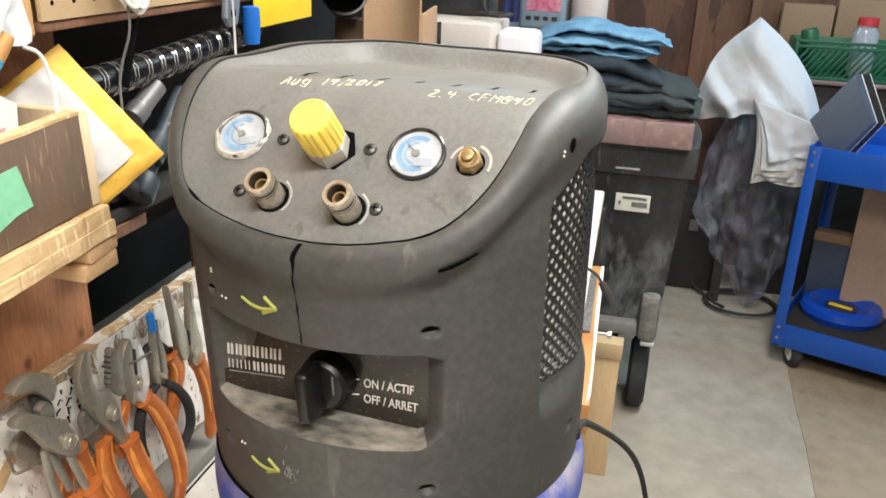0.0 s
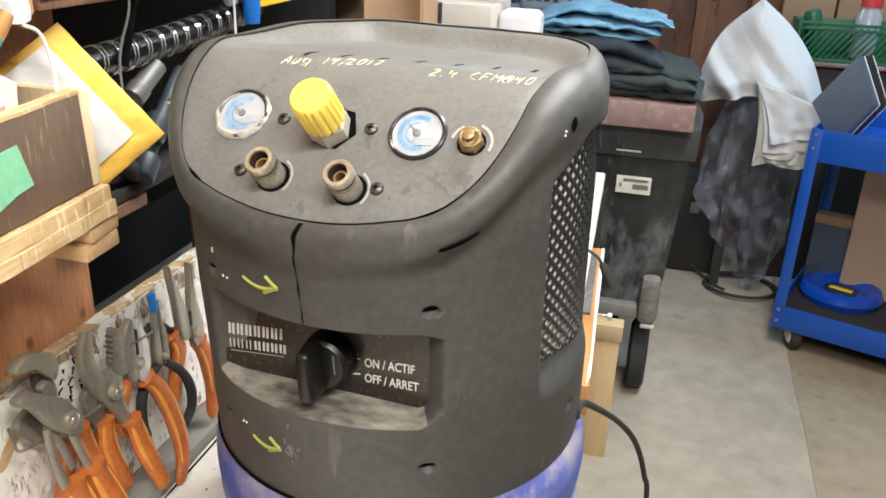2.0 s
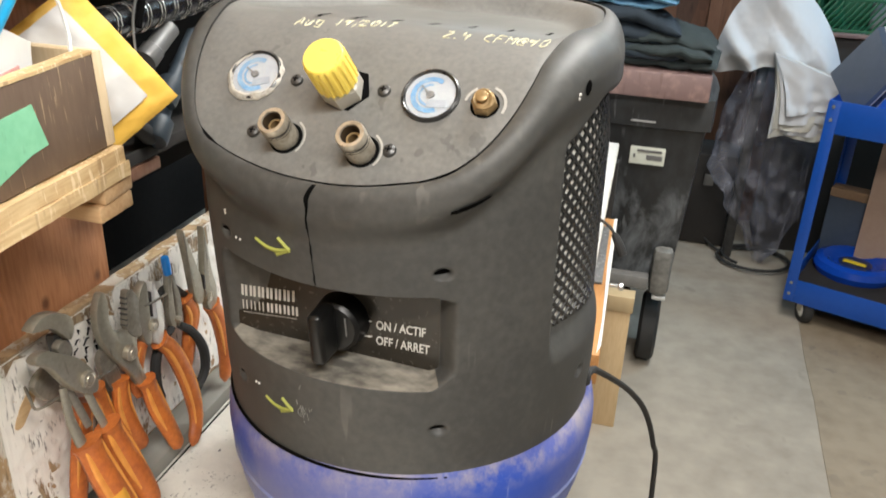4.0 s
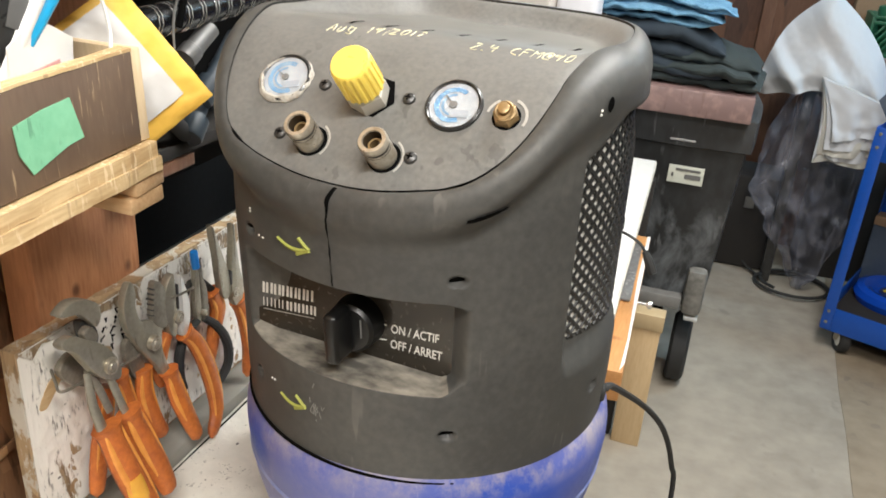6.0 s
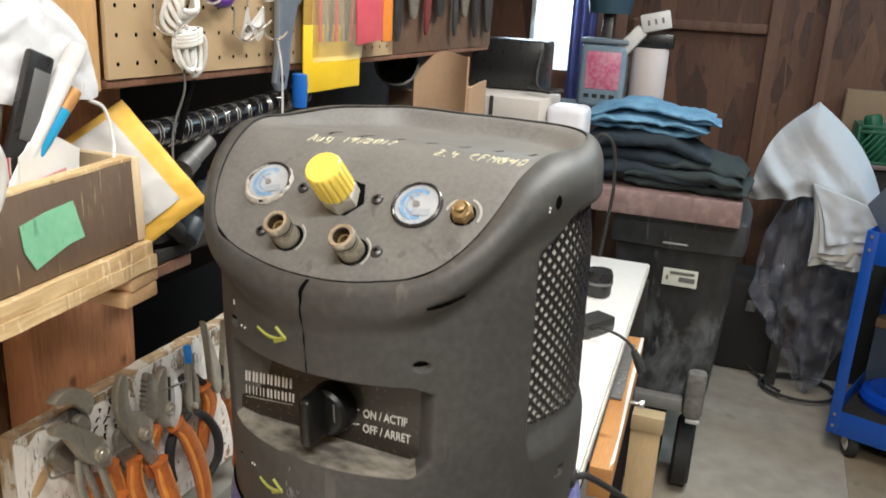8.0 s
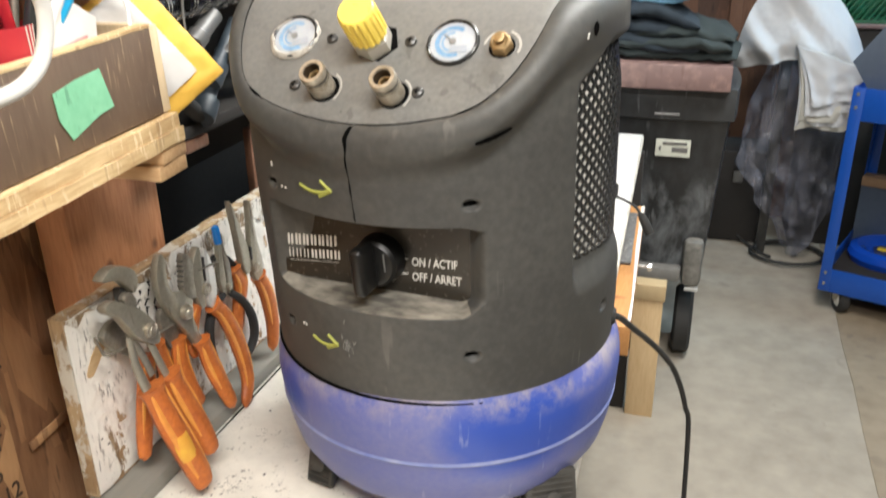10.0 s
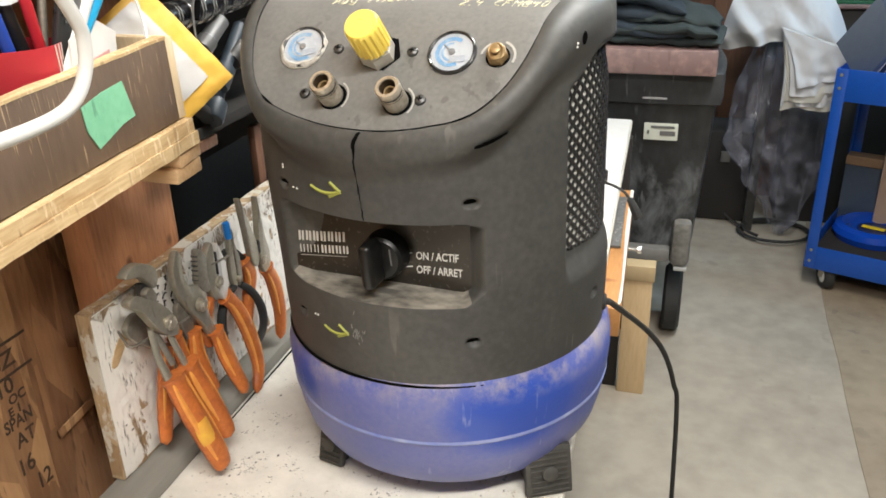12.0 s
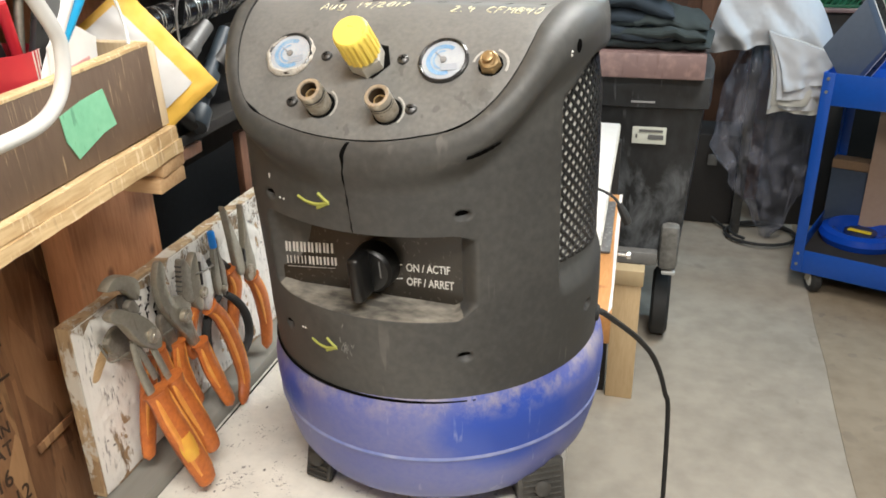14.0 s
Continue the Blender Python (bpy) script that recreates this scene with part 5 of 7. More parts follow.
# ---------------------------------------------------------------- pliers on the board


def grip(points, parent, r=0.0105, label=""):
    """An orange dipped handle with a yellow inlay along its outer side."""
    g = part("grip", tube(points, lambda t: r * (0.86 + 0.2 * math.sin(math.pi * min(1, t * 1.1)) + 0.12 * math.exp(-((t - 0.03) / 0.05) ** 2)) * math.sqrt(max(0.04, 1 - max(0.0, (t - 0.9) / 0.1) ** 2)), 12, 6, flat=0.72, normal=(1, 0, 0)), M_ORANGE, parent, label)
    a, b = Vector(points[0]), Vector(points[1])
    part("collar", tube([a.lerp(b, -0.06), a.lerp(b, 0.06), a.lerp(b, 0.2)], lambda t: r * (1.16 - 0.22 * t), 12, 2, flat=0.75, normal=(1, 0, 0)), M_ORANGE, g)
    for side in (1, -1):
        edge = [Vector(p) + Vector((r * 0.42, side * r * 0.68, 0)) for p in points[:-1]]
        part("inlay", tube(edge, lambda t: r * (0.12 + 0.2 * math.sin(math.pi * t)), 8, 6, flat=0.6, normal=(1, 0, 0)), M_STRIPE, g)
    return g


YZ = Matrix(((0, 0, 1, 0), (1, 0, 0, 0), (0, 1, 0, 0), (0, 0, 0, 1)))


def rounded(outline, steps=4):
    """Closes an outline as a smooth curve."""
    pts = [Vector((*p, 0)) for p in outline]
    n, out = len(pts), []
    for k in range(n):
        a, b, c, d = pts[k - 1], pts[k], pts[(k + 1) % n], pts[(k + 2) % n]
        for q in range(steps):
            t = q / steps
            p = 0.5 * (2 * b + (c - a) * t + (2 * a - 5 * b + 4 * c - d) * t * t + (3 * b - 3 * c + d - a) * t ** 3)
            out.append((p.x, p.y))
    return out


def plate(outline, x, thick, parent, name="jaw", material=None, bevel=0.0012, lean_x=0.0):
    """A forged jaw: a plate in the board's plane, leaning out from it at its foot."""
    base = min(z for _, z in outline)
    m = Matrix.Translation((x, 0, base)) @ pose(0, 0, 0, 0, lean_x, 0) @ Matrix.Translation((0, 0, -base)) @ YZ
    return part(name, slab(rounded(outline), thick, m, bevel), material or M_STEEL, parent)


def rivet(x, y, z, r, parent):
    return part("pivot", lathe([(0, 0.0035), (r * 0.5, 0.0038), (r * 0.6, 0.0026), (r * 0.72, 0.0034), (r, 0.0025), (r, -0.004), (0, -0.004)], 20, pose(x, y, z, 0, 90, 0)), M_NICKEL, parent)


def hook(y, z, parent_label="bent wire hook in the tool board"):
    h = thing("wire_hook", pose(-0.277, y, z), parent_label, "hook", "hooks on the tool board")
    part("wire", tube([(0, 0.0, 0.0), (0.016, -0.012, -0.002), (0.03, -0.02, -0.004), (0.032, 0.01, -0.008), (0.022, 0.03, -0.016), (0.008, 0.034, -0.018)], 0.0015, 6, 5), M_OLDSTEEL, h)


# large adjustable pliers, nearest
pa = thing("adjustable_pliers", pose(0, 0, 0), "large adjustable pliers with orange grips hanging on the board", "pliers", "pliers on the tool board")
plate([(-0.217, 1.093), (-0.203, 1.1), (-0.186, 1.096), (-0.17, 1.084), (-0.168, 1.07), (-0.175, 1.062), (-0.183, 1.072), (-0.194, 1.084), (-0.206, 1.088)], -0.24, 0.012, pa)
plate([(-0.186, 1.07), (-0.172, 1.064), (-0.165, 1.045), (-0.172, 1.035), (-0.184, 1.05)], -0.247, 0.009, pa, "slide", M_DARKSTEEL)
plate([(-0.192, 1.062), (-0.182, 1.066), (-0.174, 1.052), (-0.184, 1.046)], -0.238, 0.008, pa, "tooth", M_OLDSTEEL)
plate([(-0.219, 1.067), (-0.206, 1.068), (-0.19, 1.056), (-0.176, 1.045), (-0.164, 1.03), (-0.156, 1.012), (-0.16, 0.998), (-0.174, 1.004), (-0.188, 1.018), (-0.197, 1.034), (-0.206, 1.05), (-0.218, 1.06)], -0.232, 0.011, pa, lean_x=-6)
rivet(-0.2275, -0.17, 1.018, 0.0085, pa)
part("shank", tube([(-0.235, -0.167, 1.005), (-0.227, -0.166, 0.98), (-0.218, -0.163, 0.95)], 0.0046, 10, 4, flat=0.6, normal=(1, 0, 0)), M_STEEL, pa)
part("shank", tube([(-0.239, -0.19, 1.018), (-0.23, -0.197, 0.99), (-0.219, -0.2, 0.965)], lambda t: 0.0045 + 0.002 * t, 10, 4, flat=0.6, normal=(1, 0, 0)), M_STEEL, pa)
part("shank", tube([(-0.243, -0.185, 1.02), (-0.236, -0.18, 0.995), (-0.228, -0.178, 0.97)], 0.0045, 10, 4, flat=0.6, normal=(1, 0, 0)), M_OLDSTEEL, pa)
grip([(-0.217, -0.196, 0.966), (-0.208, -0.194, 0.935), (-0.197, -0.187, 0.893), (-0.189, -0.18, 0.857), (-0.185, -0.177, 0.836)], pa, 0.0148)
grip([(-0.219, -0.163, 0.962), (-0.212, -0.157, 0.93), (-0.202, -0.147, 0.885), (-0.195, -0.141, 0.852)], pa, 0.0132)
part("mark", tube([(-0.1972, -0.1925, 0.912), (-0.194, -0.191, 0.897), (-0.1905, -0.189, 0.882)], lambda t: 0.0118 * math.sin(math.pi * (0.15 + 0.7 * t)) ** 0.15, 12, 3, flat=0.72, normal=(1, 0, 0)), mat("worn_yellow_print", (0.74, 0.42, 0.05), (0.62, 0.24, 0.04), rough=0.5, scale=50, amount=0.8), pa, "yellow maker patch")

# a second pair behind it, of which one grip hangs clear
pa2 = thing("adjustable_pliers", pose(0, 0, 0), "orange-gripped pliers hanging behind the larger pair", "pliers", "pliers on the tool board")
plate([(-0.2, 1.02), (-0.182, 1.03), (-0.165, 1.02), (-0.152, 0.995), (-0.155, 0.972), (-0.172, 0.985), (-0.19, 1.0)], -0.265, 0.008, pa2, material=M_OLDSTEEL)
grip([(-0.258, -0.148, 0.97), (-0.256, -0.162, 0.93), (-0.254, -0.176, 0.89), (-0.251, -0.186, 0.862)], pa2, 0.0108)
grip([(-0.26, -0.125, 0.97), (-0.259, -0.118, 0.93), (-0.258, -0.114, 0.9), (-0.256, -0.116, 0.87)], pa2, 0.01)

# medium adjustable pliers: a broad hooked plate with a toothed jaw over it
pb = thing("adjustable_pliers", pose(0, 0, 0), "adjustable pliers with curved steel jaw and orange grips", "pliers", "pliers on the tool board")
plate([(-0.106, 1.072), (-0.114, 1.062), (-0.119, 1.048), (-0.119, 1.03), (-0.112, 1.01), (-0.1, 0.988), (-0.086, 0.966), (-0.074, 0.942), (-0.066, 0.931), (-0.06, 0.936), (-0.067, 0.96), (-0.071, 0.982), (-0.067, 1.0), (-0.072, 1.014),
       (-0.086, 1.02), (-0.097, 1.026), (-0.101, 1.042), (-0.098, 1.058), (-0.1, 1.07)], -0.247, 0.009, pb, bevel=0.002, lean_x=-4)
plate([(-0.075, 1.06), (-0.064, 1.055), (-0.056, 1.036), (-0.055, 1.012), (-0.062, 1.0), (-0.075, 1.008), (-0.082, 1.022), (-0.079, 1.038)], -0.2505, 0.008, pb, material=M_OLDSTEEL)
for k in range(6):
    part("tooth", box(0.0083, 0.0024, 0.0018, pose(-0.2505, -0.0812 + 0.0009 * k, 1.024 + 0.0058 * k, 20), 0.0005), M_DARKSTEEL, pb)
plate([(-0.118, 1.0), (-0.108, 1.008), (-0.097, 0.99), (-0.09, 0.964), (-0.1, 0.95), (-0.112, 0.97)], -0.2595, 0.007, pb, "back_jaw", M_OLDSTEEL)
rivet(-0.2405, -0.0895, 0.997, 0.0085, pb)
grip([(-0.243, -0.068, 0.948), (-0.239, -0.063, 0.916), (-0.233, -0.055, 0.882), (-0.226, -0.046, 0.846)], pb, 0.0112)
grip([(-0.256, -0.094, 0.962), (-0.255, -0.097, 0.932), (-0.252, -0.09, 0.898), (-0.248, -0.078, 0.866)], pb, 0.0108)

# diagonal cutters with one bright ground jaw
pc = thing("diagonal_cutters", pose(0, 0, 0), "diagonal cutters with a bright ground jaw and long orange grips", "pliers", "pliers on the tool board")
plate([(-0.0435, 1.057), (-0.054, 1.05), (-0.0605, 1.034), (-0.061, 1.012), (-0.056, 0.99), (-0.047, 0.98), (-0.0425, 0.99), (-0.0415, 1.02), (-0.041, 1.045)], -0.251, 0.01, pc, bevel=0.002)
plate([(-0.034, 1.052), (-0.0265, 1.038), (-0.0205, 1.018), (-0.0195, 0.998), (-0.0245, 0.98), (-0.0335, 0.974), (-0.0395, 0.985), (-0.04, 1.015), (-0.0375, 1.04)], -0.25, 0.01, pc, material=mat("bright_jaw", (0.7, 0.69, 0.67), (0.52, 0.5, 0.46), rough=0.32, metal=0.3, scale=40), bevel=0.002)
part("cutting_edge", box(0.0105, 0.0018, 0.03, pose(-0.2497, -0.0402, 1.028, -2), 0.0004), M_DARKSTEEL, pc)
rivet(-0.2455, -0.0415, 1.003, 0.0075, pc)
grip([(-0.25, -0.027, 0.975), (-0.247, -0.013, 0.955), (-0.243, -0.001, 0.92), (-0.239, 0.006, 0.88), (-0.234, 0.002, 0.85), (-0.229, -0.018, 0.826)], pc, 0.011)
grip([(-0.256, -0.05, 0.984), (-0.258, -0.062, 0.962), (-0.259, -0.066, 0.94), (-0.258, -0.06, 0.92)], pc, 0.0088)

# small pliers with black handles, a blue cap pushed over the tips
pm = thing("small_pliers", pose(0, 0, 0), "small pliers with black handles and a blue cap on the tips", "pliers", "pliers on the tool board")
plate([(0.0035, 1.05), (0.0, 1.02), (-0.003, 0.994), (0.002, 0.974), (0.0085, 0.972), (0.0095, 0.99), (0.0085, 1.02), (0.0075, 1.05)], -0.2545, 0.007, pm, bevel=0.0014)
plate([(0.0085, 1.05), (0.0095, 1.02), (0.0115, 0.996), (0.0105, 0.974), (0.0165, 0.97), (0.0215, 0.984), (0.021, 1.008), (0.0135, 1.03), (0.0115, 1.05)], -0.2535, 0.007, pm, material=M_OLDSTEEL, bevel=0.0014)
rivet(-0.2492, 0.01, 0.982, 0.004, pm)
part("tip_cap", lathe([(0, 0.0235), (0.0042, 0.0228), (0.0047, 0.021), (0.0047, 0.001), (0, 0)], 16, pose(-0.254, 0.0065, 1.04, 5)), mat("bright_blue_plastic", (0.01, 0.2, 0.62), rough=0.35), pm, "bright blue plastic cap")
part("handle", tube([(-0.252, 0.014, 0.972), (-0.249, 0.034, 0.952), (-0.247, 0.05, 0.922), (-0.246, 0.05, 0.894), (-0.247, 0.036, 0.878), (-0.248, 0.02, 0.872)], lambda t: 0.0046 + 0.0016 * math.sin(math.pi * t), 10, 6), M_RUBBER, pm, "black plastic handle")
part("handle", tube([(-0.254, 0.004, 0.974), (-0.257, -0.018, 0.962), (-0.259, -0.028, 0.94), (-0.26, -0.028, 0.912), (-0.26, -0.022, 0.892)], lambda t: 0.0046 + 0.0016 * math.sin(math.pi * t), 10, 6), M_RUBBER, pm, "black plastic handle")
part("handle", tube([(-0.258, -0.012, 1.012), (-0.26, 0.002, 1.022), (-0.26, 0.024, 1.014), (-0.259, 0.042, 0.996), (-0.258, 0.066, 0.984)], 0.0042, 10, 6), M_RUBBER, pm, "black plastic handle")

# long-nose pliers at the end of the board, hanging open
pe = thing("long_nose_pliers", pose(0, 0, 0), "long-nose pliers hanging open with orange grips", "pliers", "pliers on the tool board")
plate([(0.0315, 1.084), (0.036, 1.082), (0.045, 1.058), (0.056, 1.03), (0.064, 1.008), (0.066, 0.988), (0.058, 0.978), (0.047, 0.988), (0.042, 1.01), (0.0385, 1.04), (0.034, 1.066)], -0.2515, 0.009, pe, bevel=0.002)
plate([(0.071, 1.072), (0.0745, 1.07), (0.0785, 1.044), (0.083, 1.012), (0.09, 0.988), (0.088, 0.966), (0.078, 0.958), (0.066, 0.972), (0.064, 0.994), (0.066, 1.022), (0.0695, 1.05)], -0.2495, 0.009, pe, bevel=0.002)
part("jaw_gap", box(0.0095, 0.006, 0.02, pose(-0.25, 0.0655, 1.004, 6), 0.002), M_DARKSTEEL, pe)
rivet(-0.2455, 0.071, 0.982, 0.0066, pe)
grip([(-0.251, 0.084, 0.963), (-0.248, 0.094, 0.93), (-0.246, 0.098, 0.888), (-0.244, 0.088, 0.848)], pe, 0.0115)
grip([(-0.257, 0.038, 0.994), (-0.257, 0.048, 0.968), (-0.257, 0.038, 0.938), (-0.256, 0.024, 0.9)], pe, 0.0105)
for y, z in ((-0.195, 1.014), (-0.128, 1.0), (-0.03, 1.035)):
    hook(y, z)
# pencilled note on the board, too small to read, and a torn patch
bm = bmesh.new()
for i in range(3):
    for k in range(5):
        w = 0.0045 + 0.002 * ((i * 5 + k * 3) % 3)
        box(0.0006, 0.0019, w, pose(-0.2761, -0.132 + 0.017 * i + 0.003 * k + 0.002 * math.sin(k * 2 + i), 0.992 + 0.0095 * k + 0.004 * i, -14 + 34 * math.sin(k * 1.7 + i), 0, 0), bm=bm)
        box(0.0006, 0.0045, 0.0016, pose(-0.2761, -0.13 + 0.017 * i + 0.003 * k, 0.994 + 0.0095 * k + 0.004 * i, 30 * math.sin(k + 2 * i), 0, 0), bm=bm)
tagged(part("pencilled_note", bm, M_GAP, tool_board, "black pencilled note"), kind="stuff")
part("torn_patch", slab(rounded([(-0.216, 0.982), (-0.206, 0.998), (-0.194, 1.007), (-0.18, 1.008), (-0.186, 0.998), (-0.198, 0.986), (-0.208, 0.978)]), 0.0006, Matrix.Translation((-0.2761, 0, 0)) @ YZ), mat("torn_bare_wood", (0.62, 0.44, 0.25), (0.42, 0.27, 0.12), rough=0.7, scale=60, fine=300, amount=0.9, bump=0.4, stretch=(1, 0.3, 1)), tool_board, "bare wood where the paint tore off")

# stencilled words on the strand board
M_STENCIL = mat("faded_black_stencil", (0.03, 0.02, 0.014), (0.1, 0.055, 0.03), rough=0.8, scale=60, fine=200, amount=0.8, bump=0)
STAMPED = bpy.data.objects["stamped_board"]
for word, size, y0, z0, wide in (("0", 0.055, -0.335, 1.066, 0.9), ("0", 0.022, -0.3, 1.047, 1.0), ("38Z", 0.026, -0.318, 1.012, 1.1), ("-10", 0.025, -0.312, 0.985, 0.95), ("OC", 0.015, -0.292, 0.9715, 1.0), ("E 1", 0.014, -0.296, 0.959, 1.0),
                                 ("SPAN", 0.02, -0.306, 0.944, 0.8), ("AT", 0.024, -0.296, 0.92, 0.85), ("16", 0.028, -0.304, 0.888, 0.85), ("12", 0.028, -0.286, 0.858, 0.8)):
    letters(word, size, lambda x, y: Vector((-0.3445, y0 + wide * x, z0 + y)), M_STENCIL, "stencil", STAMPED, bold=0.0005)
for z in (1.038, 1.003):
    part("stencil_line", box(0.0006, 0.1, 0.003, pose(-0.3446, -0.301, z)), M_STENCIL, STAMPED)

# ---------------------------------------------------------------- what stands in the small box


def rod(name, a, b, r, material, label, category, tip=None, group=""):
    ob = thing(name, Matrix.Translation(a), label, category, group)
    a, b = Vector(a), Vector(b)
    part("barrel", tube([(0, 0, 0), (b - a) * 0.5, b - a], r, 12, 3), material, ob)
    if tip:
        d = (b - a).normalized()
        part("end", tube([b - a, b - a + d * 0.014, b - a + d * 0.022], lambda t: r * (1.02 - 0.3 * max(0, t - 0.7)), 12, 2), tip, ob)
    return ob


M_CYAN = mat("cyan_pencil_paint", (0.015, 0.33, 0.6), rough=0.35)
M_RED = mat("red_card", (0.5, 0.03, 0.04), (0.4, 0.02, 0.03), rough=0.5)
M_FERRULE = mat("worn_ferrule", (0.6, 0.33, 0.12), (0.4, 0.16, 0.06), rough=0.4, metal=0.4, scale=60)
rod("pencil", (-0.229, -0.26, 1.29), (-0.227, -0.187, 1.366), 0.0072, M_CYAN, "thick cyan pencil in the small box", "pencil", M_FERRULE)
case_pen = thing("black_case", pose(-0.226, -0.24, 1.332, -22, 0, 0), "flat black plastic case standing in the box", "case")
part("body", box(0.008, 0.027, 0.17, pose(0, 0, 0.005), 0.003), M_BLACK, case_pen)
part("window", box(0.001, 0.017, 0.06, pose(0.0046, 0.002, 0.045), 0.0004), M_GREY, case_pen)
rod("glue_tube", (-0.2275, -0.268, 1.285), (-0.2255, -0.178, 1.402), 0.0085, M_WHITE, "slim white tube standing in the box", "tube", M_PAPER)
for a, b, r, material, what in (((-0.258, -0.238, 1.255), (-0.246, -0.283, 1.385), 0.0062, M_BLACK, "black"), ((-0.266, -0.245, 1.252), (-0.25, -0.3, 1.39), 0.0062, M_BLACK, "black"), ((-0.245, -0.24, 1.26), (-0.236, -0.262, 1.351), 0.0048, mat("red_pen", (0.5, 0.02, 0.03), rough=0.4), "red"),
                                 ((-0.25, -0.262, 1.25), (-0.237, -0.299, 1.362), 0.0052, mat("blue_pen", (0.02, 0.07, 0.4), rough=0.4), "blue"), ((-0.268, -0.262, 1.25), (-0.252, -0.32, 1.38), 0.006, M_BLACK, "black"), ((-0.272, -0.238, 1.252), (-0.262, -0.263, 1.395), 0.0055, M_BLACK, "black")):
    rod("marker_pen", a, b, r, material, what + " marker pen standing in the red cup", "pen", material, "pens in the cup")
rod("steel_rule", (-0.238, -0.27, 1.26), (-0.238, -0.236, 1.4), 0.0038, M_OLDSTEEL, "steel rod standing in the box", "rod")
cup = thing("red_cup", pose(-0.255, -0.268, 1.244), "red card cup of pens in the small box", "cup")
part("wall", lathe([(0.03, 0), (0.038, 0.09), (0.0365, 0.09), (0.0285, 0.003), (0, 0.003)], 32), M_RED, cup)
for k in range(5):
    a = radians(22 + 8 * k)
    part("white_line", tube([Vector(((0.0335 + 0.0045 * t) * math.cos(a - 0.25 * t), (0.0335 + 0.0045 * t) * math.sin(a - 0.25 * t), 0.04 + 0.05 * t)) for t in (0, 0.5, 1)], 0.0008, 5, 3), M_WHITE_INK, cup)
card = thing("white_packet", pose(-0.228, -0.205, 1.3, 0, 6, 4), "white packet with red print in the box", "packet")
part("cover", sheet(10, 8, lambda u, v: Vector((0.006 * math.sin(3 * u + 2 * v), (u - 0.5) * 0.085, -0.05 + 0.085 * v + 0.012 * math.sin(math.pi * u * 1.2) * v)), 0.0015), M_WHITE, card)
bm = bmesh.new()
for k, (y, z, w) in enumerate(((-0.012, 0.014, 0.04), (-0.016, 0.004, 0.03), (0.012, 0.004, 0.014), (-0.008, -0.006, 0.036), (-0.014, -0.015, 0.024))):
    box(0.001, w, 0.0045, pose(0.0088, y, z, 8), 0, bm)
part("print_bars", bm, mat("faded_red_print", (0.5, 0.16, 0.15), (0.66, 0.5, 0.48), rough=0.6, fine=500, amount=0.9), card)
bagw = thing("white_bag", pose(-0.239, -0.21, 1.3), "crumpled white plastic bag standing in the box", "bag")


def white_film(u, v):
    wide = 0.185 * math.sqrt(max(0.02, 1 - v * v)) * (1 - 0.1 * u)
    crease = 0.003 * noise.noise(Vector((u * 6, v * 5, 2))) + 0.0018 * noise.noise(Vector((u * 15, v * 9, 5)))
    return Vector((0.012 * math.sin(math.pi * u) * (1 - v * v) ** 0.5 - 0.003 + crease, (u - 0.5) * wide, 0.072 + 0.098 * v + 0.006 * noise.noise(Vector((u * 5, v * 3, 9)))))


part("film", sheet(40, 36, white_film, 0.0012), mat("white_plastic_film", (0.66, 0.66, 0.67), (0.48, 0.5, 0.54), rough=0.3, scale=14, fine=60, bump=0.4), bagw)
part("back", sheet(16, 16, lambda u, v: white_film(u, v) - Vector((0.006, 0, 0)), 0.0012), M_WHITE, bagw)
M_ARM = mat("worn_white_enamel", (0.6, 0.59, 0.56), (0.48, 0.46, 0.43), rough=0.35, scale=30, amount=0.5, bump=0.02)
arm = thing("lamp_arm", pose(-0.095, -0.38, 1.4), "thick white bent tube hanging before the box", "lamp arm")
part("tube", tube([(-0.05, -0.45, 1.1), (-0.03, -0.4, 0.6), (-0.015, -0.24, 0.25), (-0.01, -0.14, 0.16), (-0.005, -0.06, 0.075), (0.0, -0.005, -0.012), (0.0, 0.006, -0.043), (0, -0.01, -0.072), (0, -0.052, -0.082), (0, -0.16, -0.078), (0, -0.3, -0.06)], 0.0049, 14, 8), M_ARM, arm)
part("sleeve", tube([(-0.03, -0.4, 0.6), (-0.0225, -0.32, 0.425), (-0.018, -0.27, 0.3)], 0.0062, 14, 4), M_ARM, arm)
part("joint_collar", tube([(0, -0.17, -0.0778), (0, -0.2, -0.0755)], 0.006, 14, 2), mat("grey_collar", (0.5, 0.49, 0.46), rough=0.4), arm)
clip = thing("wire_loop", pose(-0.24, -0.13, 1.33), "thin white wire loop beside the envelope", "wire")
part("wire", tube([(0, -0.012, 0.04), (0.004, 0.004, 0.03), (0.01, 0.006, 0.0), (0.02, -0.004, -0.02), (0.028, 0.012, -0.06), (0.03, 0.015, -0.1)], 0.0018, 6, 6), M_WHITE, clip)

# ---------------------------------------------------------------- under and on the pegboard
rack = thing("tool_rack", pose(0, 0, 0), "rack crowded with tools under the pegboard, coloured dark for shade", "rack")
# Near-black shelf and back: shade of the deep space put into colour.
part("shelf_board", span(-0.42, -0.27, -0.05, 0.7, 1.17, 1.185, 0.002), M_SHADEBLACK, rack)
part("back", span(-0.44, -0.425, -0.05, 0.95, 1.06, 1.36, 0.002), M_SHADEBLACK, rack)
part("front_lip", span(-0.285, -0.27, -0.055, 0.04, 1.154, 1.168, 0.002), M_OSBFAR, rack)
coil = thing("ringed_hose", pose(0, 0, 0), "black tube wound with chrome rings", "tube")
c0, c1 = Vector((-0.268, -0.045, 1.318)), Vector((-0.272, 0.31, 1.338))
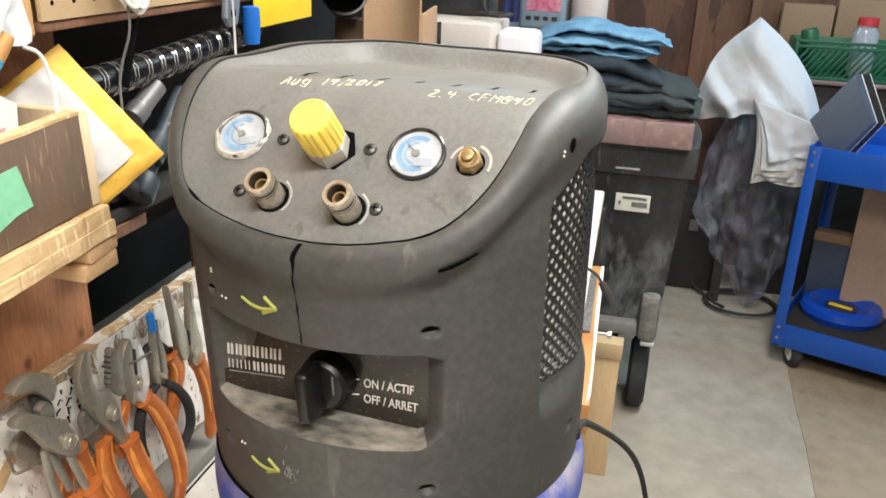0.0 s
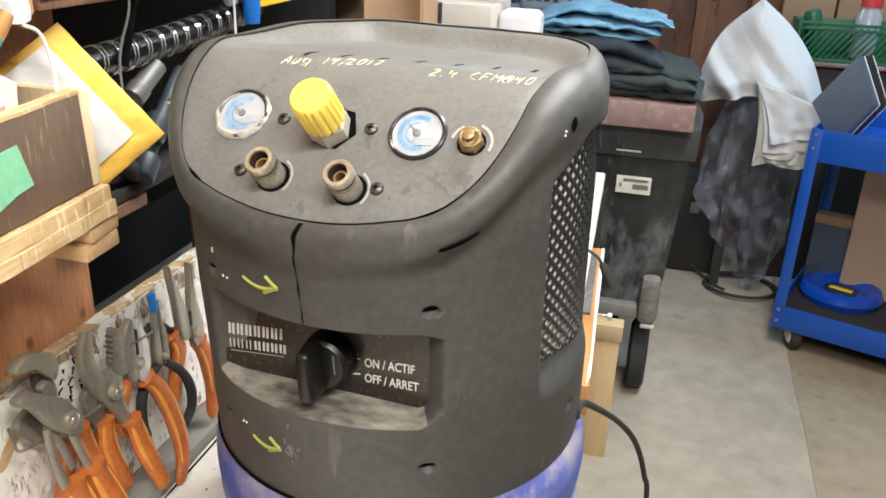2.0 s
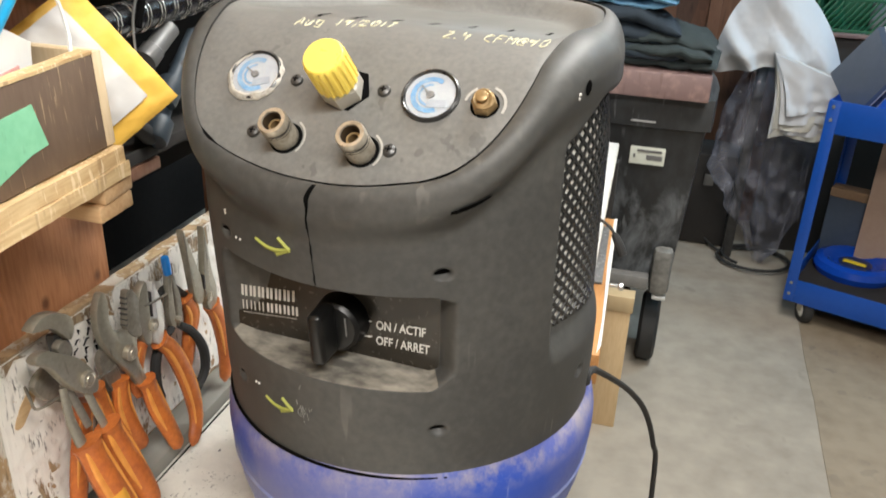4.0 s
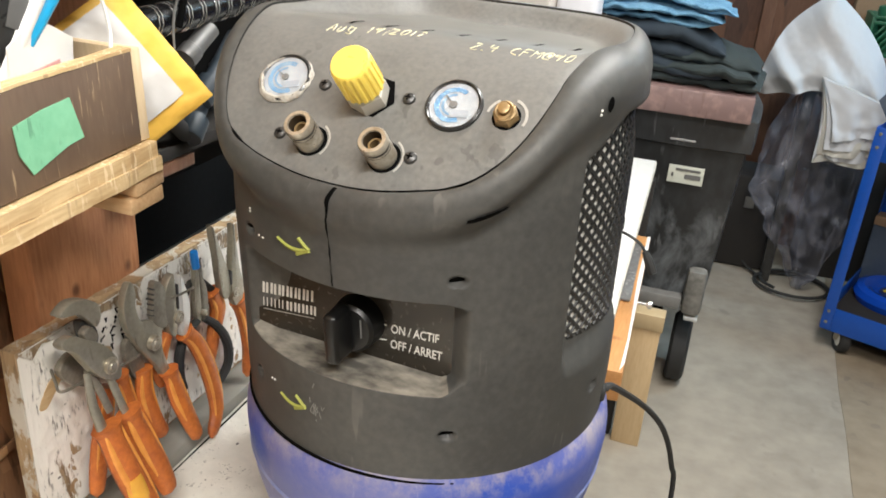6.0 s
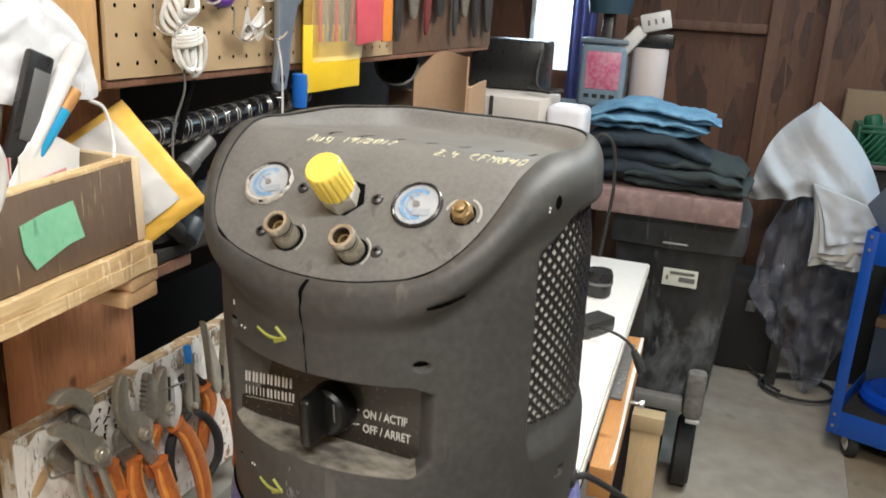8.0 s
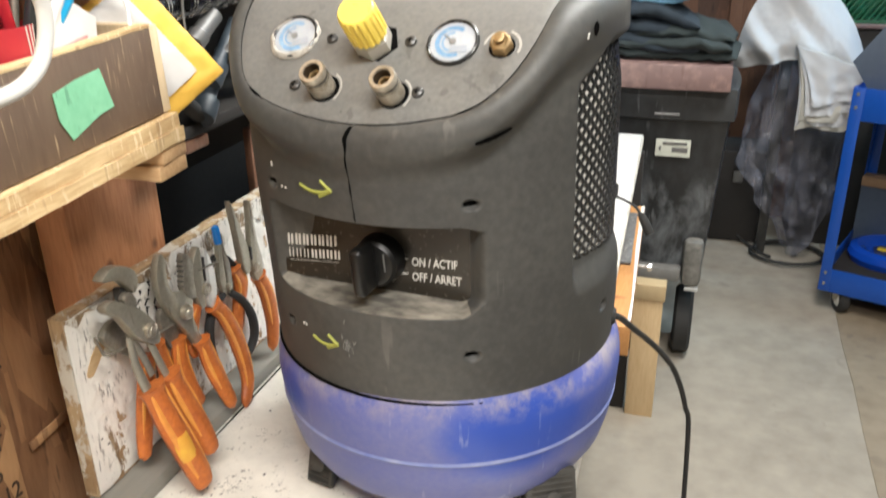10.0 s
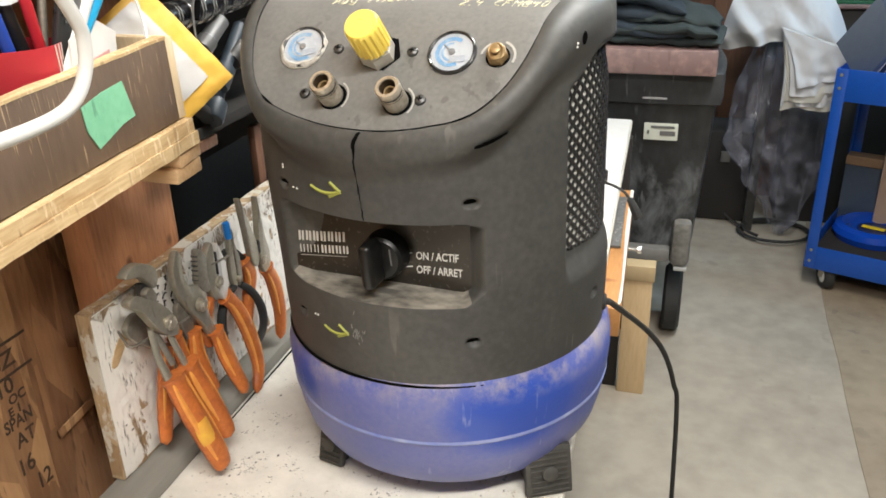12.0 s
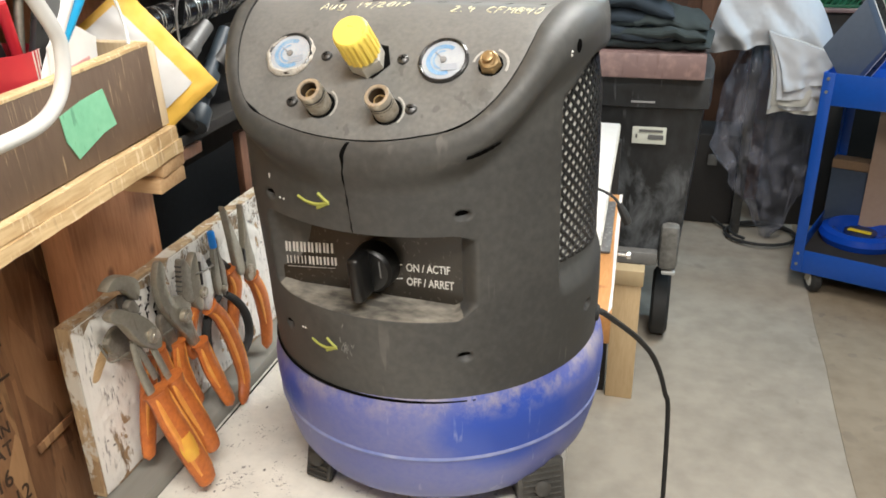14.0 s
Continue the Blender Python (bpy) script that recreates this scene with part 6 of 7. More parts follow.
part("core", tube([c0, (c0 + c1) / 2 - Vector((0, 0, 0.004)), c1], 0.0155, 16, 6), mat("glossy_black_tube", (0.005, 0.005, 0.006), rough=0.25, bump=0), coil)
for k in range(14):
    p = c0.lerp(c1, (k + 0.7) / 14.5) - Vector((0, 0, 0.004 * math.sin(math.pi * (k + 0.7) / 14.5)))
    for d in (0, 0.0055):
        ring = [p + Vector((0.0164 * math.cos(a), d + 0.004 * math.sin(a), 0.0164 * math.sin(a))) for a in [j * math.pi / 6 for j in range(13)]]
        part("chrome_ring", tube(ring, 0.0007, 5, 0), M_CHROME, coil)
M_BLUEGREY = mat("blue_grey_grip", (0.02, 0.03, 0.04), (0.05, 0.065, 0.08), rough=0.45, scale=40, amount=0.8)
for k, (y, z, r, ln, tilt, material) in enumerate(((0.05, 1.288, 0.0125, 0.05, 122, M_GREY), (0.09, 1.255, 0.014, 0.1, 128, M_BLUEGREY), (0.02, 1.25, 0.014, 0.1, 115, M_BLACK), (0.13, 1.27, 0.015, 0.09, 120, M_DARKSTEEL),
                                                   (0.17, 1.255, 0.017, 0.1, 60, M_BLACK), (0.06, 1.215, 0.015, 0.09, 125, M_BLUEGREY), (0.21, 1.28, 0.012, 0.09, 45, M_DARKSTEEL), (0.0, 1.215, 0.016, 0.07, 50, M_RUBBER), (0.26, 1.25, 0.016, 0.1, 50, M_BLACK))):
    tool = thing("socket_tool", pose(-0.265 - 0.004 * (k % 3), y, z, tilt, 0, -6 + 9 * (k % 3)), "dark steel socket tool lying in the rack", "tool", "tools in the rack")
    neck = 0.85 if k == 0 else 0.6
    part("shaft", lathe([(0, ln / 2), (r * 0.9, ln / 2), (r, ln / 2 - 0.003), (r, ln / 5), (r * neck, ln / 6), (r * neck, -ln / 2), (0, -ln / 2)], 18), material, tool)
bits = thing("blue_bit", pose(-0.285, 0.33, 1.31), "bright blue plastic cap hanging below the pegboard", "cap")
part("cap", lathe([(0, 0.05), (0.011, 0.048), (0.012, 0.03), (0.01, 0), (0, 0)], 16), mat("blue_cap", (0.01, 0.13, 0.5), rough=0.4), bits)

cable = thing("white_cable_bundle", pose(-0.285, 0.06, 1.436), "tied bundle of white cable hanging on the pegboard", "cable")
for k in range(6):
    big = 1 - 0.08 * k
    loop = [Vector((0.005 * math.sin(3 * a + k) + 0.0035 * k, 0.024 * big * math.cos(a) - 0.004 + 0.005 * math.sin(a), 0.033 * big * math.sin(a) + 0.014 + 0.003 * k)) for a in [j * math.pi / 6 for j in range(13)]]
    part("loop", tube(loop, 0.003, 7, 3), M_WHITE, cable)
for k in range(10):
    loop = [Vector((0.006 * math.cos(a + 1.3 * k) + 0.006, -0.004 + 0.0026 * k + (0.011 + 0.002 * math.sin(2.1 * k)) * math.cos(a), -0.03 + (0.023 + 0.003 * math.sin(1.7 * k)) * math.sin(a) - 0.0012 * k)) for a in [j * math.pi / 5 for j in range(11)]]
    part("loop", tube(loop, 0.0026, 6, 3), M_WHITE, cable)
for k in range(4):
    part("wrap", tube([Vector((0.006 + 0.012 * math.cos(a), 0.004 + 0.018 * math.sin(a), -0.014 - 0.004 * k + 0.004 * math.sin(a))) for a in [j * math.pi / 5 for j in range(11)]], 0.0026, 6, 2), M_WHITE, cable)
part("tail", tube([(0, 0, -0.04), (0.003, -0.002, -0.08), (-0.002, -0.02, -0.13), (0.01, -0.035, -0.2)], 0.0014, 6, 6), M_GREY, cable)
shears = thing("purple_shears", pose(-0.285, 0.13, 1.5), "shears with purple plastic handles on the pegboard", "shears")
M_PURPLE = mat("purple_plastic", (0.09, 0.02, 0.2), rough=0.35)
part("handle", tube([(0, -0.023, 0.075), (0, -0.025, 0.02), (0, -0.017, -0.024), (0, 0.004, -0.043), (0, 0.028, -0.036), (0, 0.043, -0.004), (0, 0.05, 0.07)], lambda t: 0.0095 - 0.003 * t, 12, 6), M_PURPLE, shears)
strap = thing("black_rod", pose(-0.25, 0.0, 1.36), "thin black rod leaning under the pegboard", "rod")
part("shaft", tube([(0, 0.075, 0.13), (0, 0.04, 0.05), (0.002, -0.004, -0.046)], 0.0038, 8, 3), M_GAP, strap)

wrench = thing("adjustable_wrench", pose(-0.285, 0.29, 1.35), "bright steel adjustable wrench hung on the pegboard", "wrench")
M_WRENCH = mat("bluish_steel", (0.36, 0.42, 0.5), (0.24, 0.28, 0.34), rough=0.35, metal=0.7, scale=30)
part("handle", slab([(-0.032, 0.0), (-0.022, -0.012), (-0.004, -0.01), (0.003, 0.01), (0.016, 0.075), (0.028, 0.105), (0.062, 0.125), (0.082, 0.175), (-0.03, 0.175), (-0.036, 0.145), (-0.024, 0.11), (-0.024, 0.04)], 0.009, Matrix.Translation((0, 0, 0)) @ YZ, 0.002), M_WRENCH, wrench)
part("hang_hole", lathe([(0.0065, 0), (0, 0.0002)], 16, pose(0.0048, -0.016, 0.005, 0, 90, 0)), M_GAP, wrench)
part("worm", lathe([(0.006, -0.01), (0.007, 0), (0.006, 0.01)], 12, pose(0.004, 0.0, 0.14, 90, 0, 0)), M_STEEL, wrench)

pack = thing("drill_bit_pack", pose(-0.288, 0.44, 1.328, 0, 0, 0), "yellow blister pack of drill bits on the pegboard", "pack")
part("card", box(0.002, 0.19, 0.1, pose(0, 0, 0.05), 0.0006), mat("yellow_card", (0.75, 0.5, 0.02), (0.65, 0.42, 0.02), rough=0.4), pack)
part("printed_back", box(0.002, 0.19, 0.1, pose(0, 0, 0.1505), 0.0006), mat("brown_printed_card", (0.3, 0.17, 0.06), (0.5, 0.32, 0.05), rough=0.4, scale=14, amount=0.9), pack, "brown printed upper card")
clear = mat("clear_blister", (0.8, 0.74, 0.55), rough=0.1, bump=0.05)
clear.node_tree.nodes["Principled BSDF"].inputs["Alpha"].default_value = 0.22
part("blister", box(0.016, 0.15, 0.14, pose(0.009, 0, 0.115), 0.006), clear, pack).visible_shadow = False
for k in range(7):
    part("bit", lathe([(0, 0.045), (0.0028, 0.043), (0.0028, -0.045), (0, -0.046)], 8, pose(0.006, -0.055 + 0.018 * k, 0.12, 6 * math.sin(k * 2), 0, 0)), (M_RED, M_STEEL, M_DARKSTEEL)[k % 3], pack)
for y0, y1, z0, material, nm in ((0.48, 0.58, 1.4, mat("pink_card", (0.6, 0.09, 0.12), rough=0.5), "pink"), (0.585, 0.625, 1.4, mat("orange_card", (0.75, 0.24, 0.03), rough=0.5), "orange")):
    tag_ = thing("hanging_card", pose(-0.27, (y0 + y1) / 2, z0), nm + " packaging card hanging on the pegboard", "card")
    part("card", box(0.003, y1 - y0, 0.2, pose(0, 0, 0.1, 4 if nm == "pink" else 0), 0.0008), material, tag_)
for k, (y, z) in enumerate(((0.02, 1.44), (0.1, 1.475), (0.17, 1.43), (0.2, 1.445), (0.24, 1.43), (0.22, 1.48))):
    h = thing("peg_hook", pose(-0.3, y, z), "zinc wire hook in the pegboard", "hook", "hooks on the pegboard")
    part("wire", tube([(0, 0, 0.02), (0.012, 0, 0.02), (0.012, 0, -0.012), (0.03, 0.004, -0.02), (0.045, 0.006, -0.008)], 0.0015, 6, 4), M_CHROME, h)
spool = thing("twine_bundle", pose(-0.28, 0.2, 1.43), "tangled bundle of pale twine on a hook", "twine")
for k in range(6):
    part("strand", tube([Vector((0.004 * math.sin(a * 2 + k), 0.024 * math.cos(a + 0.3 * k) * (1 - 0.05 * k), 0.011 * math.sin(a * 2 + k) + 0.004 * k - 0.01)) for a in [j * math.pi / 5 for j in range(11)]], 0.0013, 5, 3), M_PAPER, spool)
part("tail", tube([(0, 0.06, -0.02), (0.004, 0.065, -0.06), (0.002, 0.07, -0.1), (0.004, 0.066, -0.14)], 0.0016, 6, 5), M_PAPER, spool)
M_TOOLRED = mat("dull_red_handle", (0.16, 0.03, 0.03), (0.1, 0.02, 0.02), rough=0.4)
for k, (y, z, ln, wd, material) in enumerate(((0.0, 1.55, 0.1, 0.03, M_DARKSTEEL), (0.22, 1.54, 0.11, 0.035, M_GREY), (0.3, 1.56, 0.1, 0.03, M_DARKSTEEL), (0.69, 1.5, 0.2, 0.035, M_DARKSTEEL), (0.76, 1.52, 0.16, 0.05, M_OLDSTEEL), (0.84, 1.5, 0.18, 0.03, M_TOOLRED),
                                              (0.91, 1.53, 0.17, 0.06, M_DARKSTEEL), (1.0, 1.5, 0.19, 0.028, M_RUBBER), (1.07, 1.52, 0.15, 0.05, M_OLDSTEEL), (1.15, 1.5, 0.2, 0.04, M_DARKSTEEL), (1.24, 1.51, 0.2, 0.06, M_RUBBER))):
    dark = thing("hanging_tool", pose(-0.287, y, z, 4 * math.sin(k * 2.1), 0, 0), ("dark steel" if material is not M_TOOLRED else "red-handled") + " tool hanging high on the pegboard", "tool", "tools on the pegboard")
    part("handle", tube([(0, 0, ln * 0.55), (0.002, 0, ln * 0.3), (0, 0, 0.0)], lambda t: wd * (0.32 + 0.12 * math.sin(7 * t)), 10, 4, flat=0.6, normal=(1, 0, 0)), M_TOOLRED if k % 4 == 1 else M_BLACK, dark)
    part("blade", slab(rounded([(-wd * 0.4, 0.0), (wd * 0.4, 0.0), (wd * 0.5, -ln * 0.25), (wd * 0.2, -ln * 0.5), (-wd * 0.3, -ln * 0.45)]), 0.005, YZ, 0.0008), material, dark)


# the pegboard wall stands a little forward of the uprights
PEG_PULL = Matrix.Translation((0.269, -0.699, 1.504)) @ Matrix.Scale(0.9, 4) @ Matrix.Translation((-0.269, 0.699, -1.504))
for ob in list(scene.objects):
    if ob.parent is None and ob.name.split(".")[0] in ("pegboard", "plywood_end", "white_cable_bundle", "purple_shears", "adjustable_wrench", "drill_bit_pack", "hanging_card", "peg_hook", "twine_bundle", "hanging_tool", "blue_bit"):
        ob.matrix_basis = PEG_PULL @ ob.matrix_basis

# ---------------------------------------------------------------- the far end of the workshop
for x, wd in ((0.40, 0.05), (0.62, 0.04), (1.35, 0.05), (-0.25, 0.05)):
    solid("stud", span(x - wd / 2, x + wd / 2, 3.15, 3.2, 0, 2.5, 0.002), M_STUD, "dark reddish wall stud", "stud")
solid("wall_rail", span(-0.2, 0.37, 3.16, 3.2, 1.42, 1.46, 0.002), M_STUD, "dark horizontal board on the end wall", "rail")

win = tagged(new("window_1"), "bright window in the far corner", "window", kind="structure")
win.location = (-0.58, 3.19, 1.5)
part("window_frame", span(-0.1, -0.08, -0.02, 0.0, -0.3, 0.45, 0.002), M_WHITE, win)
part("window_frame", span(0.1, 0.115, -0.02, 0.0, -0.3, 0.45, 0.002), M_WHITE, win)
daylight = bpy.data.materials.new("daylight_outside")
daylight.use_nodes = True
db = daylight.node_tree.nodes["Principled BSDF"]
db.inputs["Base Color"].default_value = (0.8, 0.85, 0.95, 1)
db.inputs["Emission Color"].default_value = (0.75, 0.86, 1.0, 1)
db.inputs["Emission Strength"].default_value = 1.6
part("pane", span(-0.08, 0.1, -0.008, -0.004, -0.3, 0.45, 0), daylight, win, "pale daylight through the pane")
curtain = thing("curtain", pose(-0.475, 3.12, 1.05), "violet-blue curtain hanging beside the window", "curtain")
part("cloth", sheet(30, 10, lambda u, v: Vector((0.12 * u, 0.014 * math.sin(u * 22) * (0.6 + 0.4 * v), 0.9 * v)), 0.002), mat("violet_cloth", (0.1, 0.11, 0.3), (0.06, 0.06, 0.2), rough=0.8, scale=20), curtain)

# a shelf behind the bin holding bottles
far_shelf = thing("far_shelf", pose(0, 0, 0), "dark shelf behind the bin carrying bottles", "shelf")
part("shelf_board", span(-0.6, 0.2, 2.15, 2.5, 1.12, 1.14, 0.002), M_SHADEBLACK, far_shelf)
for x in (-0.58, 0.18):
    part("side", span(x - 0.01, x + 0.01, 2.15, 2.5, 0, 1.118, 0.002), M_SHADEBLACK, far_shelf)
bottle = thing("plastic_jug", pose(-0.165, 2.28, 1.141), "translucent blue jug with a pink label", "jug")
M_HAZE = mat("hazy_clear_plastic", (0.26, 0.35, 0.42), (0.16, 0.22, 0.3), rough=0.2, scale=14, fine=60)
part("body", box(0.165, 0.12, 0.225, pose(0, 0, 0.1135), 0.022, seg=4), M_HAZE, bottle)
part("lid", box(0.17, 0.124, 0.018, pose(0, 0, 0.2355), 0.006), mat("grey_blue_lid", (0.2, 0.25, 0.3), rough=0.4), bottle)
part("paper_label", box(0.12, 0.002, 0.13, pose(0.005, -0.0612, 0.135), 0.0006), mat("pink_label", (0.66, 0.12, 0.25), (0.75, 0.4, 0.48), rough=0.5, scale=26, fine=80, amount=0.8, low=0.42, high=0.6), bottle, "pink paper label")
bm = bmesh.new()
for k in range(4):
    box(0.018, 0.001, 0.014, pose(-0.045 + 0.03 * k, -0.061, 0.045), bm=bm)
part("print_bars", bm, M_DARKSTEEL, bottle)
roll = thing("paper_roll", pose(-0.01, 2.3, 1.141), "white roll of paper towel", "paper roll")
part("paper", lathe([(0.02, 0), (0.06, 0), (0.062, 0.004), (0.062, 0.216), (0.06, 0.22), (0.02, 0.22), (0.02, 0)], 36), mat("soft_white_paper", (0.7, 0.62, 0.6), (0.6, 0.52, 0.5), rough=0.9), roll)
power = thing("power_strip", pose(0.0, 2.26, 1.452, 0, -14, 4), "white power strip lying above the bottles", "power strip")
part("case", box(0.1, 0.05, 0.062, pose(0, 0, 0), 0.006), M_WHITE, power)
part("cord_end", box(0.12, 0.045, 0.05, pose(-0.095, 0.0, -0.052, 0, -36, 0), 0.01), M_WHITE, power)
bm = bmesh.new()
for k in range(3):
    box(0.007, 0.002, 0.018, pose(-0.024 + 0.024 * k, -0.0255, 0.0), bm=bm)
part("sockets", bm, M_GREY, power)
holder = thing("roll_holder", pose(0.0, 2.3, 1.303), "dark bracket above the paper roll", "bracket")
part("bar", span(-0.075, 0.065, -0.03, 0.03, 0.06, 0.11, 0.004), M_BLACK, holder)
part("post", span(-0.01, 0.01, -0.01, 0.01, 0.0, 0.06, 0.002), M_BLACK, holder)
blue_lid = thing("blue_tub", pose(-0.185, 2.4, 1.47), "blue plastic tub high behind the jug", "tub")
part("wall", lathe([(0, 0), (0.075, 0), (0.09, 0.1), (0, 0.1)], 28), mat("dull_blue_tub", (0.05, 0.1, 0.14), rough=0.4), blue_lid)
part("stand", span(-0.02, 0.02, -0.02, 0.02, -0.33, 0.0, 0.002), M_DARKSTEEL, blue_lid)

# end of the bench: cardboard, boxes, a cable
cb = thing("cardboard_box", pose(-0.216, 0.745, BENCH, 0, 0, 8), "torn curled brown cardboard standing on the bench", "box")
part("front_panel", sheet(24, 12, lambda u, v: Vector((-0.06 + 0.105 * u, 0.03 * math.sin(2.6 * u) * (0.4 + v), (0.57 - 0.05 * (1 - u) ** 2 + 0.012 * math.sin(5 * u)) * v)), 0.005), M_CARD, cb)
part("curled_flap", sheet(24, 10, lambda u, v: Vector((-0.06 - 0.07 * math.sin(1.9 * u), -0.05 * u - 0.03 * (1 - math.cos(2 * u)), (0.42 + 0.1 * u - 0.16 * u * u) * (0.6 + 0.4 * v) + 0.02 * math.sin(4 * u))), 0.005), M_CARD, cb)
part("side_panel", span(0.042, 0.048, 0.02, 0.22, 0, 0.5, 0.001), M_CARD, cb)
cupb = thing("black_cup", pose(-0.315, 0.74, 1.322), "black round cup lying open in the cardboard", "cup")
part("wall", lathe([(0.027, 0), (0.04, 0.09), (0.0425, 0.093), (0.038, 0.093), (0.025, 0.006), (0, 0.006)], 32, pose(0, 0.01, 0.022, 70, 0, 22) @ pose(0, 0, -0.05)), M_BLACK, cupb)
part("stand", span(-0.04, 0.04, 0.06, 0.1, BENCH - 1.322, -0.02, 0.004), M_CARD, cupb)
wb = thing("white_carton", pose(-0.24, 1.32, BENCH + 0.015, 0, 0, -3), "pale flat carton stacked on the bench end", "carton")
M_PALECARTON = mat("pale_carton", (0.52, 0.48, 0.44), (0.42, 0.38, 0.34), rough=0.7, scale=5)
part("carton", span(-0.21, 0.1, -0.08, 0.1, 0.0, 0.35, 0.003), M_PALECARTON, wb)
part("lid", span(-0.215, 0.105, -0.085, 0.105, 0.351, 0.425, 0.004), M_PALECARTON, wb)
part("dark_strap", span(-0.025, -0.015, -0.088, -0.0855, 0.3, 0.425, 0.0006), M_RUBBER, wb)
bb = thing("black_case", pose(-0.25, 1.4, 1.262), "black equipment case on the carton", "case")
part("body", span(-0.13, 0.07, 0.0, 0.12, 0, 0.13, 0.008), M_BLACK, bb)
part("cable", tube([(0.06, 0.0, 0.1), (0.07, -0.06, 0.03), (0.1, -0.09, 0.012), (0.14, -0.06, 0.015), (0.09, -0.03, 0.012), (0.05, -0.07, 0.014), (0.12, -0.11, 0.012)], 0.004, 8, 8), M_RUBBER, bb)
jug2 = thing("white_container", pose(-0.085, 1.33, BENCH + 0.015), "milky white plastic container on the bench end", "container")
part("body", box(0.1, 0.1, 0.41, pose(0, 0, 0.205), 0.018, seg=3), mat("milky_plastic", (0.6, 0.6, 0.63), (0.5, 0.5, 0.55), rough=0.35), jug2)
mouse = thing("cable_tangle", pose(0.0, 1.36, BENCH + 0.015), "black cable tangle behind the compressor", "cable")
part("cable", tube([(-0.02, 0.0, 0.32), (0.0, 0.0, 0.34), (0.03, 0.01, 0.31), (0.04, 0.02, 0.2), (0.03, 0.04, 0.1), (0.02, 0.05, 0.006)], 0.005, 8, 8), M_RUBBER, mouse)

# on the white board behind the compressor
pod = thing("small_speaker", pose(0.07, 1.1, BENCH + 0.0145), "small black round speaker on the white board", "speaker")
part("body", lathe([(0, 0.0), (0.024, 0.0), (0.03, 0.006), (0.032, 0.05), (0.028, 0.062), (0, 0.064)], 28), M_BLACK, pod)
part("ring", lathe([(0.0315, 0.03), (0.0335, 0.034), (0.0325, 0.038)], 28), M_GREY, pod)
adapter = thing("power_adapter", pose(0.1, 0.86, BENCH + 0.0145), "dark power adapter on the white board", "adapter")
part("case", box(0.05, 0.09, 0.034, pose(0, 0, 0.017, 0, 0, -30), 0.006), M_DARKSTEEL, adapter)
part("cable", tube([(0.0, -0.04, 0.02), (0.02, -0.05, 0.032), (0.055, -0.06, 0.03), (0.085, -0.068, 0.018), (0.1, -0.072, 0.0)], 0.0032, 8, 8), M_RUBBER, adapter)
part("plug", tube([(0.096, -0.071, 0.006), (0.108, -0.074, -0.014), (0.118, -0.077, -0.034)], lambda t: 0.005 + 0.0045 * math.sin(math.pi * min(1, 0.15 + t) * 0.62), 10, 4), M_RUBBER, adapter)

# white cloth thrown over a stand, and a plastic bag beneath
stand = thing("cloth_stand", pose(0.6, 2.75, 0), "dark stand hidden under a white cloth", "stand")
part("post", span(-0.02, 0.02, -0.02, 0.02, 0, 0.98, 0.003), M_DARKSTEEL, stand)
part("arm", span(-0.14, 0.2, -0.015, 0.015, 0.8, 0.83, 0.003), M_DARKSTEEL, stand)
M_CREAMCLOTH = mat("cream_canvas", (0.57, 0.56, 0.51), (0.46, 0.45, 0.41), rough=0.9, scale=14, fine=240, amount=0.4, bump=0.3)
cloth = thing("white_cloth", pose(0.6, 2.55, 0.6), "crumpled white canvas cloth draped over a stand", "cloth")


def hood(u, v):
    """The upper sweep: a peak, a straight slope on one side and a rounded lobe on the other, creased along the slope."""
    left = Vector((-0.022, 0, 0.605)).lerp(Vector((-0.205, 0.0, 0.21)), v) + Vector((-0.045, 0, 0.04)) * math.sin(math.pi * v ** 1.1)
    right = Vector((-0.018, 0, 0.605)).lerp(Vector((0.265, 0, 0.23)), v) + Vector((0.03, 0, 0.03)) * math.sin(math.pi * v)
    p = left.lerp(right, u)
    p.z += 0.045 * math.sin(math.pi * min(1, u * 1.15)) ** 2 * v * v
    wander = noise.noise(Vector((p.x * 4, p.z * 4, 8)))
    along = 0.817 * p.x + 0.577 * p.z + 0.03 * wander - 0.12 * v * (1 - u) ** 2
    crest = math.sin(26 * along + 0.8)
    fold = 0.022 * crest * abs(crest) + 0.016 * math.sin(47 * along + 3 * wander) * v + 0.05 * noise.noise(Vector((p.x * 5, p.z * 4, 1))) + 0.018 * noise.noise(Vector((p.x * 14, p.z * 8, 6))) + 0.002 * noise.noise(Vector((p.x * 60, p.z * 50, 3)))
    p.y -= 0.1 * math.sin(math.pi * u) * (0.2 + 0.8 * v) + fold * (0.2 + 0.8 * v) - 0.05 * step(0.85, 1.0, v) * (1 - u)
    return p


part("drape", sheet(90, 70, hood, 0.004), M_CLOTH, cloth)
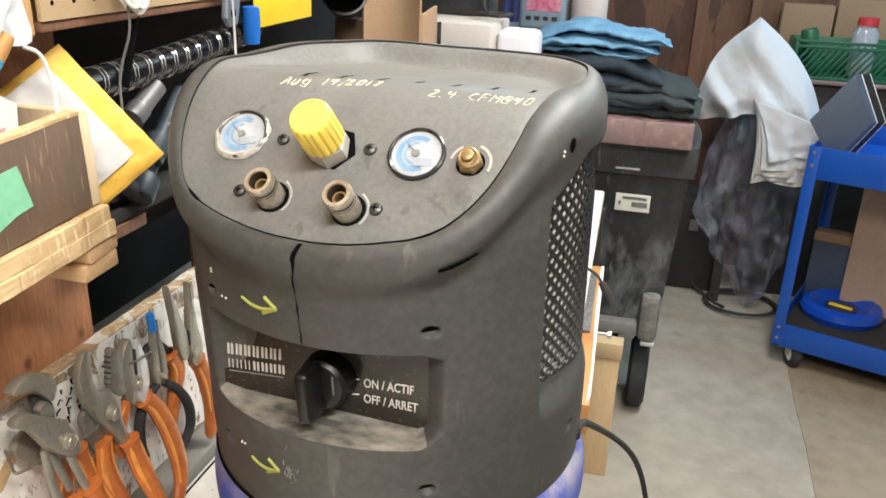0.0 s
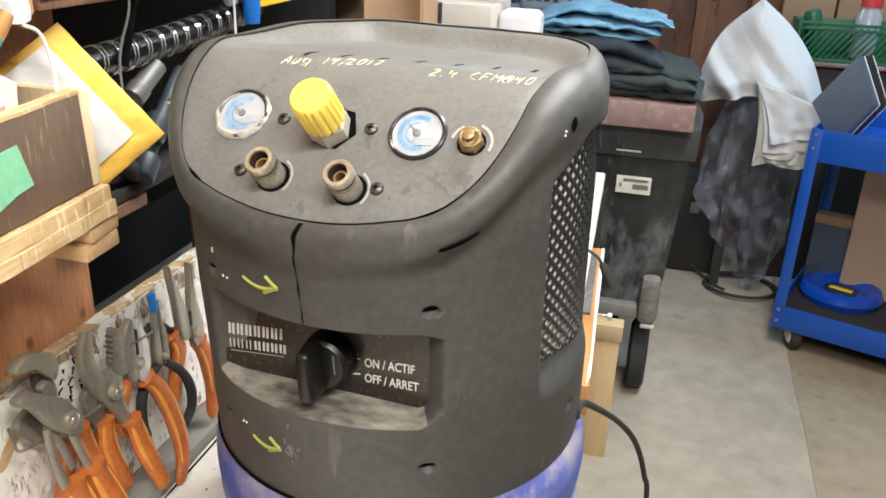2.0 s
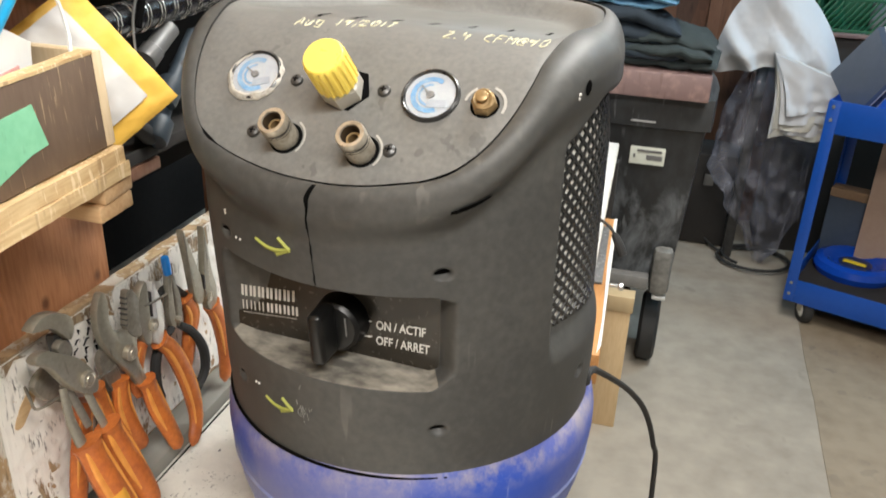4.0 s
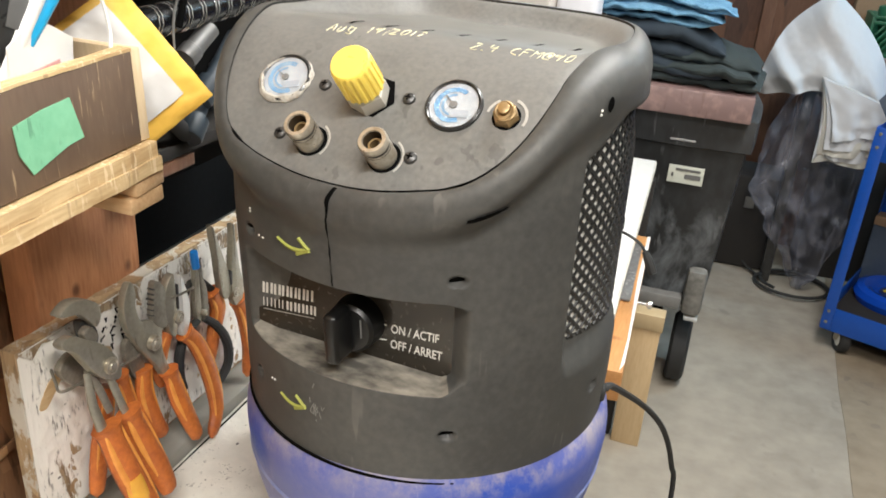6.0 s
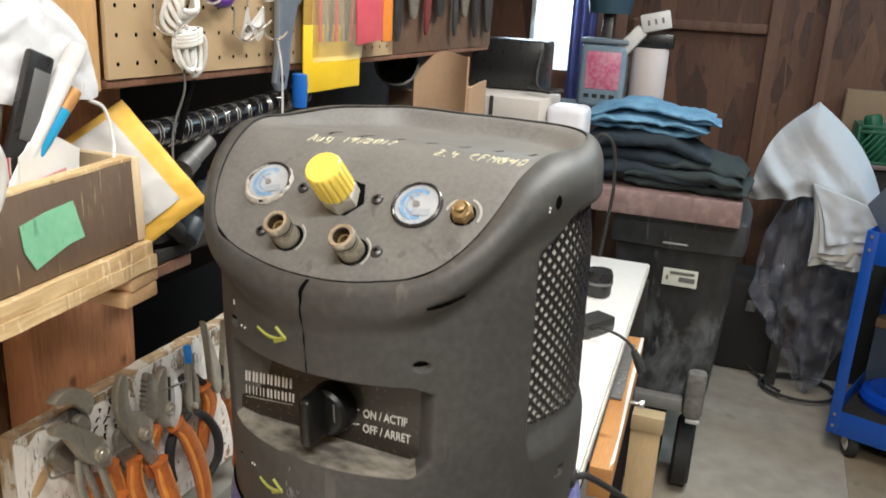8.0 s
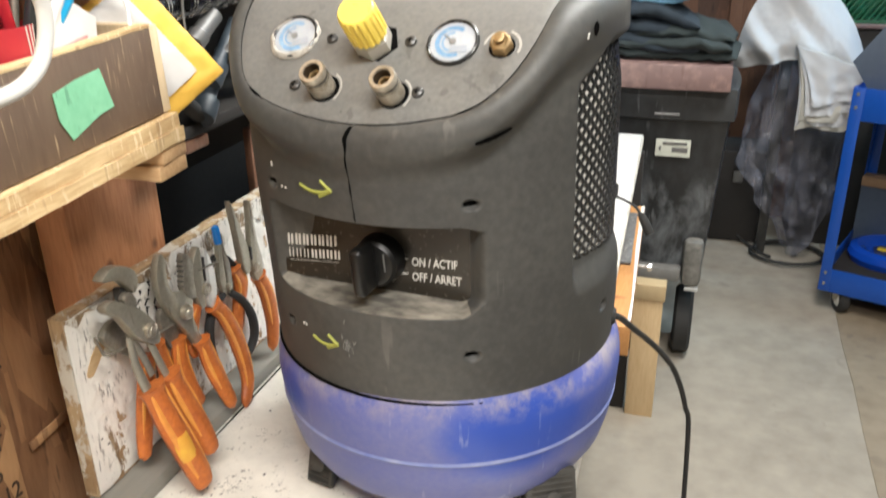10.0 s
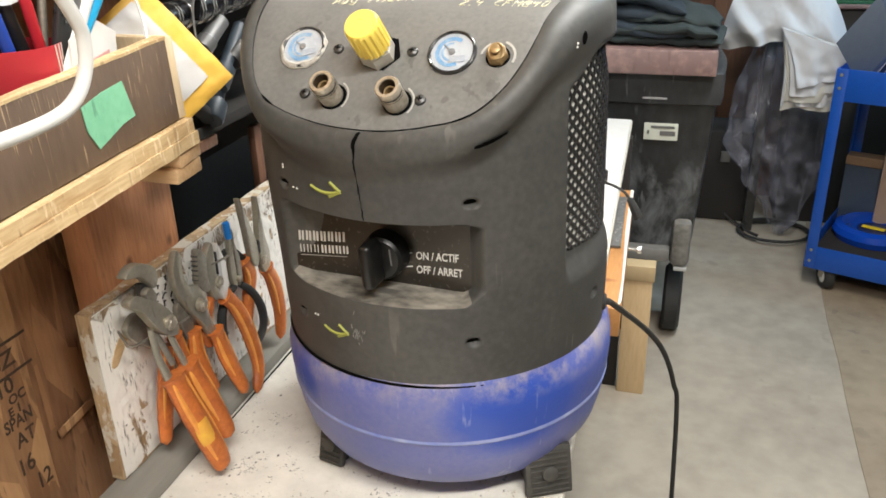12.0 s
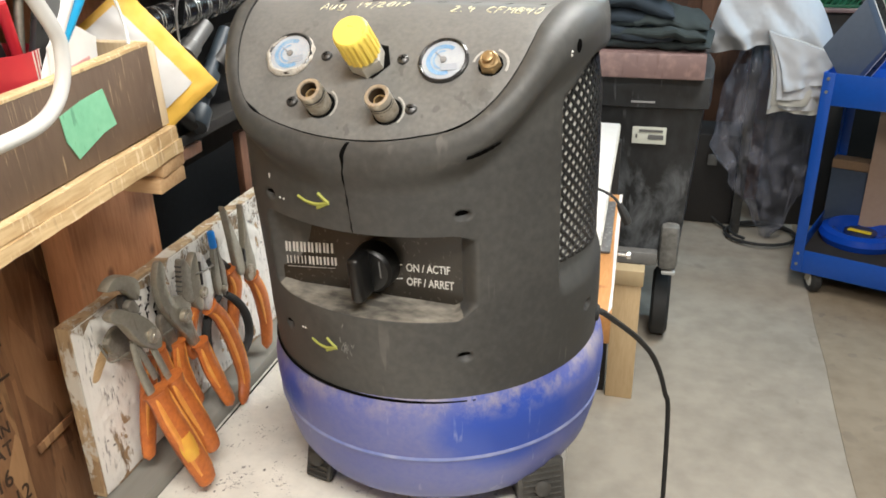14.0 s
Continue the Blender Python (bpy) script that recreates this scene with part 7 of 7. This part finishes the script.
for k, (drop, wide, out, material) in enumerate(((0.0, 0.0, 0.0, M_CREAMCLOTH), (0.016, 0.006, 0.012, M_CLOTH), (0.034, 0.02, 0.024, M_CREAMCLOTH), (0.06, 0.05, 0.036, M_CLOTH), (0.1, 0.085, 0.048, M_CLOTH))):
    def skirt(u, v):
        top = Vector((0.0, 0, 0.325)).lerp(Vector((0.27, 0, 0.24)), u)
        low = Vector((0.034 + 0.5 * wide, 0, 0.016 + drop)).lerp(Vector((0.25, 0, 0.022 + drop * 1.2)), u)
        p = top.lerp(low, v)
        wave = math.sin(9 * u ** 0.8 + 1.5 * v + k) * 0.6 + math.sin(19 * u + 2 * k) * 0.3 + noise.noise(Vector((u * 5, v * 4, k)))
        p.x += 0.012 * math.sin(math.pi * v) * (1 - u)
        p.y = -0.085 - out - 0.014 * wave * v - 0.012 * math.exp(-(u / 0.07) ** 2) * v
        p.z += 0.004 * math.sin(7 * u + k) * v
        return p
    part("skirt_layer", sheet(40, 22, skirt, 0.006), material, cloth)
bag = thing("plastic_bag", pose(0.635, 2.72, 0), "large grey translucent plastic bag of scraps", "bag")


def bag_at(u, v):
    """A slack flattened bag: wide above, slanting to a low corner, crumpled into sharp ridges."""
    a = 2 * math.pi * u
    c, s = math.cos(a), math.sin(a)
    left = interp(v, ((0, 0.07), (0.1, 0.03), (0.3, -0.08), (0.48, -0.17), (0.56, -0.165), (0.75, -0.135), (1.0, -0.09)))
    right = interp(v, ((0, 0.11), (0.1, 0.17), (0.3, 0.21), (0.6, 0.21), (1.0, 0.12)))
    deep = interp(v, ((0, 0.02), (0.2, 0.07), (0.5, 0.11), (0.8, 0.09), (1.0, 0.06)))
    n1 = noise.noise(Vector((c * 1.6, s * 1.6, v * 3.1)))
    n2 = 1 - 3 * abs(noise.noise(Vector((c * 2.2 + v, s * 2.2, v * 4.2 - c))))
    n3 = 1 - 3 * abs(noise.noise(Vector((c * 5.5 - v, s * 5.5, v * 8 + c))))
    n4 = noise.noise(Vector((c * 13, s * 13, v * 17)))
    q = 1 + 0.16 * n1 + 0.07 * n2 + 0.03 * n3 + 0.02 * n4
    y = deep * s * (1 + 0.3 * n1) + 0.03 * s * (n2 + 0.35 * n3)
    return Vector(((left + right) / 2 + (right - left) / 2 * c * q, y, 0.01 + 0.83 * v + 0.02 * n1))


part("film", sheet(110, 80, bag_at), M_BAG, bag)
part("bottom", span(0.065, 0.115, -0.02, 0.02, 0.0, 0.05, 0.015), M_BAG, bag)
box_f = thing("black_tool_case", pose(0.5, 2.92, 0), "black tool case on the floor by the wall", "case")
part("body", span(-0.16, 0.12, -0.1, 0.14, 0, 0.42, 0.02), M_SHADEBLACK, box_f)
part("latch", span(-0.04, 0.0, -0.108, -0.1, 0.28, 0.33, 0.003), M_GREY, box_f)
loops = thing("floor_cable", pose(0.71, 2.7, 0.012), "black cable looped on the concrete floor", "cable")
part("loop", tube([Vector((0.16 * math.cos(a) * (1 - 0.02 * a), 0.12 * math.sin(a), 0.002 * a)) for a in [j * 0.45 for j in range(24)]], 0.007, 8, 4), M_RUBBER, loops)
part("tail", tube([(-0.12, 0.02, 0), (-0.2, 0.12, 0.02), (-0.24, 0.14, 0.1)], 0.006, 8, 5), M_RUBBER, loops)

# green crate with jars on a cupboard against the end wall
cup_board = thing("low_cupboard", pose(1.2, 3.02, 0), "dark cupboard against the end wall", "cupboard")
part("body", span(-0.48, 0.7, -0.13, 0.15, 0, 0.93, 0.006), M_SHADEBLACK, cup_board)
part("top", span(-0.5, 0.72, -0.15, 0.17, 0.932, 0.95, 0.004), M_PINKWOOD, cup_board)
crate = thing("green_crate", pose(1.03, 2.98, 0.951), "dark green plastic lattice crate", "crate")
for z in (0.0, 0.12, 0.14):
    part("front_rail", span(-0.26, 0.26, -0.1, -0.09, z, z + 0.012, 0.001), M_GREEN, crate)
for k in range(22):
    part("slat", box(0.008, 0.006, 0.17, pose(-0.25 + 0.024 * k, -0.095, 0.068, 0, 35, 0), 0.001), M_GREEN, crate)
for x in (-0.26, 0.26):
    part("side", span(x - 0.005, x + 0.005, -0.1, 0.1, 0, 0.15, 0.001), M_GREEN, crate)
part("back", span(-0.26, 0.26, 0.092, 0.1, 0, 0.15, 0.001), M_GREEN, crate)
part("bottom", span(-0.25, 0.25, -0.088, 0.09, 0.0, 0.008, 0.001), M_GREEN, crate)
jar = thing("glass_jar", pose(1.03, 2.98, 0.962), "clear glass jar with a red lid in the crate", "jar")
part("body", lathe([(0, 0), (0.045, 0), (0.048, 0.01), (0.048, 0.17), (0.036, 0.19), (0.036, 0.2)], 28), mat("hazy_glass", (0.3, 0.31, 0.34), (0.5, 0.5, 0.52), rough=0.12, scale=16), jar)
part("lid", lathe([(0, 0.23), (0.038, 0.23), (0.04, 0.2), (0, 0.2)], 24), M_RED, jar)
can = thing("green_can", pose(0.86, 2.97, 0.962), "dark green can leaning in the crate", "can")
part("body", lathe([(0, 0), (0.033, 0), (0.034, 0.004), (0.034, 0.165), (0.028, 0.18), (0, 0.18)], 24, pose(0, 0, 0, 0, -14, 0)), M_GREEN, can)
for x0, x1, h in ((0.72, 0.92, 0.27), (0.93, 1.3, 0.3)):
    crd = thing("cardboard_box", pose((x0 + x1) / 2, 3.12, 0.951), "brown cardboard box on the cupboard against the wall", "box")
    part("carton", span(-(x1 - x0) / 2, (x1 - x0) / 2, -0.03, 0.05, 0, h, 0.003), M_CARD, crd)

# on the cart
case = thing("slate_case", pose(0.76, 2.25, 0.757), "slate-blue flat case standing tilted on the cart", "case")
CASE_FACE = [(0.0, 0.15), (0.108, 0.31), (0.188, 0.155), (0.096, 0.006)]
DEEP = Matrix(((1, 0, 0.8, 0), (0, 0, 0.6, 0), (0, 1, 0.02, 0), (0, 0, 0, 1)))
for nm, a, b, material in (("body", 0.0, 0.03, M_SLATE), ("edge_line", 0.0302, 0.035, M_WHITE), ("dark_band", 0.0352, 0.068, M_BLACK), ("edge_line", 0.0682, 0.072, M_WHITE)):
    part(nm, slab(CASE_FACE, b - a, DEEP @ Matrix.Translation((0, 0, (a + b) / 2)), 0.0015), material, case)
disc = thing("blue_disc", pose(1.045, 2.475, 0.122), "blue round plastic reel on the lower cart tray", "reel")
part("rim", lathe([(0.045, 0.03), (0.075, 0.03), (0.095, 0.05), (0.12, 0.058), (0.142, 0.048), (0.15, 0.025), (0.14, 0.0), (0.045, 0.0), (0.045, 0.03)], 48), mat("glossy_blue_plastic", (0.006, 0.06, 0.42), rough=0.18), disc)
part("hub", lathe([(0, 0.02), (0.05, 0.02), (0.06, 0.036), (0, 0.036)], 32), mat("dark_blue_hub", (0.006, 0.02, 0.1), rough=0.4), disc)
part("tag", box(0.085, 0.026, 0.004, pose(-0.005, -0.01, 0.041, 0, 0, -25), 0.001), M_TAG, disc)
crd = thing("cardboard_box", pose(1.115, 2.53, 0.122, 0, 0, -20), "tall brown cardboard sheet standing in the cart", "box")
part("carton", span(-0.07, 0.3, 0.0, 0.05, 0, 0.58, 0.003), mat("pinkish_cardboard", (0.5, 0.36, 0.27), (0.4, 0.27, 0.2), rough=0.8, scale=7), crd)
dk = thing("dark_toolbox", pose(0.98, 2.6, 0.122, 0, 0, -20), "dark toolbox at the back of the cart", "toolbox")
part("body", span(-0.06, 0.3, 0.02, 0.08, 0.0, 0.24, 0.006), M_SLATE, dk)
part("top_board", span(-0.06, 0.3, 0.01, 0.08, 0.242, 0.28, 0.004), M_CARD, dk)

# older, browner concrete beyond an uneven joint
edge = [(0.861 - 0.004 * k + 0.003 * math.sin(k * 2.3), 3.19 - 0.25 * k) for k in range(22)]
solid("floor_slab", slab([*edge, (2.99, 3.19 - 0.25 * 21), (2.99, 3.19)], 0.003, pose(0, 0, 0.0016)), scratched(mat("older_concrete", (0.3, 0.24, 0.17), (0.2, 0.155, 0.105), rough=0.6, scale=2.4, fine=16, amount=0.8, bump=0.15, low=0.4, high=0.66), (0.12, 0.1, 0.08), 14, 0.0, 0.4, 0.5), "older brown-stained concrete floor slab", "floor slab")

# dark gap where the strip stands off the benchtop
solid("ledger_gap", tube([(-0.2375, -0.14, BENCH + 0.0004), (-0.2365, 0.1, BENCH + 0.0004), (-0.238, 0.5, BENCH + 0.0004)], lambda t: 0.0006 + 0.001 * math.sin(math.pi * t), 6, 8, flat=0.3, normal=(0, 0, 1)), M_GAP, "dark dirty gap beside the wooden strip", "gap")
